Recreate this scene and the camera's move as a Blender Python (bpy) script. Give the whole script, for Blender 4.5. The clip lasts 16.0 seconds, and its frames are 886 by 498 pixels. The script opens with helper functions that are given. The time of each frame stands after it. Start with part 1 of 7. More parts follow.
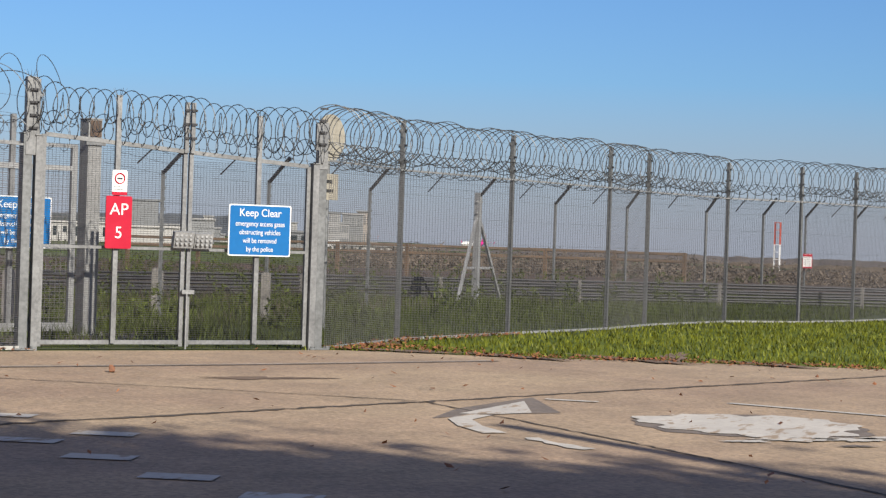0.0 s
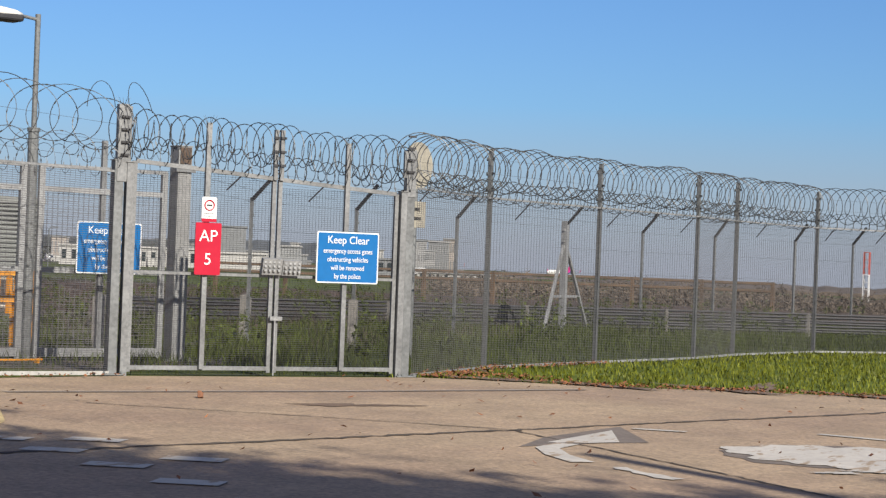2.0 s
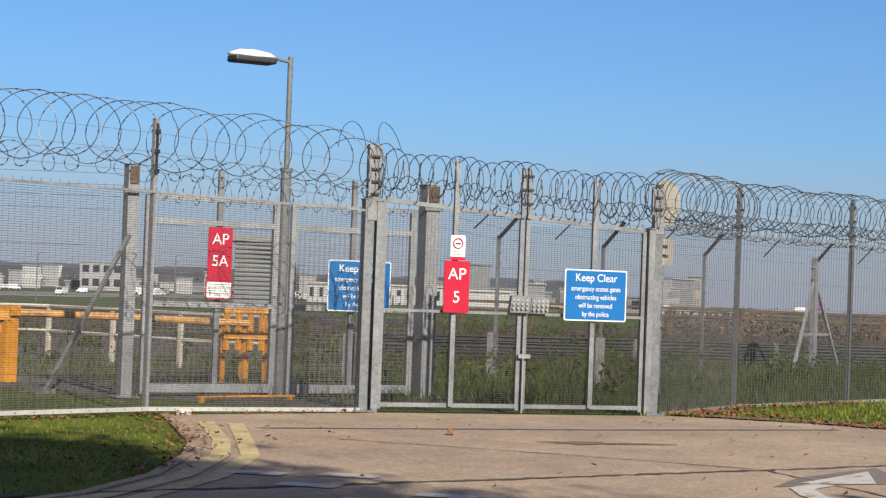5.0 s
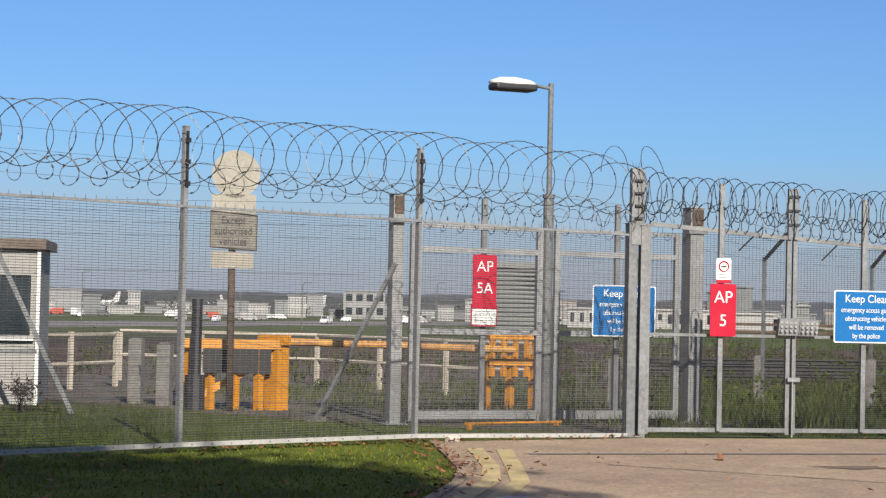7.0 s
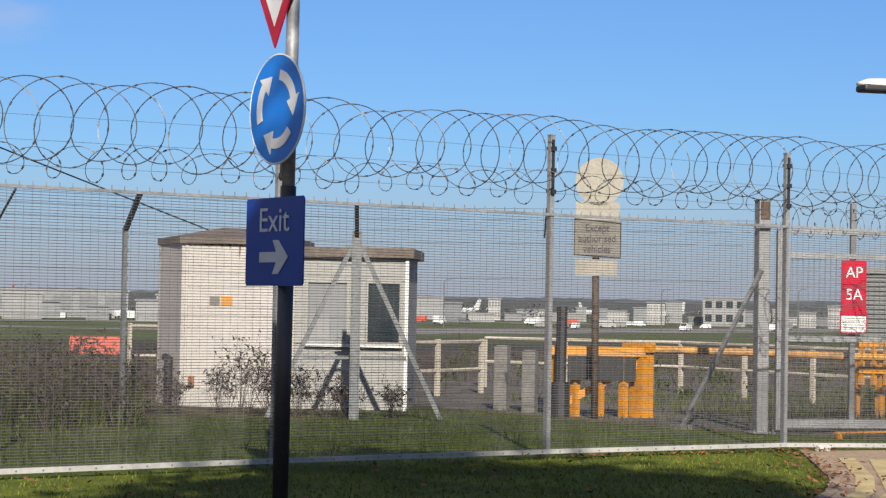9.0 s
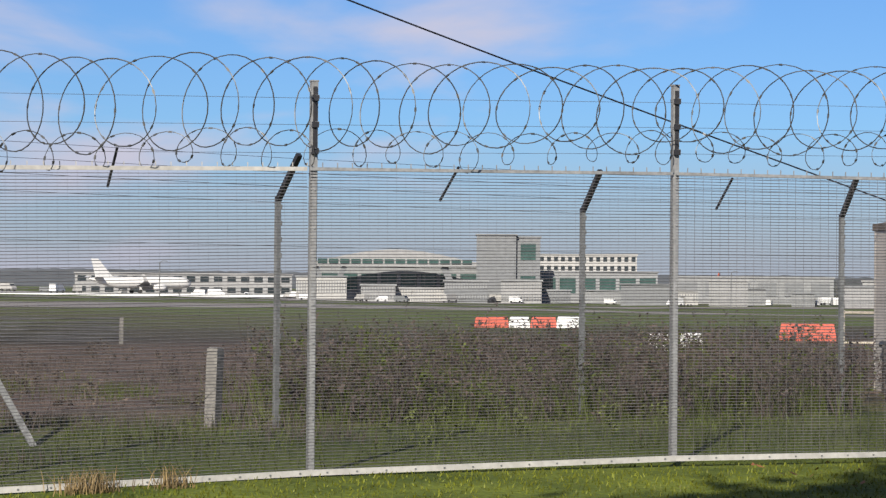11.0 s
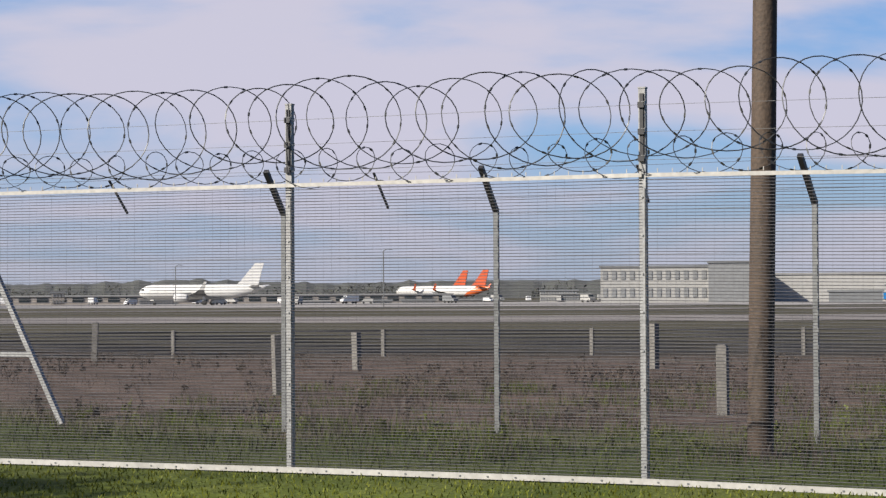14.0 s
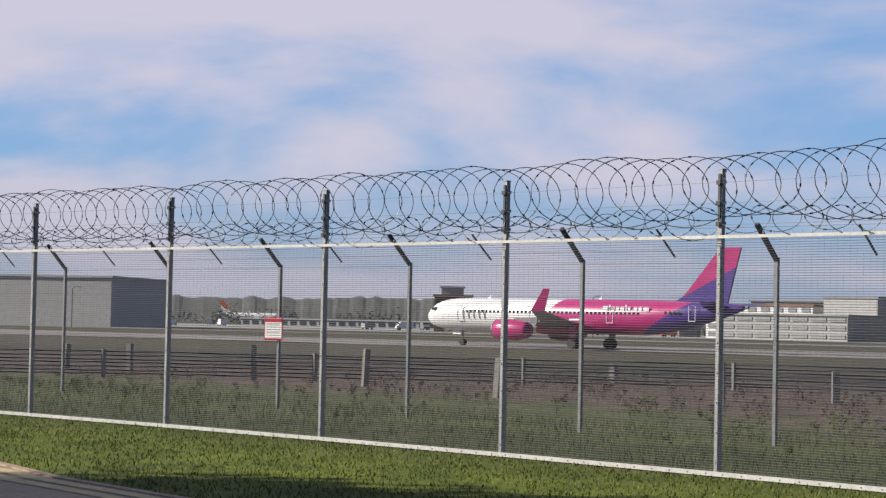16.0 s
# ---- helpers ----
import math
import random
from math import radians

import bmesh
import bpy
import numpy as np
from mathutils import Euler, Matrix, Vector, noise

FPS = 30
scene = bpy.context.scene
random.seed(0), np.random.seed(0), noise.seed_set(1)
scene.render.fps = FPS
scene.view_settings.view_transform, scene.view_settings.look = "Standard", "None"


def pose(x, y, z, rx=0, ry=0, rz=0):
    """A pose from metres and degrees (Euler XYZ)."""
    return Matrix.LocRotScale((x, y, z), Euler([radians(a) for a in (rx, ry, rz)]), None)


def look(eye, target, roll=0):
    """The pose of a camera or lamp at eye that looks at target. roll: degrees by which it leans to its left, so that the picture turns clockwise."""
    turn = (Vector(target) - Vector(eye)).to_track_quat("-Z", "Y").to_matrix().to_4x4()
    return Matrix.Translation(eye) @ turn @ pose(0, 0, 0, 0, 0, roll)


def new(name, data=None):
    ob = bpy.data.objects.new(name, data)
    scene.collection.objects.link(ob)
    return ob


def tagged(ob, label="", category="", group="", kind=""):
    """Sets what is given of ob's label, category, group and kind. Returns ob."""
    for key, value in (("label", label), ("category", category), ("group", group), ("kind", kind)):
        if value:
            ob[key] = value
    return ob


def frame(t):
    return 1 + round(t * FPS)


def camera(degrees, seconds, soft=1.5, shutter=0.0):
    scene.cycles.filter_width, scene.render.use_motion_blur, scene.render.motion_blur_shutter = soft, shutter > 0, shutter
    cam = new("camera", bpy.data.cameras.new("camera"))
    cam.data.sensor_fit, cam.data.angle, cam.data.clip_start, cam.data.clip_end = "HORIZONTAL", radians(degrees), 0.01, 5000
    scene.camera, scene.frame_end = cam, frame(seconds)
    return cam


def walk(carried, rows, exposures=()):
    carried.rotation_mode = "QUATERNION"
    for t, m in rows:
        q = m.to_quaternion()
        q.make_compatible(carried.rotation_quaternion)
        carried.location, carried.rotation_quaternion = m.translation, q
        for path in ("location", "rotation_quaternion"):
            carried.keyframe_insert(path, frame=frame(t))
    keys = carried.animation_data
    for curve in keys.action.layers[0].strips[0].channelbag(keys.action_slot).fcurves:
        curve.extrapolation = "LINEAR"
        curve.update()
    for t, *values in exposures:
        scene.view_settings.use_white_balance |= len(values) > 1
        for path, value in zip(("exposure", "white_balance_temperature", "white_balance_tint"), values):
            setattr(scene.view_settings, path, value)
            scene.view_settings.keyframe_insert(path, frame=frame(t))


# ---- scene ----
cam = camera(25.36, 16.0, soft=1.35)
PATH = [
    (0.0, 0.401, 0.154, 1.50, 89.637, -1.855, -69.030),
    (0.5, 0.400, 0.157, 1.50, 89.923, -2.080, -68.592),
    (1.0, 0.398, 0.162, 1.50, 90.082, -2.199, -67.794),
    (1.5, 0.395, 0.168, 1.50, 90.167, -2.133, -67.026),
    (2.0, 0.394, 0.171, 1.50, 90.361, -2.157, -66.529),
    (2.5, 0.391, 0.177, 1.50, 90.691, -2.223, -65.700),
    (3.0, 0.389, 0.182, 1.50, 90.932, -2.211, -64.910),
    (5.5, 0.365, 0.226, 1.50, 91.096, -1.873, -58.237),
    (6.0, 0.359, 0.235, 1.50, 91.018, -1.477, -56.834),
    (6.5, 0.347, 0.253, 1.50, 91.273, -1.025, -53.828),
    (7.0, 0.338, 0.265, 1.50, 91.716, -1.211, -51.880),
    (7.5, 0.329, 0.276, 1.50, 91.919, -1.687, -49.979),
    (8.0, 0.318, 0.288, 1.50, 91.868, -1.348, -47.819),
    (8.5, 0.304, 0.303, 1.50, 91.686, -0.802, -45.122),
    (9.0, 0.284, 0.322, 1.50, 91.722, -1.055, -41.477),
    (9.5, 0.265, 0.338, 1.50, 91.768, -1.050, -38.065),
    (10.0, 0.228, 0.364, 1.50, 91.758, -0.694, -32.130),
    (10.2, 0.213, 0.373, 1.50, 91.733, -0.762, -29.743),
    (12.5, 0.024, 0.429, 1.50, 89.826, 0.425, -3.209),
    (13.0, -0.035, 0.428, 1.50, 89.773, 0.220, 4.668),
    (13.5, -0.091, 0.420, 1.50, 90.565, 0.455, 12.298),
    (14.0, -0.163, 0.397, 1.50, 91.310, 0.324, 22.273),
    (14.5, -0.217, 0.370, 1.50, 91.205, 0.268, 30.409),
    (15.0, -0.275, 0.330, 1.50, 91.666, -1.094, 39.767),
    (15.5, -0.308, 0.299, 1.50, 92.653, -1.461, 45.876),
    (16.0, -0.331, 0.274, 1.50, 92.131, -1.194, 50.336),
]
walk(cam, [(t, pose(x, y, z, rx, ry, rz)) for t, x, y, z, rx, ry, rz in PATH], exposures=[(0.0, 1.0), (16.0, 1.0)])

# ---- world and sun ----
SUN_AZ = radians(36.0)      # the light travels towards this bearing, from +y to +x
SUN_EL = radians(30.0)
light_way = Vector((math.sin(SUN_AZ) * math.cos(SUN_EL), math.cos(SUN_AZ) * math.cos(SUN_EL), -math.sin(SUN_EL)))
world = bpy.data.worlds.new("sky")
scene.world = world
world.use_nodes = True
wn, wl = world.node_tree.nodes, world.node_tree.links
wn.clear()


def wnode(kind, **inputs):
    n = wn.new(kind)
    for key, value in inputs.items():
        n.inputs[key].default_value = value
    return n


def wmath(op, a, b=None):
    n = wn.new("ShaderNodeMath")
    n.operation = op
    for k, v in enumerate((a, b)):
        if v is None:
            continue
        if isinstance(v, (int, float)):
            n.inputs[k].default_value = v
        else:
            wl.new(v, n.inputs[k])
    return n.outputs[0]


sky = wn.new("ShaderNodeTexSky")
sky.sky_type, sky.sun_disc = "NISHITA", False
sky.sun_elevation, sky.sun_rotation = SUN_EL, SUN_AZ + math.pi
sky.air_density, sky.dust_density, sky.ozone_density = 1.0, 0.6, 2.0
coord = wn.new("ShaderNodeTexCoord")
sep = wn.new("ShaderNodeSeparateXYZ")
wl.new(coord.outputs["Generated"], sep.inputs[0])
up_ = wmath("ADD", wmath("MAXIMUM", sep.outputs[2], 0.0), 0.22)
comb = wn.new("ShaderNodeCombineXYZ")
wl.new(wmath("DIVIDE", sep.outputs[0], up_), comb.inputs[0])
wl.new(wmath("DIVIDE", sep.outputs[1], up_), comb.inputs[1])
cloud = wnode("ShaderNodeTexNoise", Scale=1.25, Detail=8.0, Roughness=0.5, Distortion=0.35)
wl.new(comb.outputs[0], cloud.inputs["Vector"])
# thin cloud over the western half of the sky, clear in the east
west = wmath("ADD", wmath("MULTIPLY", sep.outputs[0], -0.62), wmath("MULTIPLY", sep.outputs[1], 0.12))
cover = wn.new("ShaderNodeMapRange")
cover.interpolation_type = "SMOOTHSTEP"
cover.inputs["From Min"].default_value, cover.inputs["From Max"].default_value = 0.485, 0.67
wl.new(wmath("ADD", cloud.outputs[0], wmath("MINIMUM", wmath("MULTIPLY", wmath("SUBTRACT", west, -0.06), 1.1), 0.105)), cover.inputs["Value"])
mix = wn.new("ShaderNodeMix")
mix.data_type = "RGBA"
veil = wmath("MINIMUM", wmath("MAXIMUM", wmath("MULTIPLY", wmath("SUBTRACT", west, 0.05), 1.6), 0.0), 0.5)
thin = wn.new("ShaderNodeMix")
thin.data_type = "RGBA"
wl.new(veil, thin.inputs["Factor"])
thin.inputs["B"].default_value = (3.2, 5.1, 8.2, 1)
wl.new(wmath("MULTIPLY", cover.outputs[0], 0.95), mix.inputs["Factor"])
skygain = wn.new("ShaderNodeMix")
skygain.data_type, skygain.blend_type = "RGBA", "MULTIPLY"
skygain.inputs["Factor"].default_value = 1.0
wl.new(sky.outputs[0], skygain.inputs["A"])
hazy = wn.new("ShaderNodeMapRange")
hazy.inputs["From Min"].default_value, hazy.inputs["From Max"].default_value = 0.0, 0.08
wl.new(sep.outputs[2], hazy.inputs["Value"])
low = wn.new("ShaderNodeMix")
low.data_type = "RGBA"
wl.new(hazy.outputs[0], low.inputs["Factor"])
low.inputs["A"].default_value, low.inputs["B"].default_value = (0.50, 0.63, 0.98, 1), (0.46, 0.70, 1.08, 1)
wl.new(low.outputs["Result"], skygain.inputs["B"])
wl.new(skygain.outputs["Result"], thin.inputs["A"])
wl.new(thin.outputs["Result"], mix.inputs["A"])
mix.inputs["B"].default_value = (6.0, 5.75, 6.9, 1)
bg = wnode("ShaderNodeBackground", Strength=0.052)
murk = wn.new("ShaderNodeMix")
murk.data_type = "RGBA"
wl.new(wmath("MULTIPLY", wmath("SUBTRACT", 1.0, hazy.outputs[0]), 0.7), murk.inputs["Factor"])
wl.new(mix.outputs["Result"], murk.inputs["A"])
murk.inputs["B"].default_value = (4.2, 4.5, 5.4, 1)
wl.new(murk.outputs["Result"], bg.inputs["Color"])
wout = wn.new("ShaderNodeOutputWorld")
wl.new(bg.outputs[0], wout.inputs[0])

sun = new("sun", bpy.data.lights.new("sun", "SUN"))
sun.data.energy, sun.data.angle, sun.data.color = 5.0, radians(0.53), (1.0, 0.93, 0.82)
sun.matrix_basis = look((0, 0, 30), Vector((0, 0, 30)) + light_way)

# ---- materials ----


def mat(name, colour, rough=0.6, metal=0.0, vary=0.25, scale=3.0, fine=40.0, bump=0.0, tint=None, island=0.0, obrand=0.0, spec=0.5):
    """A surface with stains and grain at two sizes. tint: a second colour that stains lean to."""
    m = bpy.data.materials.new(name)
    m.use_nodes = True
    nt, ln = m.node_tree.nodes, m.node_tree.links
    p = nt["Principled BSDF"]
    p.inputs["Roughness"].default_value, p.inputs["Metallic"].default_value = rough, metal
    p.inputs["Specular IOR Level"].default_value = spec
    tc = nt.new("ShaderNodeTexCoord")
    big, small = nt.new("ShaderNodeTexNoise"), nt.new("ShaderNodeTexNoise")
    for n, sc, de in ((big, scale, 5.0), (small, fine, 3.0)):
        n.inputs["Scale"].default_value, n.inputs["Detail"].default_value = sc, de
        ln.new(tc.outputs["Object"], n.inputs["Vector"])
    ramp = nt.new("ShaderNodeMapRange")
    ramp.inputs["From Min"].default_value, ramp.inputs["From Max"].default_value = 0.32, 0.68
    ln.new(big.outputs[0], ramp.inputs["Value"])
    c1 = nt.new("ShaderNodeMix")
    c1.data_type = "RGBA"
    dark = tint or tuple(c * (1 - vary) for c in colour)
    c1.inputs["A"].default_value, c1.inputs["B"].default_value = (*dark, 1), (*colour, 1)
    ln.new(ramp.outputs[0], c1.inputs["Factor"])
    c2 = nt.new("ShaderNodeMix")
    c2.data_type, c2.blend_type = "RGBA", "MULTIPLY"
    c2.inputs["Factor"].default_value = 1.0
    gr = nt.new("ShaderNodeMapRange")
    gr.inputs["From Min"].default_value, gr.inputs["From Max"].default_value = 0.3, 0.7
    gr.inputs["To Min"].default_value, gr.inputs["To Max"].default_value = 1 - vary * 0.8, 1 + vary * 0.5
    ln.new(small.outputs[0], gr.inputs["Value"])
    ln.new(c1.outputs["Result"], c2.inputs["A"])
    ln.new(gr.outputs[0], c2.inputs["B"])
    last = c2.outputs["Result"]
    for amount, kind, socket in ((island, "ShaderNodeNewGeometry", "Random Per Island"), (obrand, "ShaderNodeObjectInfo", "Random")):
        if amount:
            src = nt.new(kind)
            r = nt.new("ShaderNodeMapRange")
            r.inputs["To Min"].default_value, r.inputs["To Max"].default_value = 1 - amount, 1 + amount
            ln.new(src.outputs[socket], r.inputs["Value"])
            c3 = nt.new("ShaderNodeMix")
            c3.data_type, c3.blend_type = "RGBA", "MULTIPLY"
            c3.inputs["Factor"].default_value = 1.0
            ln.new(last, c3.inputs["A"])
            ln.new(r.outputs[0], c3.inputs["B"])
            last = c3.outputs["Result"]
    ln.new(last, p.inputs["Base Color"])
    if bump:
        b = nt.new("ShaderNodeBump")
        b.inputs["Strength"].default_value, b.inputs["Distance"].default_value = bump, 0.02
        ln.new(small.outputs[0], b.inputs["Height"])
        ln.new(b.outputs[0], p.inputs["Normal"])
    rr = nt.new("ShaderNodeMapRange")
    rr.inputs["To Min"].default_value, rr.inputs["To Max"].default_value = max(0.02, rough - 0.12), min(1.0, rough + 0.12)
    ln.new(big.outputs[0], rr.inputs["Value"])
    ln.new(rr.outputs[0], p.inputs["Roughness"])
    return m


M_GALV = mat("galvanised steel", (0.235, 0.238, 0.24), 0.55, 0.35, 0.3, 2.5, 30)
M_GALV_D = mat("weathered galvanised steel", (0.134, 0.14, 0.143), 0.62, 0.3, 0.35, 2.0, 25)
M_RAIL = mat("bright galvanised flat bar", (0.328, 0.318, 0.298), 0.6, 0.1, 0.2, 2.0, 20)
M_MESH = mat("galvanised weld mesh", (0.118, 0.113, 0.12), 0.6, 0.15, 0.25, 1.2, 20)
M_MESH_R = mat("duller weld mesh", (0.080, 0.078, 0.082), 0.6, 0.15, 0.25, 1.2, 20)
M_WIRE = mat("razor wire steel", (0.0832, 0.0855, 0.0876), 0.5, 0.5, 0.35, 2.0, 15)
M_DARKWIRE = mat("dark weathered wire", (0.0459, 0.0459, 0.0525), 0.6, 0.3, 0.4, 2.0, 15)
M_BLACK = mat("black steel", (0.0197, 0.0197, 0.023), 0.5, 0.2, 0.3, 4, 30)
M_POLE = mat("black painted pole", (0.023, 0.0243, 0.0276), 0.45, 0.0, 0.3, 4, 30)
M_CONC = mat("concrete slab", (0.269, 0.2, 0.128), 0.85, 0.0, 0.2, 0.35, 22, 0.25, tint=(0.22, 0.154, 0.102))
M_CPOST = mat("weathered concrete", (0.14, 0.132, 0.122), 0.9, 0.0, 0.3, 3, 25, 0.3)
M_JOINT = mat("dirt in the joints", (0.059, 0.0426, 0.0295), 0.95, 0.0, 0.4, 5, 40)
M_RUNWAY = mat("runway asphalt", (0.152, 0.135, 0.123), 0.85, 0.0, 0.25, 0.03, 1.5)
M_PAINT = mat("worn white road paint", (0.367, 0.341, 0.302), 0.7, 0.0, 0.25, 2.0, 18)
M_YELLOW = mat("worn yellow road paint", (0.40, 0.31, 0.145), 0.75, 0.0, 0.3, 4.0, 30)
M_DARKPAINT = mat("blacked out marking", (0.131, 0.105, 0.0853), 0.85, 0.0, 0.3, 4.0, 30)
M_SOIL = mat("bare soil", (0.131, 0.0853, 0.0558), 0.95, 0.0, 0.4, 1.5, 25, 0.5)
M_COLUMN = mat("pale galvanised column", (0.195, 0.196, 0.195), 0.6, 0.15, 0.25, 2.5, 30)
M_GATE = mat("dull silver gate steel", (0.165, 0.168, 0.17), 0.5, 0.35, 0.32, 2.5, 30)
M_WHITE = mat("white painted sheet", (0.512, 0.505, 0.485), 0.5, 0.0, 0.1, 2, 15)
M_CREAM = mat("cream paint, flaking", (0.361, 0.321, 0.262), 0.7, 0.0, 0.3, 5, 35)
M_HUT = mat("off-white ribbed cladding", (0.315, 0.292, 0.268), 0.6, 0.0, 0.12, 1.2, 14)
# Darker copy of the hut cladding: duller light is put into its colour.
M_HUTDIM = mat("cladding dimmed for shade", (0.22, 0.216, 0.20), 0.65, 0.0, 0.15, 1.5, 14)
M_ROOFEDGE = mat("brown roof trim", (0.112, 0.0853, 0.0656), 0.8, 0.0, 0.4, 3, 20)
M_RUST = mat("rust", (0.216, 0.0918, 0.0459), 0.9, 0.0, 0.5, 5, 30)
M_ORANGE = mat("yellow safety paint", (0.43, 0.175, 0.008), 0.5, 0.0, 0.2, 3, 20)
M_ORANGERED = mat("orange plastic barrier", (0.37, 0.062, 0.034), 0.5, 0.0, 0.15, 1, 10)
M_BLUE = mat("bright blue sign face", (0.00525, 0.0886, 0.249), 0.4, 0.0, 0.06, 3, 15, spec=0.2)
M_NAVY = mat("dark blue sign face", (0.005, 0.036, 0.23), 0.4, 0.0, 0.06, 3, 15, spec=0.2)
M_DISC = mat("blue reflective sign face", (0.004, 0.13, 0.48), 0.35, 0.0, 0.05, 3, 15, spec=0.2)
M_RED = mat("red sign face", (0.302, 0.00656, 0.023), 0.4, 0.0, 0.06, 3, 15, spec=0.2)
M_SIGNWHITE = mat("white sign face", (0.525, 0.525, 0.525), 0.4, 0.0, 0.05, 3, 15)
M_SIGNGREY = mat("grey lettering", (0.361, 0.394, 0.433), 0.45, 0.0, 0.1, 3, 15)
M_BACK = mat("bleached sign back", (0.236, 0.218, 0.178), 0.7, 0.0, 0.2, 4, 25)
M_BACKD = mat("faded sign face", (0.14, 0.128, 0.105), 0.7, 0.0, 0.3, 5, 25)
M_INK = mat("black lettering", (0.0131, 0.0131, 0.0131), 0.6, 0.0, 0.2, 5, 25)
M_TIMBER = mat("creosoted timber", (0.105, 0.0689, 0.0426), 0.85, 0.0, 0.45, 1.5, 30, 0.4)
M_CREO = mat("dark creosoted pole", (0.062, 0.041, 0.027), 0.8, 0.0, 0.45, 1.5, 30, 0.4)
M_BARK = mat("bark", (0.0787, 0.059, 0.0426), 0.95, 0.0, 0.4, 4, 25, 0.6)
M_LEAF = mat("tree leaf", (0.059, 0.0722, 0.0197), 0.6, 0.0, 0.3, 1, 10, island=0.4)
M_GRASSBLADE = mat("grass blade", (0.0938, 0.104, 0.011), 0.5, 0.0, 0.35, 0.5, 6, island=0.35, spec=0.1)
M_ROUGHBLADE = mat("rough grass blade", (0.052, 0.066, 0.014), 0.6, 0.0, 0.4, 0.4, 5, island=0.4, spec=0.1)
M_LOWGREEN = mat("low green weed", (0.085, 0.098, 0.032), 0.7, 0.0, 0.35, 0.4, 5, island=0.35, spec=0.1)
M_WEED = mat("dry weed stem", (0.0663, 0.049, 0.0383), 0.85, 0.0, 0.45, 0.5, 5, island=0.45)
M_TALLWEED = mat("brown weed thicket", (0.0492, 0.0354, 0.0295), 0.85, 0.0, 0.45, 0.5, 5, island=0.45)
M_SCRUB = mat("bare scrub twig", (0.0886, 0.0689, 0.0525), 0.9, 0.0, 0.4, 0.05, 1, island=0.35)
# Greyed green: some distance haze is put into the colour.
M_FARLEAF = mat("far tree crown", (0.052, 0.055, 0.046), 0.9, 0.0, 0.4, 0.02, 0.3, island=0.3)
M_DEADLEAF = mat("fallen leaf", (0.177, 0.0656, 0.023), 0.75, 0.0, 0.3, 4, 30, island=0.45)
M_STONE = mat("pale stone", (0.407, 0.374, 0.328), 0.85, 0.0, 0.2, 6, 30, 0.4)
M_GLASSD = mat("dark window glass", (0.0197, 0.0262, 0.0295), 0.12, 0.0, 0.2, 1, 4)
M_GREENGLASS = mat("green tinted glazing", (0.0328, 0.0656, 0.059), 0.15, 0.0, 0.3, 0.05, 0.4)
M_PLANE = mat("white aircraft paint", (0.459, 0.453, 0.446), 0.3, 0.0, 0.06, 0.3, 3)
M_OLDRUST = mat("dark rusted steel", (0.0853, 0.0558, 0.0394), 0.85, 0.1, 0.5, 6, 30)
M_PINK = mat("magenta aircraft paint", (0.285, 0.010, 0.10), 0.3, 0.0, 0.08, 0.3, 3)
M_PURPLE = mat("purple aircraft paint", (0.0426, 0.0197, 0.144), 0.3, 0.0, 0.1, 0.3, 3)
M_TAILORANGE = mat("orange aircraft paint", (0.346, 0.0558, 0.0139), 0.35, 0.0, 0.08, 0.3, 3)
# Soot and the shade on the wings are both put into this darker grey.
M_WING = mat("grey wing skin", (0.138, 0.138, 0.141), 0.4, 0.1, 0.15, 0.4, 3)
M_TYRE = mat("tyre rubber", (0.0164, 0.0164, 0.0164), 0.85, 0.0, 0.2, 5, 30)
M_BLDG = mat("grey cladding", (0.197, 0.197, 0.197), 0.7, 0.0, 0.15, 0.05, 0.8)
M_BLDGW = mat("white cladding", (0.273, 0.268, 0.257), 0.7, 0.0, 0.12, 0.05, 0.8)
M_BLDGC = mat("grey-brown concrete facade", (0.236, 0.21, 0.187), 0.85, 0.0, 0.2, 0.05, 0.8)
M_BLDGD = mat("dark cladding", (0.125, 0.131, 0.137), 0.7, 0.0, 0.2, 0.05, 0.8)
M_BLDGM = mat("mid grey cladding", (0.168, 0.173, 0.177), 0.7, 0.0, 0.2, 0.05, 0.8)
M_BRICK = mat("brown brick far off", (0.157, 0.0853, 0.059), 0.85, 0.0, 0.2, 0.1, 1)
M_DOORRED = mat("red roller door", (0.22, 0.02, 0.026), 0.6, 0.0, 0.15, 0.1, 1)
M_LOUVRE = mat("grey-green louvre", (0.144, 0.151, 0.144), 0.7, 0.0, 0.2, 0.3, 4)
# Distance haze is put into this greyed, bluish ridge colour.
M_HAZYHILL = mat("wooded ridge", (0.075, 0.082, 0.085), 0.95, 0.0, 0.3, 0.004, 0.05)

# ---- mesh helpers ----


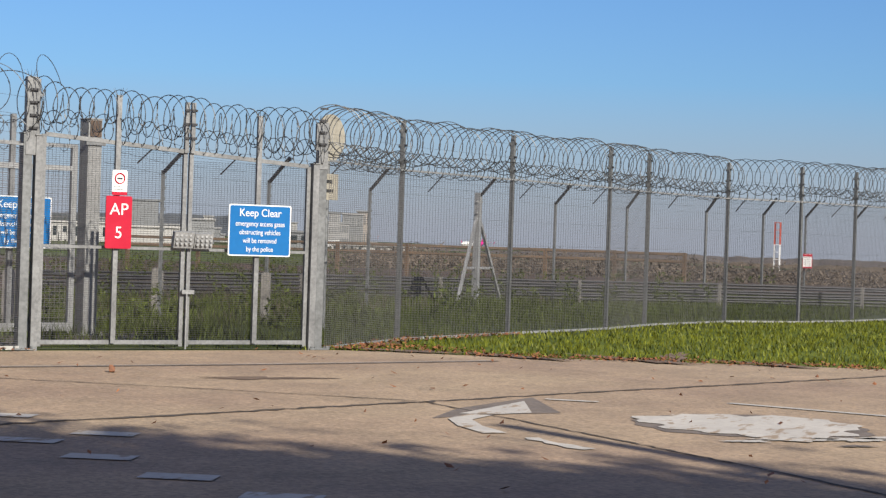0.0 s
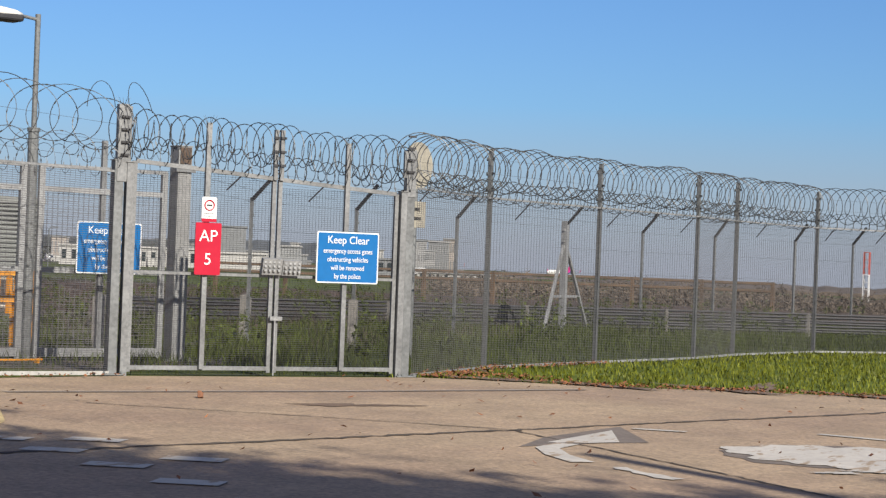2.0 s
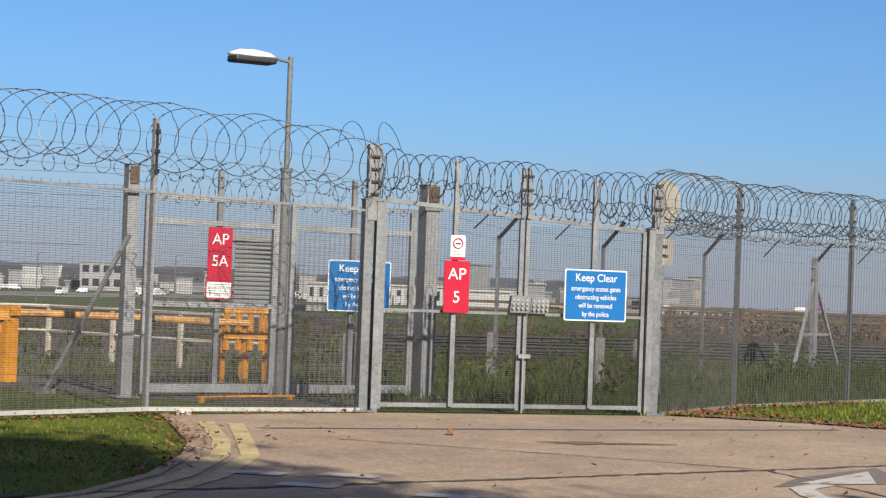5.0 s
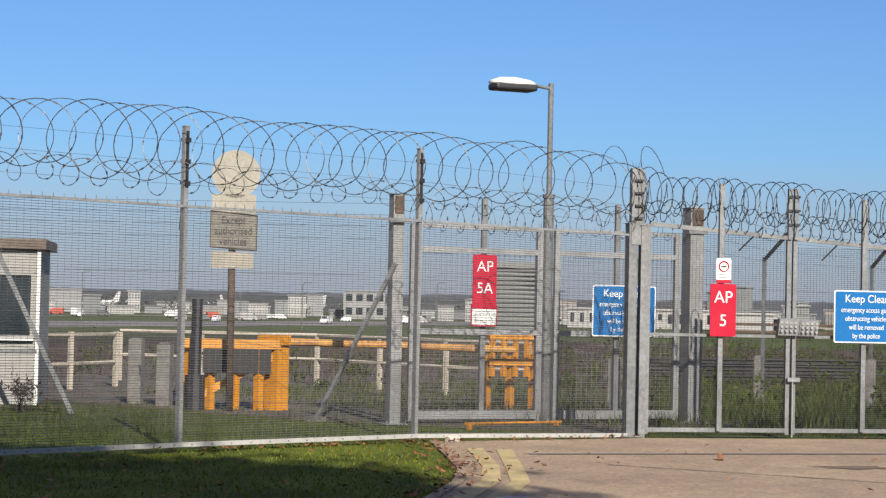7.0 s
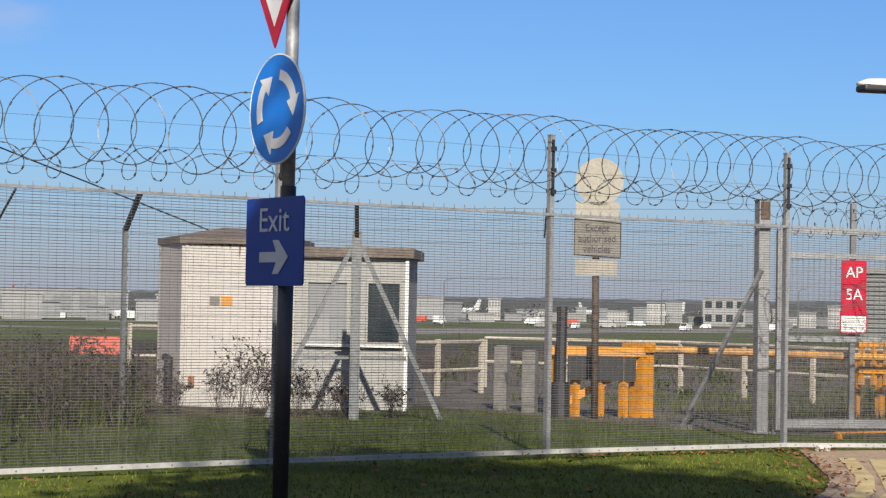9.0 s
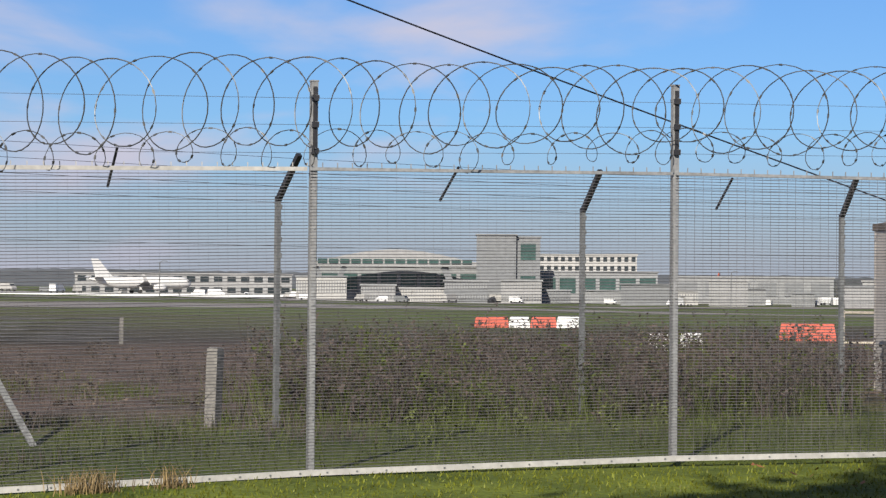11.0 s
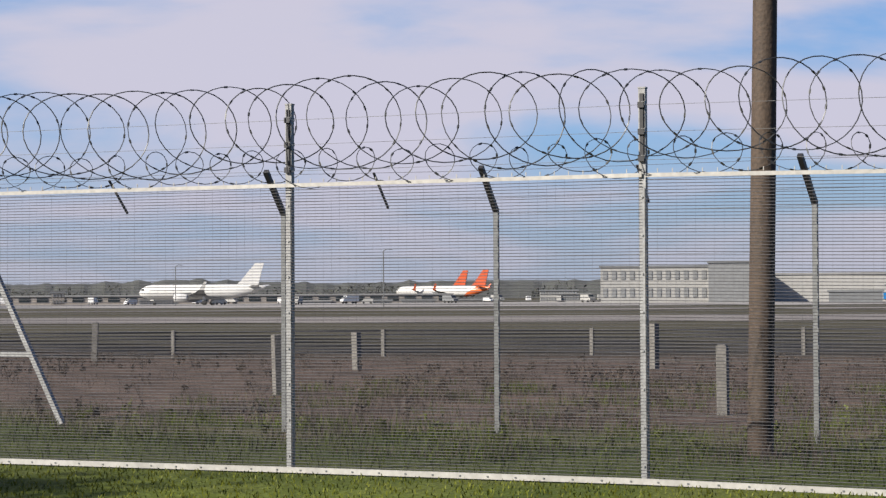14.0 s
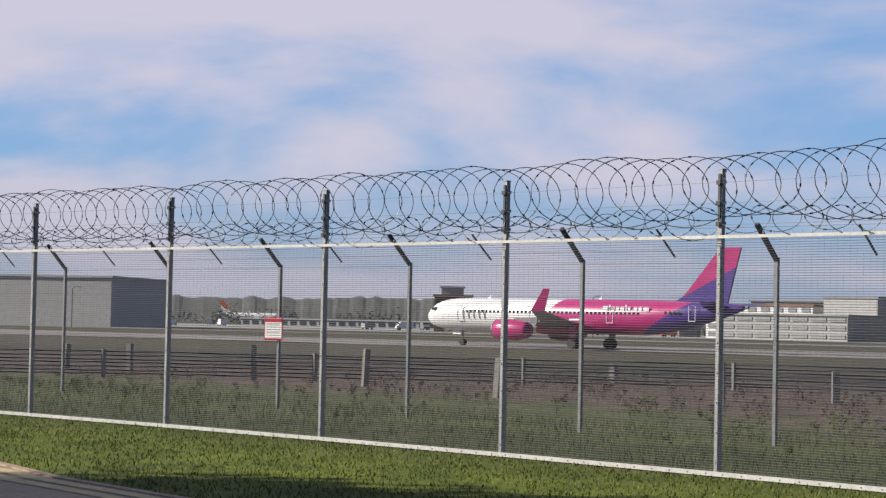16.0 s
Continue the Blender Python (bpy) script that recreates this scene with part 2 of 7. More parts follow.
class Geo:
    """Collects points and faces for one mesh."""

    def __init__(self):
        self.v, self.f = [], []

    def add(self, pts, faces):
        k = len(self.v)
        self.v.extend(tuple(p) for p in pts)
        self.f.extend(tuple(i + k for i in f) for f in faces)
        return self

    def box(self, c, size, m=None):
        x, y, z = (s / 2 for s in size)
        pts = [Vector((sx * x, sy * y, sz * z)) for sx in (-1, 1) for sy in (-1, 1) for sz in (-1, 1)]
        if m is not None:
            pts = [m @ p for p in pts]
        pts = [p + Vector(c) for p in pts]
        return self.add(pts, [(0, 1, 3, 2), (4, 6, 7, 5), (0, 4, 5, 1), (2, 3, 7, 6), (0, 2, 6, 4), (1, 5, 7, 3)])

    def tube(self, pts, r, n=6, cap=True, r2=None, closed=False):
        pts = [Vector(p) for p in pts]
        rings = []
        last = None
        cnt = len(pts)
        for i, p in enumerate(pts):
            if closed:
                d = pts[(i + 1) % cnt] - pts[i - 1]
            else:
                d = pts[min(i + 1, cnt - 1)] - pts[max(i - 1, 0)]
            d.normalize()
            if last is None:
                a = d.orthogonal().normalized()
            else:
                a = (last - d * last.dot(d))
                a = a.normalized() if a.length > 1e-6 else d.orthogonal().normalized()
            last = a
            b = d.cross(a)
            rad = r if r2 is None else r + (r2 - r) * i / max(cnt - 1, 1)
            rings.append([p + (a * math.cos(2 * math.pi * k / n) + b * math.sin(2 * math.pi * k / n)) * rad for k in range(n)])
        faces = []
        last_ring = cnt if closed else cnt - 1
        for i in range(last_ring):
            j = (i + 1) % cnt
            for k in range(n):
                l = (k + 1) % n
                faces.append((i * n + k, i * n + l, j * n + l, j * n + k))
        if cap and not closed:
            faces.append(tuple(range(n - 1, -1, -1)))
            faces.append(tuple((cnt - 1) * n + k for k in range(n)))
        return self.add([p for ring in rings for p in ring], faces)

    def beam(self, p, q, w, h):
        p, q = Vector(p), Vector(q)
        d = (q - p).normalized()
        s = d.cross(Vector((0, 0, 1)))
        s = s.normalized() if s.length > 1e-4 else Vector((1, 0, 0))
        u = s.cross(d)
        pts = [e + s * a * w / 2 + u * b * h / 2 for e in (p, q) for a, b in ((-1, -1), (1, -1), (1, 1), (-1, 1))]
        return self.add(pts, [(0, 3, 2, 1), (4, 5, 6, 7), (0, 1, 5, 4), (1, 2, 6, 5), (2, 3, 7, 6), (3, 0, 4, 7)])

    def plate(self, outline, t, m=None):
        """An outline in x, z, given a thickness t along y (front at -t)."""
        n = len(outline)
        pts = [Vector((x, 0, z)) for x, z in outline] + [Vector((x, -t, z)) for x, z in outline]
        if m is not None:
            pts = [m @ p for p in pts]
        return self.add(pts, [tuple(range(n)), tuple(range(2 * n - 1, n - 1, -1))] + [(i, n + i, n + (i + 1) % n, (i + 1) % n) for i in range(n)])

    def slab(self, outline, z0, z1):
        n = len(outline)
        pts = [(x, y, z0) for x, y in outline] + [(x, y, z1) for x, y in outline]
        return self.add(pts, [tuple(range(n - 1, -1, -1)), tuple(range(n, 2 * n))] + [(i, (i + 1) % n, n + (i + 1) % n, n + i) for i in range(n)])

    def mesh(self, name, m, smooth=False):
        me = bpy.data.meshes.new(name)
        me.from_pydata([tuple(p) for p in self.v], [], self.f)
        bm = bmesh.new()
        bm.from_mesh(me)
        bmesh.ops.recalc_face_normals(bm, faces=bm.faces)
        bm.to_mesh(me)
        bm.free()
        for one in (m if isinstance(m, (list, tuple)) else [m]):
            me.materials.append(one)
        if smooth:
            me.polygons.foreach_set("use_smooth", [True] * len(me.polygons))
        return me


def thing(name, label, category, at=(0, 0, 0), turn=0.0, group="", kind=""):
    e = new(name)
    e.empty_display_size = 0.2
    e.matrix_basis = pose(*at, 0, 0, turn)
    return tagged(e, label, category, group, kind)


def part(name, g, m, parent=None, label="", smooth=False, at=None, bevel=0.0):
    ob = new(name, g if isinstance(g, bpy.types.Mesh) else g.mesh(name, m, smooth))
    if parent is not None:
        ob.parent = parent
    if at is not None:
        ob.matrix_basis = at
    if bevel:
        b = ob.modifiers.new("edge", "BEVEL")
        b.width, b.segments, b.limit_method = bevel, 2, "ANGLE"
    if label:
        ob["label"] = label
    return ob


def solid(name, g, m, label, category, smooth=False, group="", kind="", at=None, bevel=0.0):
    return tagged(part(name, g, m, None, "", smooth, at, bevel), label, category, group, kind)


def words(body, size, m, parent, at, name="lettering", align="CENTER", wide=1.0):
    """Raised letters as a mesh, reading along x, facing -y."""
    cu = bpy.data.curves.new(name, "FONT")
    cu.body, cu.size, cu.extrude, cu.align_x, cu.align_y = body, size, 0.002, align, "CENTER"
    tmp = new(name, cu)
    dg = bpy.context.evaluated_depsgraph_get()
    me = bpy.data.meshes.new_from_object(tmp.evaluated_get(dg))
    bpy.data.objects.remove(tmp)
    me.transform(Matrix.Rotation(radians(90), 4, "X") @ Matrix.Diagonal((wide, 1, 1, 1)))
    me.materials.clear()
    me.materials.append(m)
    return part(name, me, m, parent, at=at)


def smooth01(a, b, x):
    t = min(1.0, max(0.0, (x - a) / (b - a)))
    return t * t * (3 - 2 * t)



def worn_paint(name, lo, hi):
    """White road paint scuffed through to the concrete in streaks."""
    m = mat(name, (0.38, 0.354, 0.315), 0.75, 0.0, 0.15, 2.0, 18)
    nt, ln = m.node_tree.nodes, m.node_tree.links
    p = nt["Principled BSDF"]
    was = p.inputs["Base Color"].links[0].from_socket
    tc, mp, n, r, x = (nt.new(k) for k in ("ShaderNodeTexCoord", "ShaderNodeMapping", "ShaderNodeTexNoise", "ShaderNodeMapRange", "ShaderNodeMix"))
    ln.new(tc.outputs["Object"], mp.inputs["Vector"])
    mp.inputs["Rotation"].default_value = (0, 0, 0.9)
    mp.inputs["Scale"].default_value = (1.0, 3.2, 1.0)
    ln.new(mp.outputs[0], n.inputs["Vector"])
    n.inputs["Scale"].default_value, n.inputs["Detail"].default_value, n.inputs["Roughness"].default_value = 1.9, 9.0, 0.62
    r.inputs["From Min"].default_value, r.inputs["From Max"].default_value = lo, hi
    ln.new(n.outputs[0], r.inputs["Value"])
    x.data_type = "RGBA"
    ln.new(r.outputs[0], x.inputs["Factor"])
    ln.new(was, x.inputs["A"])
    x.inputs["B"].default_value = (0.22, 0.165, 0.11, 1)
    ln.new(x.outputs["Result"], p.inputs["Base Color"])
    return m


M_WORN = worn_paint("scuffed white road paint", 0.55, 0.60)


def speckle(m, scale, lo, hi):
    """Coarse grit over a surface: scattered dark and pale grains."""
    nt, ln = m.node_tree.nodes, m.node_tree.links
    p = nt["Principled BSDF"]
    was = p.inputs["Base Color"].links[0].from_socket
    tc, v, r, x, n, r2, x2 = (nt.new(k) for k in ("ShaderNodeTexCoord", "ShaderNodeTexVoronoi", "ShaderNodeMapRange", "ShaderNodeMix", "ShaderNodeTexNoise", "ShaderNodeMapRange", "ShaderNodeMix"))
    for node in (v, n):
        ln.new(tc.outputs["Object"], node.inputs["Vector"])
    v.inputs["Scale"].default_value = scale
    n.inputs["Scale"].default_value, n.inputs["Detail"].default_value, n.inputs["Roughness"].default_value = 1.1, 9.0, 0.72
    ln.new(v.outputs["Color"], r.inputs["Value"])
    r.inputs["To Min"].default_value, r.inputs["To Max"].default_value = lo, hi
    ln.new(n.outputs[0], r2.inputs["Value"])
    r2.inputs["From Min"].default_value, r2.inputs["From Max"].default_value = 0.35, 0.65
    r2.inputs["To Min"].default_value, r2.inputs["To Max"].default_value = 0.78, 1.14
    x.data_type = x2.data_type = "RGBA"
    x.blend_type = x2.blend_type = "MULTIPLY"
    for mixer, a, f in ((x, was, r), (x2, x.outputs["Result"], r2)):
        mixer.inputs["Factor"].default_value = 1.0
        ln.new(a, mixer.inputs["A"])
        ln.new(f.outputs[0], mixer.inputs["B"])
    ln.new(x2.outputs["Result"], p.inputs["Base Color"])


speckle(M_CONC, 34.0, 0.72, 1.25)
RUN_N = Vector((-0.326, 0.945))   # across the runway


def ground_z(x, y):
    d = RUN_N.x * x + RUN_N.y * y
    east = 0.0095 * max(0.0, x - 1.6 * y - 100)
    return -1.3 * smooth01(35, 200, d) - 2.4 * smooth01(55, 230, x) * smooth01(20, 120, math.hypot(x, y)) - east - 0.10 * math.exp(-((x - 1.0) / 2.6) ** 2) * smooth01(11.5, 14.0, y) * (1 - smooth01(17, 22, y))


def polar(az, dist, z=0.0):
    a = radians(az)
    return Vector((dist * math.sin(a), dist * math.cos(a), z))


# ---- ground ----
def spread(lo, hi):
    near = [i * 1.0 for i in range(-60, 61)]
    far, step, x = [], 2.5, 60.0
    while x < hi:
        step *= 1.22
        x += step
        far.append(x)
    return [-x for x in reversed(far)] + near + far


gx = spread(-4200, 4200)
gv = [(x, y, ground_z(x, y)) for y in gx for x in gx]
gn = len(gx)
gf = [(j * gn + i, j * gn + i + 1, (j + 1) * gn + i + 1, (j + 1) * gn + i) for j in range(gn - 1) for i in range(gn - 1)]
me = bpy.data.meshes.new("ground")
me.from_pydata(gv, [], gf)
me.polygons.foreach_set("use_smooth", [True] * len(me.polygons))


def ground_material():
    """Mown green verge, rough brown strip behind the fences, then airfield grass; by place in the plan."""
    m = bpy.data.materials.new("grass and earth")
    m.use_nodes = True
    nt, ln = m.node_tree.nodes, m.node_tree.links
    p = nt["Principled BSDF"]
    p.inputs["Roughness"].default_value = 0.95
    p.inputs["Specular IOR Level"].default_value = 0.15
    tc = nt.new("ShaderNodeTexCoord")
    s = nt.new("ShaderNodeSeparateXYZ")
    ln.new(tc.outputs["Object"], s.inputs[0])

    def noise_of(scale, detail=5.0):
        n = nt.new("ShaderNodeTexNoise")
        n.inputs["Scale"].default_value, n.inputs["Detail"].default_value = scale, detail
        ln.new(tc.outputs["Object"], n.inputs["Vector"])
        return n.outputs[0]

    def arith(op, a, b):
        n = nt.new("ShaderNodeMath")
        n.operation = op
        for k, v in enumerate((a, b)):
            if isinstance(v, (int, float)):
                n.inputs[k].default_value = v
            else:
                ln.new(v, n.inputs[k])
        return n.outputs[0]

    def ranged(v, a, b, c=0.0, d=1.0):
        n = nt.new("ShaderNodeMapRange")
        for k, x in zip(("From Min", "From Max", "To Min", "To Max"), (a, b, c, d)):
            n.inputs[k].default_value = x
        ln.new(v, n.inputs["Value"])
        return n.outputs[0]

    def blend(a, b, f):
        n = nt.new("ShaderNodeMix")
        n.data_type = "RGBA"
        for k, v in (("A", a), ("B", b)):
            if isinstance(v, tuple):
                n.inputs[k].default_value = (*v, 1)
            else:
                ln.new(v, n.inputs[k])
        ln.new(f, n.inputs["Factor"])
        return n.outputs["Result"]

    patch, wide, grain = noise_of(0.9), noise_of(0.06), noise_of(14.0, 3.0)
    green = blend((0.042, 0.058, 0.008), (0.090, 0.110, 0.014), ranged(patch, 0.35, 0.65))
    rough = blend((0.033, 0.044, 0.012), (0.060, 0.068, 0.021), ranged(patch, 0.35, 0.65))
    brown = blend((0.040, 0.029, 0.023), (0.092, 0.066, 0.052), ranged(patch, 0.35, 0.65))
    field = blend((0.058, 0.062, 0.026), (0.062, 0.082, 0.024), ranged(wide, 0.4, 0.6))
    field = blend((0.052, 0.047, 0.030), field, ranged(s.outputs[0], 0.0, 45.0))
    across = arith("ADD", arith("MULTIPLY", s.outputs[0], -0.10), s.outputs[1])
    wob = arith("ADD", across, arith("MULTIPLY", arith("SUBTRACT", patch, 0.5), 6.0))
    c = blend(green, rough, ranged(wob, 14.5, 17.5))
    slant = arith("ADD", s.outputs[1], arith("MULTIPLY", s.outputs[0], 0.27))
    east = ranged(s.outputs[0], 19.0, 22.0)
    c = blend(c, rough, arith("MULTIPLY", east, ranged(slant, 17.3, 18.2)))
    dark = blend((0.024, 0.021, 0.018), (0.048, 0.041, 0.032), ranged(patch, 0.35, 0.65))
    west_off = ranged(s.outputs[0], -24.0, -12.0, 7.5, 0.0)
    c = blend(c, brown, ranged(arith("SUBTRACT", wob, west_off), 19.5, 23.0))
    c = blend(c, brown, arith("MULTIPLY", east, ranged(arith("ADD", slant, arith("MULTIPLY", patch, 6.0)), 27.0, 33.0)))
    c = blend(c, dark, ranged(wob, 43.0, 50.0))
    c = blend(c, field, ranged(arith("ADD", across, arith("MULTIPLY", wide, 30.0)), 62.0, 92.0))
    g = nt.new("ShaderNodeMix")
    g.data_type, g.blend_type = "RGBA", "MULTIPLY"
    g.inputs["Factor"].default_value = 1.0
    ln.new(c, g.inputs["A"])
    ln.new(ranged(grain, 0.3, 0.7, 0.7, 1.25), g.inputs["B"])
    ln.new(g.outputs["Result"], p.inputs["Base Color"])
    b = nt.new("ShaderNodeBump")
    b.inputs["Strength"].default_value, b.inputs["Distance"].default_value = 0.6, 0.05
    ln.new(grain, b.inputs["Height"])
    ln.new(b.outputs[0], p.inputs["Normal"])
    return m


me.materials.append(ground_material())
tagged(new("ground", me), "mown green verge running into rough brown airfield grass", "ground", kind="structure")

# runway: a strip on the falling ground
RUN_D = Vector((0.945, 0.326))


def strip(a0, a1, d0, d1, lift, step=40.0, rows=6):
    """A ribbon along the runway from a0 to a1, between the distances d0 and d1 across it."""
    g = Geo()
    n = max(1, int((a1 - a0) / step))
    pts = []
    for i in range(n + 1):
        a = a0 + (a1 - a0) * i / n
        for j in range(rows + 1):
            d = d0 + (d1 - d0) * j / rows
            q = RUN_D * a + RUN_N * d
            pts.append((q.x, q.y, ground_z(q.x, q.y) + lift))
    k = rows + 1
    return g.add(pts, [(i * k + j, (i + 1) * k + j, (i + 1) * k + j + 1, i * k + j + 1) for i in range(n) for j in range(rows)])


runway = solid("runway", strip(-1500, 1500, 192, 246, 0.06), M_RUNWAY, "long grey asphalt runway with worn white lines", "runway", kind="structure")
for d0 in (196, 241):
    part("edge_line", strip(-1500, 1500, d0, d0 + 0.9, 0.10, rows=1), M_PAINT, runway)
for k in range(-12, 13):
    part("centre_dash", strip(k * 50, k * 50 + 28, 218.3, 219.3, 0.10, rows=1), M_PAINT, runway)
solid("taxiway", strip(-1500, 1500, 330, 356, 0.06), M_RUNWAY, "grey asphalt taxiway beyond the runway", "taxiway", kind="structure")
solid("apron", strip(-900, 900, 430, 640, 0.08, rows=4), mat("pale apron concrete", (0.223, 0.21, 0.197), 0.85, 0, 0.2, 0.02, 0.5), "pale concrete aircraft apron", "apron", kind="structure")

# concrete road and gate apron
ROAD = [(-120, -40), (70, -40), (70, 1.2), (25.46, 3.76), (24.65, 6.2), (23.75, 8.3), (23.6, 9.6), (23.3, 10.35), (20.2, 12.8), (17.6, 13.9), (16.2, 12.6), (14.85, 11.38),
        (13.7, 10.55), (12.2, 9.7), (10.8, 9.2), (8.0, 8.95), (-10, 8.95), (-14.4, 8.98), (-16.4, 9.08), (-18.2, 9.4), (-24, 10.1), (-40, 10.9), (-120, 12)]
road = solid("road", Geo().slab(ROAD, -0.2, 0.012), M_CONC, "sandy concrete road slabs with cracked joints and worn paint", "road", kind="structure")


def line_on_road(name, pts, w, m, z=0.018, jitter=0.0, label=""):
    g = Geo()
    rng = random.Random(len(pts) * 7 + int(w * 1000))
    fine = []
    for (x0, y0), (x1, y1) in zip(pts[:-1], pts[1:]):
        n = max(1, int(math.hypot(x1 - x0, y1 - y0) / 0.12)) if jitter else 1
        for i in range(n):
            fine.append((x0 + (x1 - x0) * i / n + rng.uniform(-jitter, jitter), y0 + (y1 - y0) * i / n + rng.uniform(-jitter, jitter)))
    fine.append(pts[-1])
    pv = []
    for i, (x, y) in enumerate(fine):
        ax, ay = fine[max(i - 1, 0)]
        bx, by = fine[min(i + 1, len(fine) - 1)]
        d = Vector((bx - ax, by - ay)).normalized()
        ww = w * (rng.uniform(0.4, 1.2) if jitter else 1.0)
        pv += [(x - d.y * ww / 2, y + d.x * ww / 2, z), (x + d.y * ww / 2, y - d.x * ww / 2, z)]
    g.add(pv, [(2 * i, 2 * i + 1, 2 * i + 3, 2 * i + 2) for i in range(len(fine) - 1)])
    return part(name, g, m, road, label)


line_on_road("joint", [(5, 11.9), (12.75, 8.33), (16.74, 6.61), (24.2, 3.5)], 0.09, M_JOINT, jitter=0.035)
line_on_road("joint", [(16.4, 10.8), (16.73, 8.5), (16.85, 6.62)], 0.04, M_JOINT, jitter=0.02)
line_on_road("joint", [(16.85, 6.6), (13.9, 3.3), (11, 0.2)], 0.04, M_JOINT, jitter=0.02)
line_on_road("drain_channel", [(16.9, 12.1), (20.26, 9.66), (22.9, 8.0)], 0.09, M_DARKPAINT)
line_on_road("drain_edge", [(16.95, 12.2), (20.33, 9.76), (22.95, 8.1)], 0.035, M_PAINT)
for k, off in enumerate((0.0, 0.3)):
    line_on_road("yellow_line", [(17.1 + off * .4, 12.95 - off), (15.25 + off * .55, 11.35 - off * .5), (14.0 + off * .5, 10.42 - off * .7), (12.4 + off * .3, 9.55 - off * .8), (10.8, 9.0 - off * .9), (6, 8.75 - off * .9), (-10, 8.75 - off * .9), (-14.4, 8.78 - off * .9), (-16.4, 8.86 - off * .9), (-18.3, 9.18 - off * .9), (-24, 9.9 - off * .9), (-60, 11.6 - off)], 0.17, M_YELLOW)


def blob(name, cx, cy, ax, ay, turn, m, seed, z=0.018, rag=0.2, n=48):
    """A ragged patch of paint."""
    rng = random.Random(seed)
    ph = [rng.uniform(0, 6.28) for _ in range(5)]
    pts = []
    for k in range(n):
        a = 2 * math.pi * k / n
        r = 1 + rag * (0.5 * math.sin(3 * a + ph[0]) + 0.4 * math.sin(7 * a + ph[1]) + 0.5 * math.sin(13 * a + ph[2])) * (0.4 + 0.6 * rng.random())
        x, y = ax * r * math.cos(a), ay * r * math.sin(a)
        c, s = math.cos(turn), math.sin(turn)
        pts.append((cx + x * c - y * s, cy + x * s + y * c, z))
    return part(name, Geo().add(pts, [tuple(range(n))]), m, road)


def flat(name, pts, m, z=0.018):
    return part(name, Geo().add([(x, y, z) for x, y in pts], [tuple(range(len(pts)))]), m, road)


blob("blacked_out_roundabout", 16.55, 3.55, 1.03, 0.97, 0.3, M_DARKPAINT, 3, 0.016, 0.1)
blob("painted_roundabout", 16.6, 3.55, 0.98, 0.92, 0.3, M_WORN, 5, 0.021, 0.2)
for k, (x, y, r) in enumerate(((15.6, 3.0, .22), (15.9, 2.6, .2), (15.2, 3.3, .12), (16.2, 2.35, .2), (15.4, 2.5, .1))):
    blob("worn_paint", x, y, r * 1.5, r * 0.6, 2.2, M_DARKPAINT if k == 4 else M_WORN, 11 + k, 0.023, 0.5)
flat("blacked_out_arrow", [(15.4, 5.95), (16.4, 6.1), (18.0, 5.95), (16.6, 5.22), (16.2, 5.55)], M_DARKPAINT, 0.016)
flat("arrow_head", [(15.9, 5.9), (17.5, 5.86), (16.4, 5.42), (16.1, 5.6)], M_WORN, 0.02)
line_on_road("arrow_stem", [(15.95, 5.72), (15.45, 5.72), (14.95, 5.45), (14.55, 5.1)], 0.2, M_WORN, 0.02)
line_on_road("arrow_stem", [(14.4, 4.75), (14.1, 4.5), (13.9, 4.15)], 0.14, M_WORN, 0.02, 0.03)
line_on_road("lane_line", [(18.71, 4.23), (18.34, 2.72), (17.9, 1.2)], 0.12, M_PAINT, 0.02)
line_on_road("lane_dash", [(17.87, 5.78), (17.93, 5.28)], 0.12, M_WORN, 0.02)
for x, y in ((12.9, 9.5), (12.45, 8.7), (11.9, 7.8), (11.35, 6.9), (10.75, 6.0), (12.6, 7.6), (10.3, 5.1), (13.3, 8.9)):
    line_on_road("give_way_dash", [(x, y), (x + 0.12, y - 0.44)], 0.27, M_WORN, 0.02)
blob("rust_stain", 18.3, 8.9, 0.16, 0.62, 0.75, M_SOIL, 31, 0.018, 0.6)
for k, (x, y, ax, ay, tn) in enumerate(((23.75, 9.6, 0.22, 0.75, 0.1), (23.85, 8.2, 0.2, 0.8, -0.35), (24.5, 6.7, 0.2, 0.9, -0.4), (25.0, 5.2, 0.16, 0.8, -0.35), (25.6, 6.5, 0.9, 0.16, 0.2), (24.6, 10.35, 1.0, 0.14, 0.02))):
    blob("soil_edge", x, y, ax, ay, tn, M_SOIL, 61 + k, 0.03, 0.5)
kerb_pts = ROAD[9:22]
kg = Geo()
for (x0, y0), (x1, y1) in zip(kerb_pts[:-1], kerb_pts[1:]):
    kg.beam((x0, y0, 0.0), (x1, y1, 0.0), 0.10, 0.05)
solid("kerb", kg, M_CONC, "low worn concrete kerb edge beside the verge", "kerb", kind="structure")

# worn dirt track behind the inner gate
track = [polar(a, d).xy for a, d in ((38.5, 33), (41.5, 29.8), (44, 28.2), (47, 26.6), (50, 25.6), (54, 25.0), (57, 24.6), (60, 26.5), (62, 31), (61, 38), (57, 46), (50, 51), (43, 52), (39.5, 44))]
solid("dirt_track", Geo().slab(track, -0.1, 0.02), mat("trodden dirt", (0.088, 0.068, 0.052), 0.95, 0.0, 0.45, 0.8, 9, 0.5, tint=(0.045, 0.040, 0.026)), "bare brown dirt track with thin grass behind the gate", "track", kind="structure")

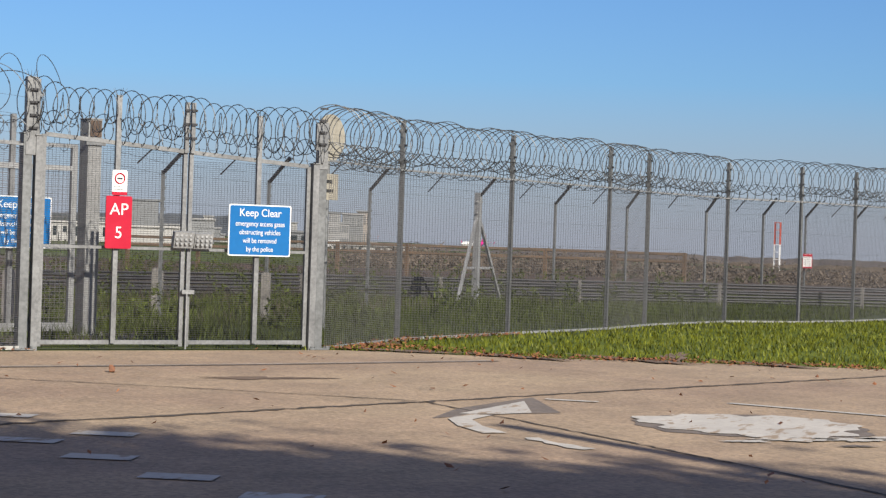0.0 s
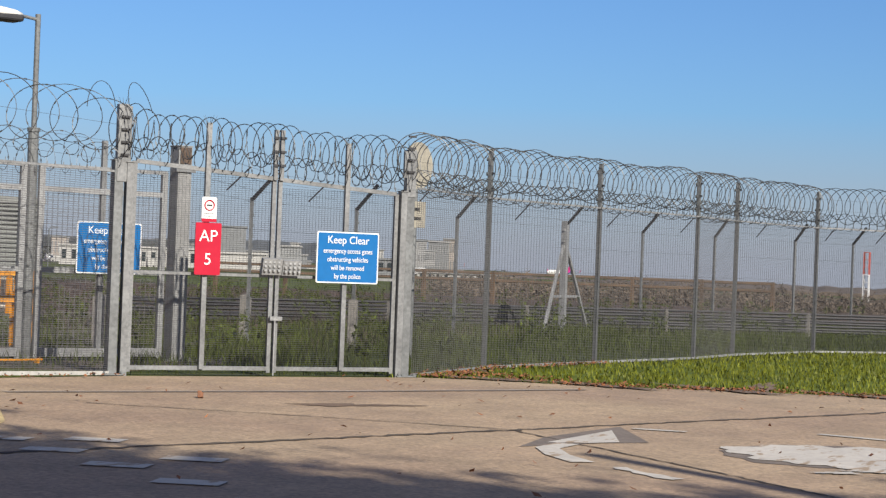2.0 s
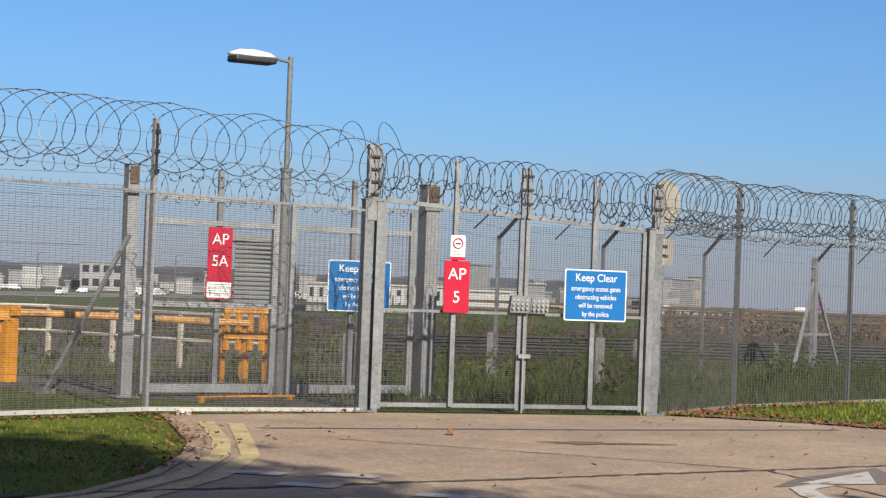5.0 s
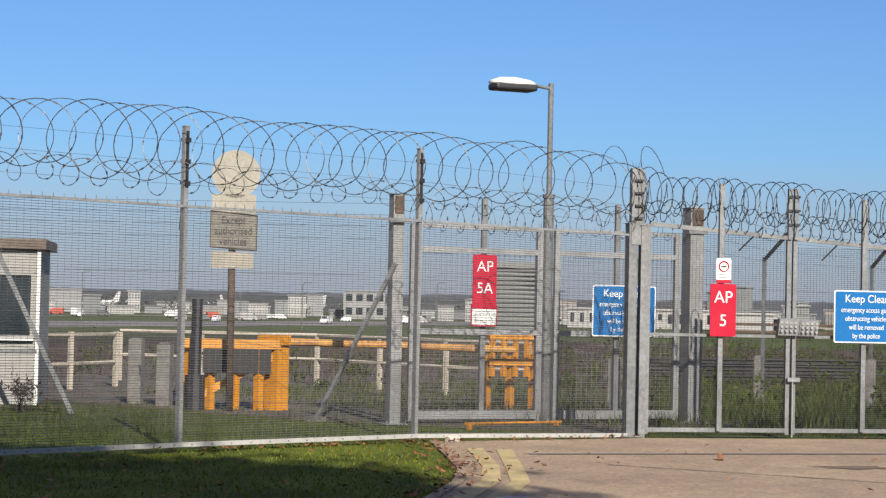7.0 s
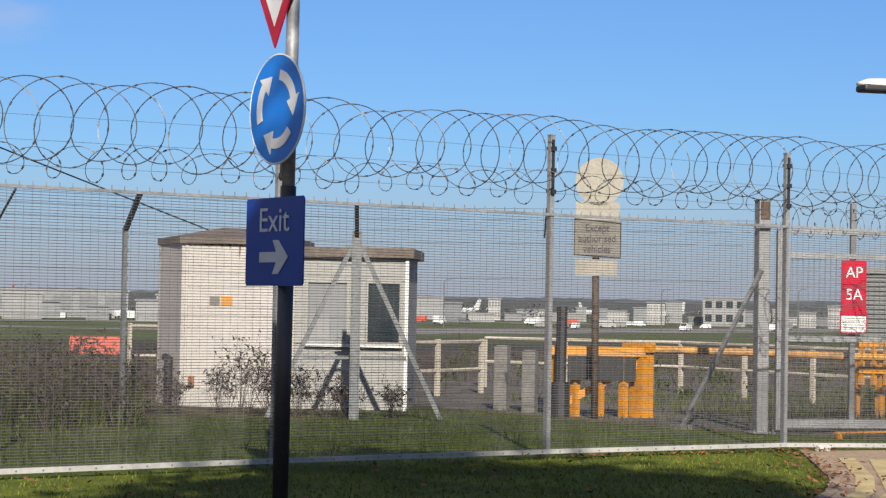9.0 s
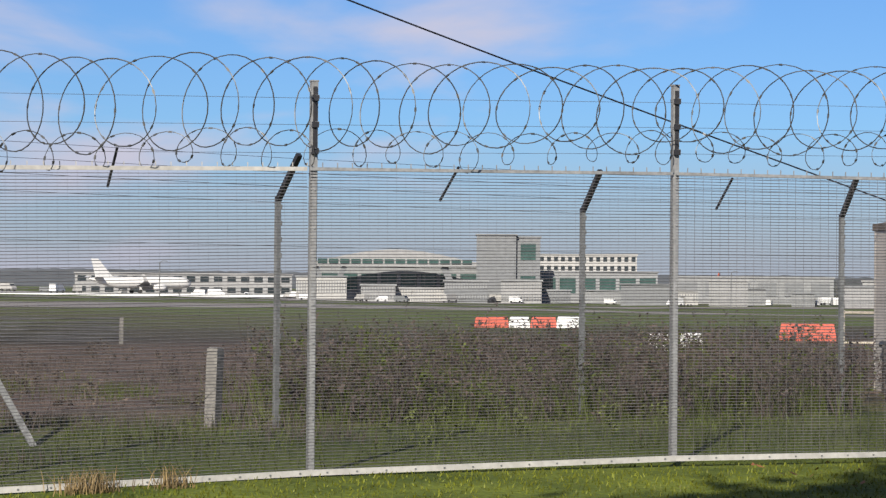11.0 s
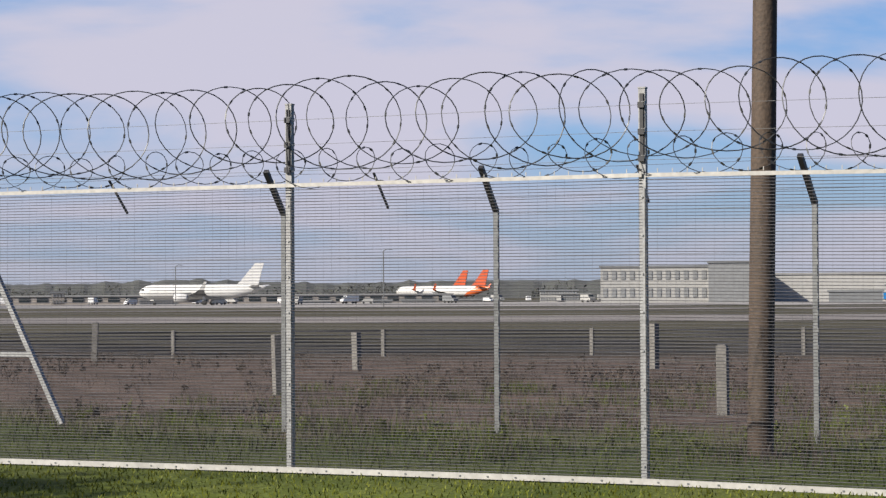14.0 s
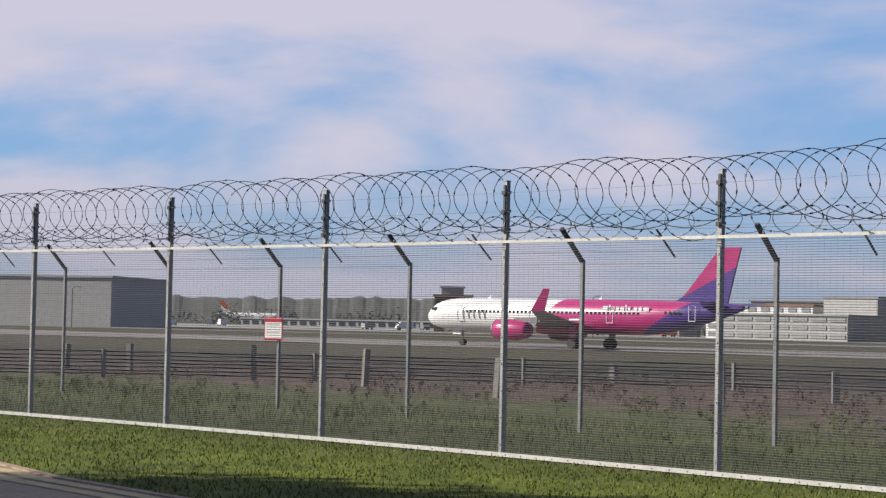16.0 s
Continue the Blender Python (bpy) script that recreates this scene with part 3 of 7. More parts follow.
# ---- front fence ----
FENCE_L = [(20.2, 13.06), (17.4, 14.02), (14.26, 14.52), (11.1, 14.86), (7.95, 15.14), (4.8, 15.24), (1.66, 15.19), (-1.45, 15.19), (-4.54, 15.23), (-7.64, 15.26), (-10.75, 15.22),
           (-13.86, 15.12), (-16.96, 14.96), (-20.07, 14.72), (-23.17, 14.4), (-26.28, 14.02), (-29.35, 13.6), (-32.4, 13.15), (-35.5, 12.7), (-38.6, 12.25), (-41.7, 11.8)]
FENCE_R = [(23.32, 10.55), (26.2, 10.69), (29.42, 10.15), (32.68, 9.51), (34.83, 9.41), (38.16, 8.71), (39.6, 7.55), (41.6, 6.8), (44.5, 6.1), (47.5, 5.2)]
POST_H, MESH_H = 3.1, 2.42


def fence_z(x):
    return -0.10 * math.exp(-((x - 1.0) / 2.6) ** 2) + 0.045 * smooth01(5, 9, x) * (1 - smooth01(17, 20, x))



def weld_mesh(length, z0, z1, pitch_z=0.0254, pitch_x=0.0762, wire=0.0055, upright=0.55):
    """Weld mesh lying in x and z: close level wires with wider uprights, each a three-sided bar."""
    def bars(along, across, lo, hi, step, start, wire):
        pts, faces = [], []
        n = int((across[1] - across[0]) / step)
        for k in range(n + 1):
            c = across[0] + k * step
            b = len(pts)
            for e in (lo, hi):
                for dy, dc in ((-wire / 2, 0), (wire / 2, wire / 2), (wire / 2, -wire / 2)):
                    pts.append((e, dy + start, c + dc) if along == "x" else (c + dc, dy + start, e))
            faces += [(b, b + 1, b + 4, b + 3), (b + 1, b + 2, b + 5, b + 4), (b + 2, b, b + 3, b + 5)]
        return pts, faces
    h, v = Geo(), Geo()
    h.add(*bars("x", (z0, z1), 0.0, length, pitch_z, -wire / 2, wire))
    v.add(*bars("z", (0.02, length), z0, z1, pitch_x, wire / 2, wire * upright))
    return h, v


_h, _v = weld_mesh(3.1, 0.02, MESH_H, upright=0.22)
ME_LEVEL, ME_UPRIGHT = _h.mesh("level_mesh", M_MESH), _v.mesh("upright_mesh", M_MESH)
ME_UPRIGHT_E = weld_mesh(3.1, 0.02, MESH_H, upright=0.5)[1].mesh("upright_mesh", M_MESH)
_h, _v = weld_mesh(3.1, 0.02, MESH_H, wire=0.0044, upright=1.0)
ME_LEVEL_R, ME_UPRIGHT_R = _h.mesh("level_mesh", M_MESH_R), _v.mesh("upright_mesh", M_MESH_R)


def fence_post_mesh(height, w=0.055, m=None):
    g = Geo()
    g.box((0, 0, height / 2), (w, w, height))
    g.box((0, -w / 2 - 0.004, 1.17), (w * 0.75, 0.008, 2.3))
    for k in range(8):
        g.tube([(0, -w / 2 - 0.006, 0.15 + k * 0.3), (0, -w / 2 - 0.018, 0.15 + k * 0.3)], 0.009, 6)
    for k in range(3):
        g.box((0.015, -w / 2 - 0.012, 2.56 + k * 0.21), (0.03, 0.03, 0.03))
    g.box((0, 0, height + 0.006), (w * 1.15, w * 1.15, 0.012))
    return g.mesh("post", m or M_GALV)


ME_POST = fence_post_mesh(POST_H)
_t = Geo().box((0.0, -0.034, 2.80), (0.03, 0.014, 0.52))
for k in range(3):
    _t.box((0.0, -0.045, 2.55 + k * 0.21), (0.05, 0.03, 0.045)).box((0, 0.04, 2.56 + k * 0.21), (0.04, 0.025, 0.03))
ME_BRACKET = _t.mesh("wire_bracket", M_BLACK)
ME_POST_R = fence_post_mesh(POST_H, m=M_GALV_D)
ME_RAIL_B = Geo().box((1.55, -0.012, 0.035), (3.1, 0.035, 0.046)).mesh("bottom_rail", M_RAIL)
_t = Geo()
for k in range(13):
    _t.box((0.12 + k * 0.24, -0.0325, 0.035), (0.014, 0.006, 0.012))
ME_BOLTS = _t.mesh("rail_bolts", M_GALV_D)
ME_RAIL_BR = Geo().box((1.55, -0.012, 0.03), (3.1, 0.035, 0.036)).mesh("bottom_rail", M_GALV)
_t = Geo().box((1.55, -0.008, MESH_H), (3.1, 0.012, 0.032))
for k in range(26):
    _t.box((0.1 + k * 0.12, -0.016, MESH_H + 0.035), (0.006, 0.006, 0.03))
ME_RAIL_T = _t.mesh("top_rail", M_RAIL)
_t = Geo().box((1.55, -0.008, MESH_H), (3.1, 0.012, 0.026))
for k in range(26):
    _t.box((0.1 + k * 0.12, -0.016, MESH_H + 0.03), (0.007, 0.006, 0.04))
ME_RAIL_N = _t.mesh("top_rail", M_GALV)


def taller(x):
    """The posts and coils stand higher over the bays next to the gate."""
    return 0.12 * smooth01(3, 13, x) * (1 - smooth01(19.6, 20.3, x))


def run_of_fence(pts, label, level=None, upright=None, top=None):
    f = thing("perimeter_fence", label, "fence", (*pts[0], 0))
    base = Vector((*pts[0], 0))
    for i, (x, y) in enumerate(pts):
        a, b = pts[max(i - 1, 0)], pts[min(i + 1, len(pts) - 1)]
        ang = math.degrees(math.atan2(a[1] - b[1], a[0] - b[0]))
        if not (i == 0):
            m = pose(x - base.x, y - base.y, fence_z(x), 0, 0, ang) @ Matrix.Diagonal((1, 1, 1 + taller(x) / POST_H, 1))
            part("wire_bracket", ME_BRACKET, None, f, at=m)
            part("post", ME_POST_R if level else ME_POST, None, f, at=m)
    for (x0, y0), (x1, y1) in zip(pts[:-1], pts[1:]):
        # from the far end of the bay back to the near one, so that the front faces the road
        if x0 > x1:
            x0, y0, x1, y1 = x1, y1, x0, y0
        ln = math.hypot(x1 - x0, y1 - y0)
        rise = math.degrees(math.atan2(fence_z(x1) - fence_z(x0), ln))
        m = pose(x0 - base.x, y0 - base.y, fence_z(x0), 0, -rise, math.degrees(math.atan2(y1 - y0, x1 - x0))) @ Matrix.Diagonal((ln / 3.1, 1, 1, 1)) @ Matrix.Translation((0, -0.034, 0))
        for name, mesh in (("level_mesh", level or ME_LEVEL), ("upright_mesh", upright or (ME_UPRIGHT_E if x0 > 5 else ME_UPRIGHT)), ("bottom_rail", ME_RAIL_BR if level else ME_RAIL_B), ("top_rail", top if top and x0 > 2 else ME_RAIL_T)):
            ob = part(name, mesh, None, f, at=m)
            if name == "bottom_rail" and not level:
                tagged(part("rail_bolts", ME_BOLTS, None, ob), kind="stuff")
            if "mesh" in name:
                tagged(ob, kind="stuff")
    for z in (2.54, 2.76, 2.97):
        part("strand", Geo().tube([(x - base.x, y - base.y - 0.04, z + taller(x) * 0.8 + fence_z(x)) for x, y in pts], 0.0022, 4), M_WIRE, f)
    return f


run_of_fence(FENCE_L, "tall galvanised weld mesh security fence along the grass verge", top=ME_RAIL_N)
run_of_fence(FENCE_R, "galvanised weld mesh security fence curving away from the gate", ME_LEVEL_R, ME_UPRIGHT_R, ME_RAIL_N)


def path_at(pts, s):
    for (x0, y0), (x1, y1) in zip(pts[:-1], pts[1:]):
        l = math.hypot(x1 - x0, y1 - y0)
        if s <= l:
            return x0 + (x1 - x0) * s / l, y0 + (y1 - y0) * s / l, math.atan2(y1 - y0, x1 - x0)
        s -= l
    return x1 + (x1 - x0) * s / l, y1 + (y1 - y0) * s / l, math.atan2(y1 - y0, x1 - x0)


def tilt(x, lean):
    """The loops lie over one way along the western bays and the other way towards the gate."""
    return lean if x < 2.2 else -0.68 * lean


def concertina(pts, z, r, pitch, lean, seed, thick=0.0045, steps=22, start=0.0, barbs=True, wob=0.12, hand=1, flip=True, fall=0.0):
    """A razor wire coil stretched along a line, each loop a little out of true."""
    rng = random.Random(seed)
    total = sum(math.hypot(b[0] - a[0], b[1] - a[1]) for a, b in zip(pts[:-1], pts[1:]))
    turns = int((total - start) / pitch)
    out, g = [], Geo()
    jr, jz, jp = 1.0, 0.0, 0.0
    x_last = pts[0][0]
    for k in range(turns):
        way = (tilt(x_last, lean) if flip else lean) * (1 + 0.2 * math.exp(-(x_last / 4.0) ** 2)) * rng.uniform(1 - wob, 1 + wob)
        nr, nz, np_ = 1 + rng.uniform(-wob, wob) * 0.6, rng.uniform(-0.03, 0.03), rng.uniform(-wob, wob) * 0.6
        for i in range(steps):
            t = i / steps
            th = 2 * math.pi * t * hand - math.pi / 2
            rr = r * (jr + (nr - jr) * t)
            s = start + (k + t + (jp + (np_ - jp) * t)) * pitch + way * math.cos(th)
            x, y, a = path_at(pts, max(0.0, s))
            x_last = x
            dy = rr * math.cos(th)
            out.append((x - math.sin(a) * dy, y + math.cos(a) * dy, z - fall * s / total + taller(x) + fence_z(x) + (jz + (nz - jz) * t) + rr * math.sin(th)))
        jr, jz, jp = nr, nz, np_
    g.tube(out, thick, 4)
    if barbs:
        for i in range(0, len(out) - 1, 2):
            p, q = Vector(out[i]), Vector(out[i + 1])
            d = (q - p).normalized()
            n = d.orthogonal().normalized()
            n = Matrix.Rotation(rng.uniform(0, 6.28), 3, d) @ n
            m = (p + q) / 2
            g.add([m - d * 0.017 + n * 0.009, m + d * 0.017 - n * 0.009, m + d * 0.017 + n * 0.009, m - d * 0.017 - n * 0.009], [(0, 2, 1, 3)])
    return g


part("big_coil", concertina(FENCE_L, 2.915, 0.35, 0.30, 0.30, 4, 0.0051, 30, wob=0.22), M_WIRE,
     thing("razor_wire", "dark concertina razor wire coils along the fence top", "razor wire"))
bpy.data.objects["big_coil"].parent["label"] = "dark concertina razor wire coils along the fence top"
RAZ_L = bpy.data.objects["big_coil"].parent
part("small_coil", concertina(FENCE_L, 2.575, 0.145, 0.34, 0.12, 9, 0.0036, 18, wob=0.3), M_WIRE, RAZ_L)
RAZ_R = thing("razor_wire", "closely packed razor wire coils on the fence beyond the gate", "razor wire")
part("big_coil", concertina(FENCE_R, 2.80, 0.33, 0.21, 0.10, 14, 0.0066, 24, wob=0.2, fall=-0.13), M_WIRE, RAZ_R)
part("small_coil", concertina(FENCE_R, 2.50, 0.16, 0.2, 0.03, 15, 0.0052, 16, fall=-0.08), M_WIRE, RAZ_R)

# ---- gate ----
G1, G3 = Vector((20.27, 13.0, 0)), Vector((23.26, 10.59, 0))
GATE_A = math.degrees(math.atan2(G3.y - G1.y, G3.x - G1.x))
gate = thing("gate", "double-leaf galvanised mesh crash gate, closed, with tall posts", "gate", G1, GATE_A)


def hollow_post(x, w, d, h, y=0.0, foot=True):
    g = Geo().box((x, y, h / 2), (w, d, h))
    g.box((x, y, h + 0.008), (w + 0.02, d + 0.02, 0.016))
    if foot:
        g.box((x, y, 0.02), (w + 0.16, d + 0.12, 0.02))
        for sx in (-1, 1):
            g.tube([(x + sx * (w / 2 + 0.05), y - d / 2 - 0.03, 0.03), (x + sx * (w / 2 + 0.05), y - d / 2 - 0.03, 0.06)], 0.015, 6)
    return g


for x, side in ((-0.03, 1), (3.84, -1)):
    h = 3.22 if side > 0 else 2.9
    # Darker steel on the first post: its shaded face is put into the colour.
    part("gate_post", hollow_post(x - 0.012, 0.11, 0.16, 2.55 if side > 0 else 2.38, y=0.02), M_GALV_D, gate, bevel=0.006)
    part("gate_post", hollow_post(x + side * 0.118, 0.085, 0.11, 2.53 if side > 0 else 2.36, y=-0.03, foot=False), M_GATE, gate, bevel=0.004)
    ext = part("post_extension", Geo().box((x + side * 0.02, -0.02, (h + 2.3) / 2), (0.13, 0.10, h - 2.3)).box((x + side * 0.1, -0.04, (h + 2.52) / 2), (0.045, 0.05, h - 2.56)), M_GATE, gate, bevel=0.005)
    for k in range(4):
        part("wire_clip", Geo().box((x + side * 0.04, -0.09, 2.62 + k * 0.15), (0.10, 0.03, 0.025)), M_BLACK, ext)
for x, h in ((-0.01, 3.22), (3.82, 2.92), (1.07, 3.07), (2.93, 2.93)):
    dy = -0.06 if 1 < x < 3 else 0.0
    for k in range(5):
        a = k * 1.26 + x
        part("spike", Geo().tube([(x + 0.03 * math.cos(a), 0.03 * math.sin(a) + dy, h - 0.02), (x + 0.09 * math.cos(a), 0.09 * math.sin(a) + dy, h + 0.09)], 0.005, 4, r2=0.001), M_WIRE, gate)
for x0, x1 in ((0.14, 1.985), (2.015, 3.67)):
    leaf = part("leaf", Geo(), M_GATE, gate)
    w = x1 - x0
    g = Geo()
    for x in (x0 + 0.025, x1 - 0.025):
        zt = (2.56 if x < 1 else 2.44) if x0 < 1 else (2.43 if x < 3 else 2.33)
        g.box((x, 0, (zt + 0.05) / 2), (0.05, 0.05, zt - 0.05))
    za, zb = (2.56, 2.44) if x0 < 1 else (2.43, 2.33)      # the leaves fall towards the far post
    for z, t in ((0.10, 0.05), (1.24, 0.035)):
        g.box(((x0 + x1) / 2, 0, z), (w - 0.1, 0.05, t))
    g.beam((x0 + 0.04, -0.004, za), (x1 - 0.04, -0.004, zb), 0.05, 0.05)
    leaf.data = g.mesh("leaf", M_GATE)
    mid = 1.07 if x0 < 1 else 2.93
    mt = 3.07 if x0 < 1 else 2.93
    part("stile", Geo().box((mid, -0.05, mt / 2 + 0.045), (0.06, 0.05, mt - 0.09)), M_GATE, leaf)
    ex_ = part("stile", Geo().box((x1 - 0.025 if x0 < 1 else x0 + 0.025, -0.03, 2.73), (0.05, 0.05, 0.62)), M_GATE, leaf)
    for k in range(3):
        part("wire_clip", Geo().box((x1 - 0.03 if x0 < 1 else x0 + 0.03, -0.065, 2.6 + k * 0.17), (0.07, 0.02, 0.03)), M_BLACK, ex_)
    m = pose(x0, 0.035, 0.0) @ Matrix.Diagonal((w / 3.1, 1, 1.02 if x0 < 1 else 0.965, 1))
    tagged(part("level_mesh", ME_LEVEL_R, None, leaf, at=m), kind="stuff")
    tagged(part("upright_mesh", ME_UPRIGHT_R, None, leaf, at=m), kind="stuff")
g = Geo().box((1.93, -0.09, 1.36), (0.26, 0.07, 0.2), Matrix.Rotation(0.25, 3, "X"))
for i in range(4):
    for j in range(3):
        g.box((1.83 + i * 0.06, -0.135, 1.31 + j * 0.05), (0.03, 0.02, 0.025))
part("lock_box", g, M_GALV, gate, "perforated steel lock cover")
g = Geo().box((2.19, -0.09, 1.35), (0.24, 0.06, 0.19), Matrix.Rotation(0.25, 3, "X"))
for i in range(4):
    for j in range(3):
        g.box((2.1 + i * 0.06, -0.135, 1.3 + j * 0.05), (0.03, 0.02, 0.025))
part("lock_box", g, M_GALV, gate, "perforated steel lock cover")
part("drop_bolt", Geo().box((2.02, -0.07, 0.72), (0.16, 0.03, 0.05)).tube([(2.0, -0.09, 0.02), (2.0, -0.09, 0.7)], 0.012, 6), M_GALV, gate)
GATE_PTS = [(20.2, 13.06), (23.32, 10.55)]
RAZ_G = thing("razor_wire", "tangled razor wire coils over the gate", "razor wire")
part("coil", concertina(GATE_PTS, 2.96, 0.25, 0.155, 0.08, 21, 0.0056, 20, wob=0.45, fall=0.24), M_WIRE, RAZ_G)
part("coil", concertina(GATE_PTS, 2.90, 0.20, 0.20, -0.06, 23, 0.0050, 18, wob=0.5, hand=-1, fall=0.22), M_WIRE, RAZ_G)
part("coil", concertina(GATE_PTS, 2.72, 0.15, 0.15, 0.04, 22, 0.0050, 16, wob=0.4, fall=0.24), M_WIRE, RAZ_G)
for c, ph in ((-0.35, 0.0), (0.28, 0.6)):
    g = Geo().tube([(20.27 + c * 0.6 + 0.3 * math.cos(t * 0.3 + ph) * (1 if c > 0 else -1), 13.0 - c * 0.5, 3.15 + 0.33 * math.sin(t * 0.3)) for t in range(0, 11)], 0.0045, 4)
    part("loose_loop", g, M_WIRE, RAZ_G)


def board(name, label, w, h, m, at, turn, thick=0.01, edge=None, category="sign"):
    s = thing(name, label, category, at, turn)
    r = 0.02
    o = []
    for cx, cz, a0 in ((w / 2 - r, h / 2 - r, 0), (-w / 2 + r, h / 2 - r, 90), (-w / 2 + r, -h / 2 + r, 180), (w / 2 - r, -h / 2 + r, 270)):
        for k in range(4):
            a = radians(a0 + k * 30)
            o.append((cx + r * math.cos(a), cz + r * math.sin(a)))
    if edge is not None:
        part("border", Geo().plate([(x * (1 + 0.03 / w), z * (1 + 0.03 / h)) for x, z in o], thick), edge, s)
    part("panel", Geo().plate(o, thick, Matrix.Translation((0, -0.002, 0))), m, s)
    return s


def bars_of_text(parent, rows, w, z0, dz, m, h=0.018, y=-0.014, seed=1):
    """Writing too small to read, as level bars."""
    rng = random.Random(seed)
    for k in range(rows):
        g = Geo()
        x = -w / 2
        while x < w / 2 - 0.02:
            l = rng.uniform(0.03, 0.09) * (w / 0.4)
            g.box((min(x + l / 2, w / 2), y, z0 - k * dz), (min(l, w / 2 - x), 0.002, h))
            x += l + 0.015 * w / 0.4
        part("text_bar", g, m, parent)


def on_gate(s, z, y=-0.1):
    v = Matrix.Rotation(radians(GATE_A), 4, "Z") @ Vector((s, y, 0))
    return (G1.x + v.x, G1.y + v.y, z)


def keep_clear(at, turn):
    s = board("keep_clear_sign", "bright blue sign with white lettering keeping the gate clear", 0.82, 0.61, M_BLUE, at, turn, edge=M_SIGNWHITE)
    words("Keep Clear", 0.135, M_SIGNWHITE, s, pose(0, -0.016, 0.215), wide=0.92)
    for k, t in enumerate(("emergency access gates", "obstructing vehicles", "will be removed", "by the police")):
        words(t, 0.088, M_SIGNWHITE, s, pose(0, -0.016, 0.08 - k * 0.105), wide=0.8)
    return s


keep_clear(on_gate(2.94, 1.50, -0.11), GATE_A)
ap = board("gate_number_sign", "red gate sign with white letters on the mesh gate", 0.33, 0.63, M_RED, on_gate(1.08, 1.545, -0.11), GATE_A)
words("AP", 0.2, M_SIGNWHITE, ap, pose(0, -0.016, 0.15))
words("5", 0.2, M_SIGNWHITE, ap, pose(0, -0.016, -0.13))
nd = board("drone_sign", "small white warning notice with a red circle", 0.19, 0.30, M_SIGNWHITE, on_gate(1.08, 2.02, -0.11), GATE_A)
part("red_ring", Geo().tube([(0.06 * math.cos(a * 0.39), -0.014, 0.05 + 0.06 * math.sin(a * 0.39)) for a in range(16)], 0.009, 5, closed=True), M_RED, nd)
part("mark", Geo().box((0, -0.014, 0.05), (0.07, 0.004, 0.02)), M_INK, nd)
part("red_strip", Geo().box((0, -0.014, -0.13), (0.19, 0.004, 0.04)), M_RED, nd)
bars_of_text(nd, 2, 0.14, -0.05, 0.03, M_INK, 0.008)

# ---- inner gate and its posts ----
IA, IB = Vector((19.63, 16.18, 0)), Vector((23.49, 14.13, 0))
IN_A = math.degrees(math.atan2(IB.y - IA.y, IB.x - IA.x))
inner = thing("inner_gate", "second galvanised mesh gate between heavy steel columns", "gate", IA, IN_A)
for x, cw in ((0.0, 0.15), (4.37, 0.21)):
    part("column", hollow_post(x, cw, cw + 0.02, 2.92), M_COLUMN, inner, "broad weathered steel column", bevel=0.008)
    part("column_cap", Geo().box((x, 0, 2.80), (cw * 0.8, cw + 0.05, 0.22)), M_OLDRUST, inner)
    part("cross_arm", Geo().box((x, -0.12, 2.6), (0.3, 0.05, 0.05)), M_GATE, inner)
for x0, x1 in ((0.2, 2.08), (2.26, 4.16)):
    g = Geo()
    for x in (x0 + 0.04, x1 - 0.04):
        g.box((x, 0, 1.3), (0.08, 0.06, 2.5))
    for z in (0.13, 1.2, 2.25):
        g.box(((x0 + x1) / 2, 0, z), (x1 - x0 - 0.16, 0.06, 0.11 if z < 1 else 0.07))
    g.box(((x0 + x1) / 2, 0, 2.55), (x1 - x0, 0.04, 0.05))
    lf = part("leaf", g, M_GALV, inner)
    part("stile", Geo().box(((x0 + x1) / 2 + (0.1 if x0 < 1 else 0), 0.02, 1.55), (0.07, 0.05, 2.75)), M_GATE, lf)
    gg = Geo()
    for k in range(int((x1 - x0) / 0.075)):
        gg.box((x0 + 0.08 + k * 0.075, 0.045, 1.2), (0.004, 0.004, 2.1))
    for k in range(42):
        gg.box(((x0 + x1) / 2, 0.05, 0.2 + k * 0.05), (x1 - x0 - 0.1, 0.004, 0.004))
    tagged(part("mesh_infill", gg, M_MESH, lf), kind="stuff")
RAZ_I = thing("razor_wire", "thin razor wire coil over the inner gate", "razor wire")
part("coil", concertina([(19.63, 16.18), (23.49, 14.13)], 2.66, 0.19, 0.22, 0.03, 31, 0.0035, 16), M_WIRE, RAZ_I)


def on_inner(s, z, y=-0.08):
    v = Matrix.Rotation(radians(IN_A), 4, "Z") @ Vector((s, y, 0))
    return (IA.x + v.x, IA.y + v.y, z)


a5 = board("gate_number_sign", "crimson gate sign with white letters on the inner gate", 0.34, 0.64, M_RED, on_inner(1.21, 1.88), IN_A)
words("AP", 0.2, M_SIGNWHITE, a5, pose(0, -0.016, 0.16))
words("5A", 0.2, M_SIGNWHITE, a5, pose(0, -0.016, -0.12))
nb = board("notice", "white notice with a red border under the gate sign", 0.34, 0.26, M_SIGNWHITE, on_inner(1.21, 1.42), IN_A, edge=M_RED)
part("red_strip", Geo().box((0, -0.014, 0.105), (0.34, 0.004, 0.05)), M_RED, nb)
bars_of_text(nb, 4, 0.26, 0.045, 0.04, M_BACK, 0.012)
keep_clear(on_inner(3.27, 1.51), IN_A).scale = (1.13, 1.0, 1.06)

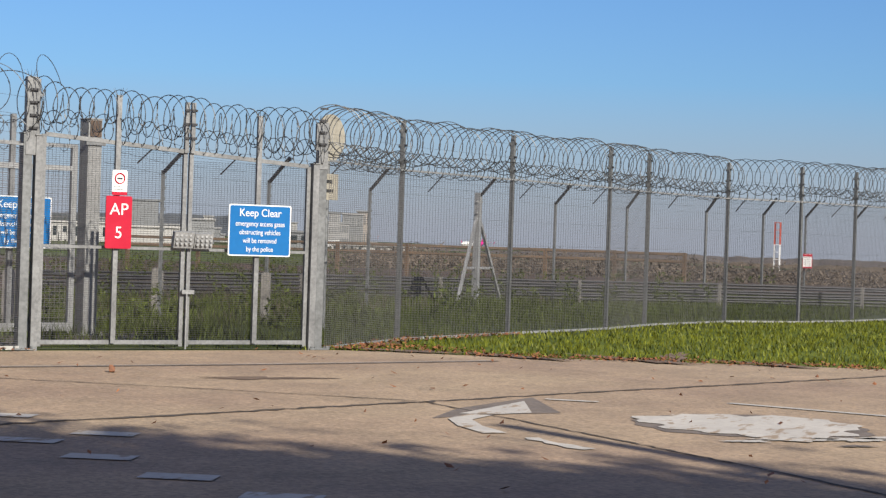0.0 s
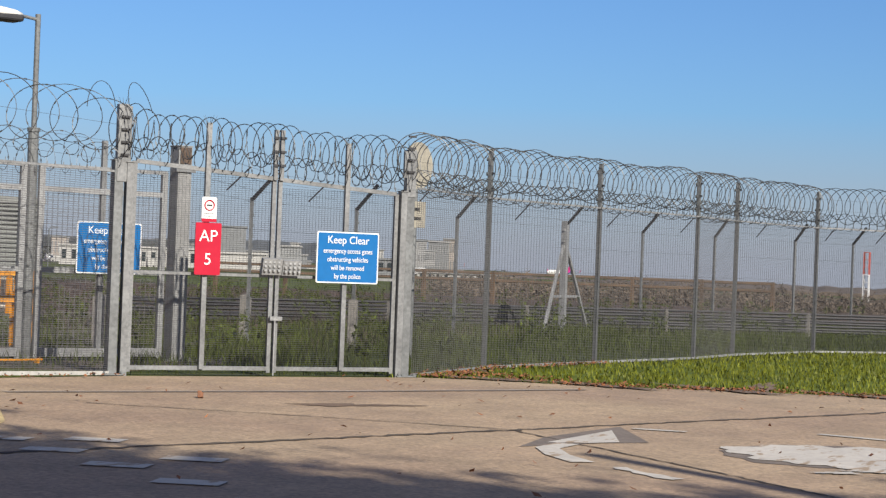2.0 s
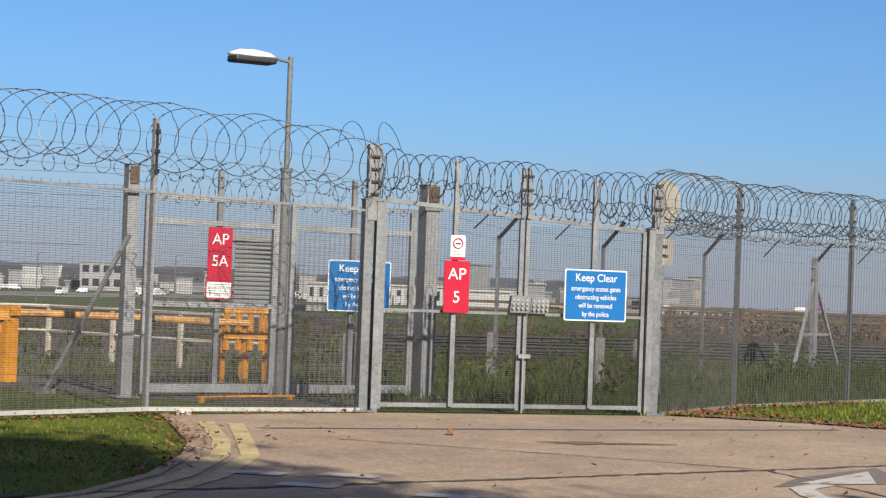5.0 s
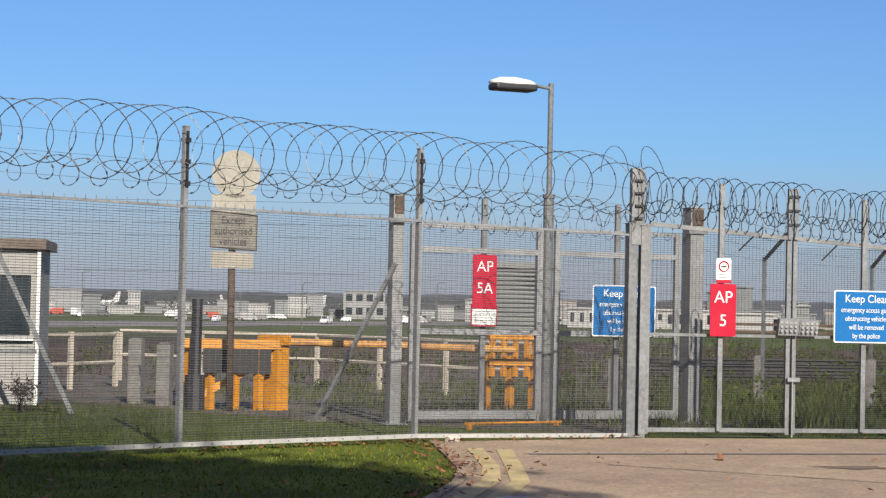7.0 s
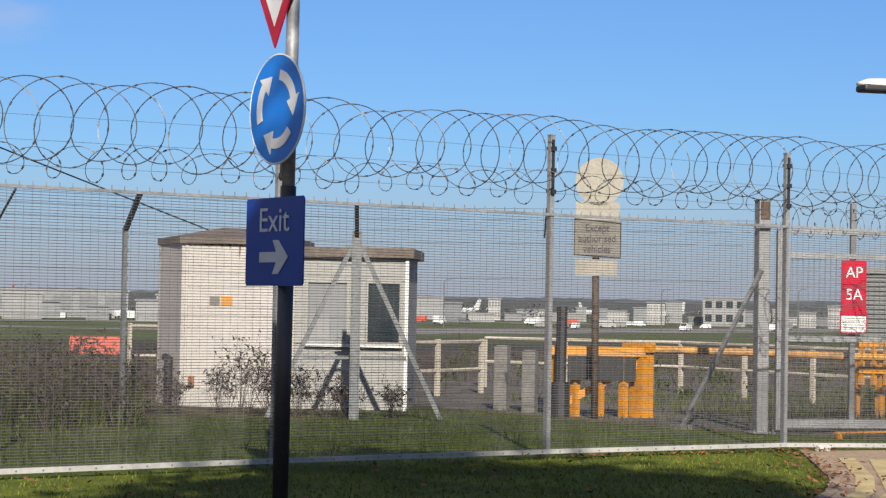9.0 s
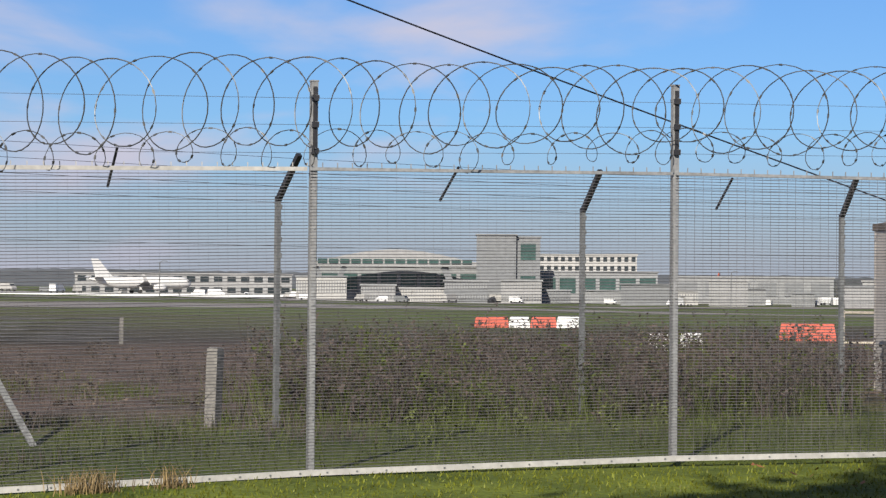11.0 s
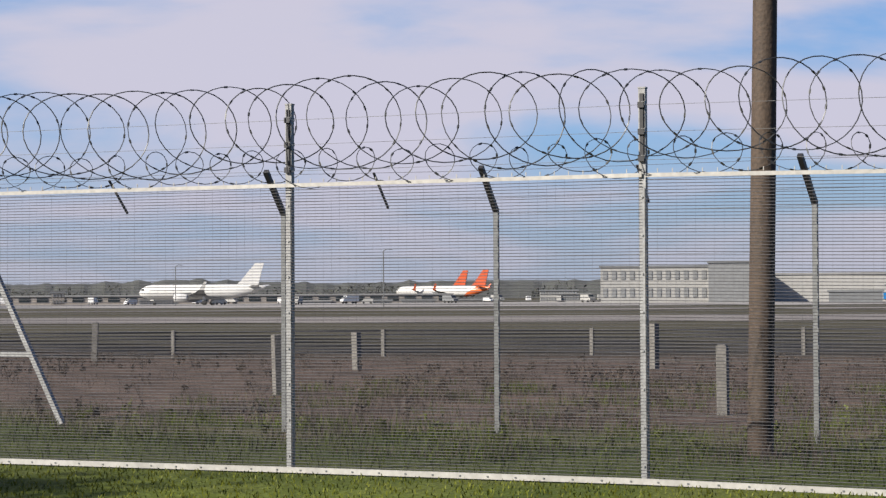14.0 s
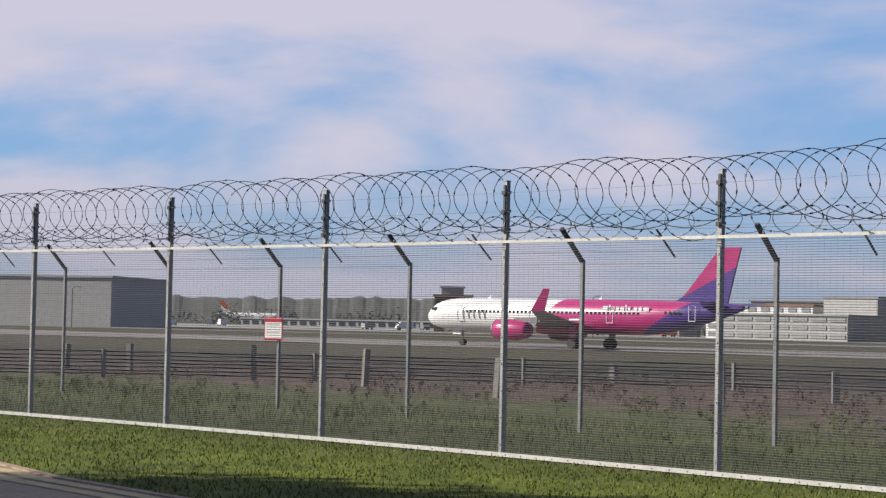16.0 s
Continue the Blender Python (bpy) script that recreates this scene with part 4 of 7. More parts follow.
# ---- street lamp by the inner gate ----
lamp = thing("street_lamp", "galvanised street lamp with a flat grey lantern head", "street lamp", on_inner(2.21, 0, 0.1), IN_A)
part("lower_pole", Geo().tube([(0, 0, 0), (0, 0, 3.0)], 0.07, 12).tube([(0, 0, 2.98), (0, 0, 3.03)], 0.085, 12), M_GALV_D, lamp, smooth=False)
part("upper_pole", Geo().tube([(0, 0, 3.0), (0, 0, 4.5)], 0.036, 12), M_GALV_D, lamp)
part("bracket", Geo().tube([(0.0, 0, 4.43), (-0.26, 0, 4.46)], 0.022, 8), M_GALV_D, lamp)
prof = [(-0.24, .035, .03), (-0.34, .085, .06), (-0.55, .12, .085), (-0.75, .11, .075), (-0.88, .06, .03)]
g, pv = Geo(), []
for x, w, h in prof:
    pv += [(x, w * 1.3 * math.cos(t * math.pi / 6), 4.465 + (h * math.sin(t * math.pi / 6) if t < 6 else h * 0.8 * math.sin(t * math.pi / 6))) for t in range(12)]
g.add(pv, [(i * 12 + k, i * 12 + (k + 1) % 12, (i + 1) * 12 + (k + 1) % 12, (i + 1) * 12 + k) for i in range(4) for k in range(12)] + [tuple(range(12)), tuple(range(48, 60))])
part("lantern", g, M_WHITE, lamp, "pale lantern housing with a dark underside", smooth=True)
part("lens", Geo().box((-0.56, 0, 4.41), (0.6, 0.3, 0.09)), M_BLACK, lamp, bevel=0.03)

# ---- back fence ----
BACK = [(-49, 17.5), (-45.3, 17.9), (-41.6, 18.3), (-38, 18.7), (-34.6, 19.1), (-31.2, 19.35), (-27.8, 19.45), (-24.35, 19.5), (-20.35, 19.4), (-17.15, 19.8), (-14.05, 19.95), (-10.0, 19.8), (-7.65, 20.2), (-4.15, 19.9), (-1.0, 19.6), (2.1, 18.9), (6.0, 20.3), (10.0, 21.3),
        (13.4, 21.1), (16.75, 20.7), (19.5, 16.4)]
BACK_R = [(23.6, 14.0), (28.5, 15.8), (32.6, 15.9), (36.8, 15.7), (41.8, 15.2), (46.2, 14.8), (49.1, 13.8), (51.9, 12.4), (54.0, 11.3), (56.5, 10.6), (59.5, 9.7), (63, 8.6)]


def cranked_post_mesh(lean):
    g = Geo()
    g.beam((0, 0, 0), (0, 0, 2.42), 0.05, 0.05)
    for k in range(14):
        g.box((0.028, -0.02, 0.1 + k * 0.17), (0.012, 0.03, 0.05))
    return g.mesh("post", M_GALV_D)


ME_CRANK = cranked_post_mesh(0)
ME_ARM = Geo().beam((0, 0, 2.38), (-0.02, -0.42, 2.84), 0.055, 0.05).mesh("arm", M_BLACK)
ME_DROP = Geo().beam((0, -0.02, 2.44), (-0.02, -0.38, 2.80), 0.022, 0.02).mesh("dropper", M_BLACK)


def back_fence(pts, label, braced=(), bare=()):
    f = thing("back_fence", label, "fence", (*pts[0], 0))
    b0 = Vector((*pts[0], 0))
    for i, (x, y) in enumerate(pts):
        a, b = pts[max(i - 1, 0)], pts[min(i + 1, len(pts) - 1)]
        ang = math.degrees(math.atan2(b[1] - a[1], b[0] - a[0]))
        m = pose(x - b0.x, y - b0.y, ground_z(x, y), 0, 0, ang)
        if i in bare:
            pass
        elif i in braced:
            steel = M_GALV_D if i == 19 else M_GALV
            part("straining_post", Geo().box((0, 0, 1.25), (0.13, 0.13, 2.5)).box((0, -0.02, 2.3), (0.32, 0.03, 0.03)).box((0, -0.02, 2.05), (0.3, 0.03, 0.03)), steel, f, "heavy galvanised straining post", at=m)
            part("arm", ME_ARM, None, f, at=m)
            for sx in (-1, 1):
                part("strut", Geo().beam((sx * 0.07, 0, 2.28 if i == 19 else 1.95), (sx * 1.15, -0.1, 0.02), 0.06, 0.06), steel, f, "sloping galvanised strut", at=m)
                part("tie", Geo().beam((sx * 0.08, 0, 0.82), (sx * 0.68, -0.05, 0.82), 0.045, 0.05), steel, f, at=m)
        else:
            part("post", ME_CRANK, None, f, at=m)
            part("arm", ME_ARM, None, f, at=m)
        if i + 1 < len(pts):
            x1, y1 = pts[i + 1]
            part("dropper", ME_DROP, None, f, at=pose((x + x1) / 2 - b0.x, (y + y1) / 2 - b0.y, 0, 0, 0, ang))
    for z, dy in ((0.25, 0), (0.8, 0), (1.35, 0), (1.9, 0), (2.36, 0), (2.52, -0.15), (2.66, -0.27), (2.8, -0.39)):
        part("strand", Geo().tube([(x - b0.x, y - b0.y + dy, z) for x, y in pts], 0.003, 4), M_DARKWIRE if z > 2.4 else M_WIRE, f)
    return f


back_fence(BACK, "older wire fence with cranked black-tipped posts behind the mesh", braced=(10, 15, 19), bare=(20,))
back_fence(BACK_R, "older wire fence with cranked posts running off to the trees", braced=(4,), bare=(0,))


def post_notice(x, y, z, w, h, turn):
    s = board("notice", "white notice with red bands fixed to a fence post", w, h, M_SIGNWHITE, (x, y, z), turn, edge=M_RED)
    part("red_band", Geo().box((0, -0.015, h / 2 - 0.035), (w, 0.004, 0.06)), M_RED, s)
    part("red_band", Geo().box((0, -0.015, -h / 2 + 0.012), (w, 0.004, 0.02)), M_RED, s)
    bars_of_text(s, 5, w * 0.8, h / 2 - 0.1, h * 0.13, M_BACK, 0.012)
    return s


post_notice(-1.0, 19.53, 1.23, 0.47, 0.33, 0)
post_notice(-27.85, 19.37, 1.33, 0.34, 0.36, 20)
post_notice(56.4, 10.5, 1.14, 0.24, 0.38, -79)
for k, (x, y, hh) in enumerate(((-3.8, 34.4, .95), (.3, 23.3, .82), (5.4, 20.6, .82), (-11, 37.8, .9), (-6.15, 24.05, .85), (-24.7, 39.2, .9), (-13.6, 26.7, .9), (-16.6, 36, .75), (-30.2, 26.5, .8), (-38, 37.4, .5), (-26.3, 32.3, .65), (-20.3, 28.2, .8),
                               (-47.9, 26.5, .7), (-43.4, 25.8, .8), (-40.5, 27.6, .85), (-35.9, 27.5, .85), (-36.6, 36.1, .5), (-25.9, 28.4, .85))):
    solid("concrete_post", Geo().box((0, 0, hh / 2 - 0.1), (0.15, 0.13, hh + 0.2)).box((0, 0, hh + 0.006), (0.12, 0.10, 0.012)), M_CPOST,
          "short weathered concrete marker post in rough grass", "post", group="concrete posts", at=pose(x, y, ground_z(x, y), (k % 3 - 1) * 1.5, (k % 4 - 1.5) * 1.2, k * 23), bevel=0.01)



def low_barrier(pts, label, hgt=0.62, thick=0.022):
    """A low dark barrier: level black strands on short posts."""
    f = thing("strand_barrier", label, "barrier", (*pts[0], ground_z(*pts[0])))
    o = Vector((*pts[0], ground_z(*pts[0])))
    for k in range(7):
        z = 0.08 + k * hgt / 7
        part("strand", Geo().tube([(x - o.x, y - o.y, ground_z(x, y) - o.z + z + 0.01 * ((i * 7 + k) % 3)) for i, (x, y) in enumerate(pts)], thick, 5), M_BLACK, f)
    for x, y in pts:
        part("post", Geo().box((x - o.x, y - o.y, ground_z(x, y) - o.z + hgt / 2), (0.09, 0.09, hgt + 0.1)), M_CPOST, f)


low_barrier([(polar(a, 49).x, polar(a, 49).y) for a in range(-72, 14, 6)], "low dark barrier of level strands across the rough grass")
low_barrier([polar(a, 44 + (a - 62) * 0.4).xy for a in range(57, 94, 4)], "low dark barrier of level strands beyond the back fence", 0.5, 0.03)
tr = thing("timber_rail", "brown timber post and rail fence across the field", "fence", polar(67.5, 70, ground_z(*polar(67.5, 70).xy)))
for z in (0.9, 1.16):
    part("rail", Geo().tube([tuple(polar(a, 70, ground_z(*polar(a, 70).xy) + z) - tr.location) for a in range(60, 77, 2)], 0.055, 5), M_TIMBER, tr)
for a in range(60, 77, 2):
    q = polar(a, 70, ground_z(*polar(a, 70).xy)) - tr.location
    part("post", Geo().box((q.x, q.y, q.z + 0.6), (0.12, 0.12, 1.25)), M_TIMBER, tr)
wp = thing("timber_pole", "round dark timber utility pole behind the fence", "utility pole", (-4.35, 18.3, 0))
part("shaft", Geo().tube([(0.02 * z, 0, z) for z in range(-1, 10)], 0.125, 14, r2=0.10), M_CREO, wp, smooth=True)

# ---- traffic sign on the verge ----
SP = (8.34, 11.07)
tsign = thing("traffic_sign", "mini-roundabout and exit signs on a dark pole", "road sign", (*SP, -0.04), -97.0)
part("pole", Geo().tube([(0, 0, 0), (0.03, 0, 2.35)], 0.055, 14), M_POLE, tsign, smooth=True)
part("upper_pole", Geo().tube([(0.03, 0, 2.3), (0.05, 0, 3.9)], 0.045, 14), M_GALV, tsign, smooth=True)


def disc(r, n=40):
    return [(r * math.cos(2 * math.pi * k / n), r * math.sin(2 * math.pi * k / n)) for k in range(n)]


def shift(o, x, z):
    return [(a + x, b + z) for a, b in o]


TY = -0.075
rnd = part("roundabout_disc", Geo().plate(shift(disc(0.375), 0, 2.87), 0.012, Matrix.Translation((0, TY, 0))), M_DISC, tsign, "round blue mini-roundabout plate")
part("rim", Geo().tube([(0.372 * math.cos(a * math.pi / 20), TY - 0.008, 2.87 + 0.372 * math.sin(a * math.pi / 20)) for a in range(40)], 0.008, 5, closed=True), M_SIGNWHITE, rnd)
for k in range(3):
    g = Geo()
    a0 = radians(200 - k * 120)
    arc = [a0 - radians(t * 9) for t in range(8)]
    o = [(0.27 * math.cos(a), 0.27 * math.sin(a)) for a in arc] + [(0.20 * math.cos(a), 0.20 * math.sin(a)) for a in reversed(arc)]
    g.plate(shift(o, 0, 2.87), 0.004, Matrix.Translation((0, TY - 0.013, 0)))
    e, d = arc[-1], radians(24)
    tip = [(0.315 * math.cos(e), 0.315 * math.sin(e)), (0.235 * math.cos(e - d * 1.3), 0.235 * math.sin(e - d * 1.3)), (0.15 * math.cos(e), 0.15 * math.sin(e))]
    g.plate(shift(tip, 0, 2.87), 0.004, Matrix.Translation((0, TY - 0.014, 0)))
    part("arrow", g, M_SIGNWHITE, rnd)
ex = part("exit_plate", Geo().plate([(-0.37, 1.67), (0.37, 1.67), (0.39, 1.69), (0.39, 2.25), (0.37, 2.27), (-0.37, 2.27), (-0.39, 2.25), (-0.39, 1.69)], 0.012, Matrix.Translation((0.0, TY, 0))), M_NAVY, tsign, "dark blue exit plate")
words("Exit", 0.235, M_SIGNGREY, ex, pose(0.0, TY - 0.016, 2.11), wide=1.15)
part("arrow", Geo().plate([(-0.19, 1.83), (0.04, 1.83), (-0.01, 1.75), (0.07, 1.75), (0.2, 1.865), (0.07, 1.98), (-0.01, 1.98), (0.04, 1.90), (-0.19, 1.90)], 0.004, Matrix.Translation((0, TY - 0.013, 0))), M_SIGNGREY, ex)
gw = part("give_way_plate", Geo().plate([(0, 3.29), (0.52, 4.15), (-0.52, 4.15)], 0.012, Matrix.Translation((-0.05, TY, 0))), M_RED, tsign, "red-bordered white give-way triangle")
part("face", Geo().plate([(0, 3.44), (0.39, 4.08), (-0.39, 4.08)], 0.004, Matrix.Translation((-0.05, TY - 0.013, 0))), M_SIGNWHITE, gw)
words("GIVE WAY", 0.13, M_INK, gw, pose(-0.05, TY - 0.019, 3.86), wide=0.8)
for z in (2.05, 2.7, 3.0, 3.7):
    part("clamp", Geo().tube([(0.03, 0, z), (0.03, 0, z + 0.05)], 0.065, 12).box((0.03, -0.05, z + 0.025), (0.12, 0.05, 0.04)), M_GALV, tsign)
bx = part("junction_knuckle", Geo().box((0.1, 0.02, 2.25), (0.05, 0.05, 0.05)), M_BLACK, tsign)

# ---- faded no-entry sign inside the fence ----
NE = polar(45.85, 27.6)
ne = thing("faded_sign", "sun-bleached round and square signs on a rusty pole", "road sign", (NE.x, NE.y, 0), -46)
part("pole", Geo().tube([(0, 0.06, 0), (-0.02, 0.06, 3.1)], 0.05, 10), M_OLDRUST, ne, smooth=True)
part("sleeve", Geo().tube([(-0.48, 0.3, 0), (-0.47, 0.3, 1.55)], 0.075, 10).tube([(-0.48, 0.3, 0), (-0.48, 0.3, 0.5)], 0.14, 10), M_BLACK, ne, "black plastic post sleeve")
part("disc_back", Geo().plate(shift(disc(0.33), 0.02, 3.28), 0.01), M_BACK, ne)
part("grey_back", Geo().plate([(-0.3, 2.7), (0.3, 2.7), (0.3, 3.0), (-0.3, 3.0)], 0.01), M_BACK, ne)
pl = part("plate", Geo().plate([(-0.32, 2.26), (0.33, 2.22), (0.33, 2.72), (-0.32, 2.78)], 0.01, Matrix.Translation((0, -0.02, 0))), M_BACKD, ne, "faded plate with black lettering and border")
for k, t in enumerate(("Except", "authorised", "vehicles")):
    words(t, 0.15, M_INK, pl, pose(0.0, -0.036, 2.64 - k * 0.145), wide=0.8)
part("border", Geo().tube([(-0.31, -0.034, 2.275), (0.32, -0.034, 2.235), (0.32, -0.034, 2.71), (-0.31, -0.034, 2.765)], 0.008, 4, closed=True), M_INK, pl)
part("lower_plate", Geo().plate([(-0.3, 1.98), (0.28, 1.98), (0.28, 2.2), (-0.3, 2.22)], 0.01), M_BACK, ne)
# a second bleached disc on the fence beyond the gate
q = polar(65.7, 30.5)
ds = thing("faded_sign", "sun-bleached round sign with a dim square plate below", "road sign", (q.x, q.y, 0), -12)
part("pole", Geo().tube([(0, 0.03, 0), (0, 0.03, 3.2)], 0.04, 10), M_GALV_D, ds)
part("disc_back", Geo().plate(shift(disc(0.36), 0.02, 2.95), 0.01), M_BACK, ds)
part("plate", Geo().plate([(-0.1, 2.0), (0.24, 2.0), (0.24, 2.4), (-0.1, 2.4)], 0.01), M_BACK, ds)
bars_of_text(ds, 2, 0.2, 2.28, 0.14, M_INK, 0.05, -0.014)

# ---- guard hut ----
HUT_A = -45.0
hp = Vector((16.56, 24.44, 0))
hut = thing("guard_hut", "off-white clad guard hut with a brown flat roof trim", "hut", (hp.x, hp.y, -0.05), HUT_A)


def clad(name, x0, x1, z0, z1, y, m, at=None, t=0.06, pitch=0.3):
    """A wall along x with shallow level boards, each a part of it."""
    w = part(name, Geo().box(((x0 + x1) / 2, y + t / 2, (z0 + z1) / 2), (x1 - x0, t, z1 - z0)), m, hut, at=at)
    n = int((z1 - z0) / pitch)
    me = Geo().box(((x0 + x1) / 2, y - 0.006, 0), (x1 - x0 - 0.02, 0.018, pitch - 0.004)).mesh("board", m)
    for k in range(n):
        part("board", me, None, w, at=pose(0, 0, z0 + (k + 0.5) * pitch))
    return w


ZT, ZR, FW, RW = 2.43, 2.26, 1.62, 3.27      # eaves of both halves, width of the front half and of the whole
clad("front_wall", 0, FW, 0, ZT, 0, M_HUT)
part("corner_post", Geo().box((0.02, -0.014, ZT / 2), (0.05, 0.05, ZT)), M_HUT, hut)
clad("side_wall", 0, 1.2, 0, ZT, 0, M_HUT, at=pose(0, 0, 0, 0, 0, 117.6))
part("side_post", Geo().box((1.18, 0.02, ZT / 2), (0.05, 0.09, ZT)), M_HUT, hut, at=pose(0, 0, 0, 0, 0, 117.6))
for x in (0.1, 0.18, 0.26):
    part("cover_strip", Geo().box((x, -0.02, ZT / 2), (0.018, 0.012, ZT)), M_HUT, hut)
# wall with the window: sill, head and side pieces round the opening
clad("sill_wall", FW, RW, 0, 1.0, -0.01, M_HUTDIM)
clad("head_wall", FW, RW, 1.93, ZR, -0.01, M_HUTDIM)
clad("pier", FW, 1.78, 1.0, 1.93, -0.01, M_HUTDIM)
clad("pier", 2.42, 2.66, 1.0, 1.93, -0.01, M_HUTDIM)
clad("pier", 3.19, RW, 1.0, 1.93, -0.01, M_HUTDIM)
part("corner_post", Geo().box((RW - 0.01, -0.02, ZR / 2), (0.05, 0.08, ZR)), M_WHITE, hut)
# Brightness mirrored in and seen through the left glass is painted pale.
for x0, x1, mm, lab in ((1.78, 2.42, M_BLDGM, "window with a pale pane, brightness in its glass painted on"), (2.66, 3.19, M_GLASSD, "window with a dark pane")):
    win = part("window", Geo().box(((x0 + x1) / 2, 0.045, 1.465), (x1 - x0, 0.02, 0.93)), M_BLDGD, hut, lab)
    for x in (x0 + 0.018, x1 - 0.018):
        part("frame_upright", Geo().box((x, -0.01, 1.465), (0.036, 0.05, 0.93)), M_HUTDIM, win)
    for z in (1.018, 1.912):
        part("frame_rail", Geo().box(((x0 + x1) / 2, -0.01, z), (x1 - x0 - 0.072, 0.048, 0.036)), M_HUTDIM, win)
    part("pane", Geo().box(((x0 + x1) / 2, 0.01, 1.465), (x1 - x0 - 0.07, 0.008, 0.86)), mm, win)
# Paler patch of that painted brightness, no separate fitting.
part("pane_pale_patch", Geo().box((1.98, 0.002, 1.25), (0.3, 0.004, 0.36)), M_BLDG, hut)
part("sill", Geo().box((2.48, -0.05, 0.98), (1.46, 0.09, 0.035)), M_WHITE, hut)
part("back_wall", Geo().box((1.55, 1.9, 1.1), (3.3, 0.08, 2.2)), M_HUTDIM, hut)
part("end_wall", Geo().box((RW - 0.035, 0.95, ZR / 2), (0.06, 1.82, ZR)), M_HUTDIM, hut)
part("roof_trim", Geo().box(((FW + RW) / 2 + 0.04, 0.92, ZR + 0.075), (RW - FW + 0.1, 2.1, 0.15)), M_ROOFEDGE, hut, bevel=0.01)
ro, eave = Geo(), [(-0.08, -0.08), (FW + 0.02, -0.08), (FW + 0.02, 1.96), (-0.5, 1.96), (-0.66, 1.12)]
ro.add([(x, y, ZT) for x, y in eave] + [(x, y, ZT + 0.1) for x, y in eave] + [(0.42, 0.75, ZT + 0.27), (0.95, 0.75, ZT + 0.25)],
       [(0, 1, 6, 5), (1, 2, 7, 6), (2, 3, 8, 7), (3, 4, 9, 8), (4, 0, 5, 9), (5, 6, 11, 10), (6, 7, 11), (7, 8, 10, 11), (8, 9, 10), (9, 5, 10), (4, 3, 2, 1, 0)])
part("roof", ro, M_ROOFEDGE, hut)
# rust under the eaves, running down in streaks
rr_ = random.Random(77)
rb = Geo()
x = 0.28
while x < FW - 0.1:
    w, l = rr_.uniform(0.03, 0.16), rr_.uniform(0.02, 0.11) * (2.2 if rr_.random() < 0.2 else 1)
    rb.plate([(x, ZT - 0.003), (x + w, ZT - 0.003), (x + w * 0.7, ZT - l * 0.6), (x + w * 0.45, ZT - l), (x + w * 0.2, ZT - l * 0.5)], 0.003, Matrix.Translation((0, -0.017, 0)))
    x += w + rr_.uniform(0.0, 0.12)
part("rust_streaks", rb, M_RUST, hut)
part("notice", Geo().box((0.44, -0.018, 1.60), (0.15, 0.01, 0.13)), M_BACKD, hut)
part("notice", Geo().box((0.62, -0.018, 1.60), (0.17, 0.01, 0.13)), M_ORANGE, hut)
part("meter_box", Geo().box((0.12, -0.045, 0.42), (0.09, 0.04, 0.15)), M_RUST, hut)
part("meter_box", Geo().box((0.5, -0.035, 0.42), (0.1, 0.05, 0.3)), M_BACKD, hut, at=pose(0, 0, 0.35, 0, 0, 117.6))
part("drain_pipe", Geo().tube([(-0.36, 0.42, 0.75), (-0.27, 0.22, 0.75), (-0.27, 0.22, 0.0)], 0.06, 8), M_BLACK, hut)

# ---- yellow swing barrier, cream rails ----
bp0, bp1 = polar(46.8, 28.2), polar(53.95, 29.6)
bar = thing("swing_barrier", "yellow painted steel swing barrier with box-framed ends", "barrier", (bp0.x, bp0.y, 0))
rel = bp1 - bp0
part("end_column", Geo().box((0.16, -0.1, 0.53), (0.24, 0.24, 1.06)), M_ORANGE, bar)
for dx, dy in ((-0.75, 0.72), (-0.55, 0.5), (-0.32, 0.25), (-0.1, 0.0)):
    h = 1.05 if dx > 0 else 0.9
    part("upright", Geo().box((dx, dy, h / 2), (0.10, 0.10, h)), M_ORANGE, bar)
part("head_beam", Geo().box((-0.35, 0.28, 0.94), (1.35, 0.2, 0.13), Matrix.Rotation(radians(-43), 3, "Z")), M_ORANGE, bar)
part("brace", Geo().beam((0.1, -0.12, 0.78), (-0.75, 0.72, 0.12), 0.09, 0.10), M_ORANGE, bar)
part("cap", Geo().box((0.16, -0.04, 1.0), (0.2, 0.46, 0.14)), M_ORANGE, bar)
# Dark sheet standing in for the shade under the head beam.
part("painted_shade", Geo().box((-0.36, 0.17, 0.70), (0.95, 0.03, 0.34), Matrix.Rotation(radians(-43), 3, "Z")), M_TYRE, bar)
part("boom", Geo().tube([(0.1, 0, 0.98), tuple(rel * 0.5 + Vector((0, 0, 0.95))), tuple(rel + Vector((0, 0, 0.9)))], 0.055, 10), mat("rusty yellow paint", (0.407, 0.21, 0.0394), 0.7, 0, 0.4, 2, 12, tint=(0.236, 0.112, 0.0394)), bar)
t = (rel.normalized())
for k in range(5):
    c = rel + t * (-0.36 + k * 0.19)
    part("slat", Geo().box((c.x, c.y, 0.82), (0.09, 0.05, 0.62) if k < 4 else (0.1, 0.1, 0.62)), M_ORANGE, bar)
    if k % 2 == 0:
        part("leg", Geo().box((c.x, c.y + 0.1, 0.42), (0.1, 0.1, 0.84)), M_ORANGE, bar)
for z in (1.1, 0.72):
    part("rail", Geo().beam(rel + t * -0.42 + Vector((0, 0, z)), rel + t * 0.46 + Vector((0, 0, z)), 0.10, 0.09), M_ORANGE, bar)
part("end_column", Geo().box((rel.x + t.x * 0.44, rel.y + t.y * 0.44, 0.57), (0.2, 0.2, 1.14)), M_ORANGE, bar)
low = polar(53.5, 25.2)
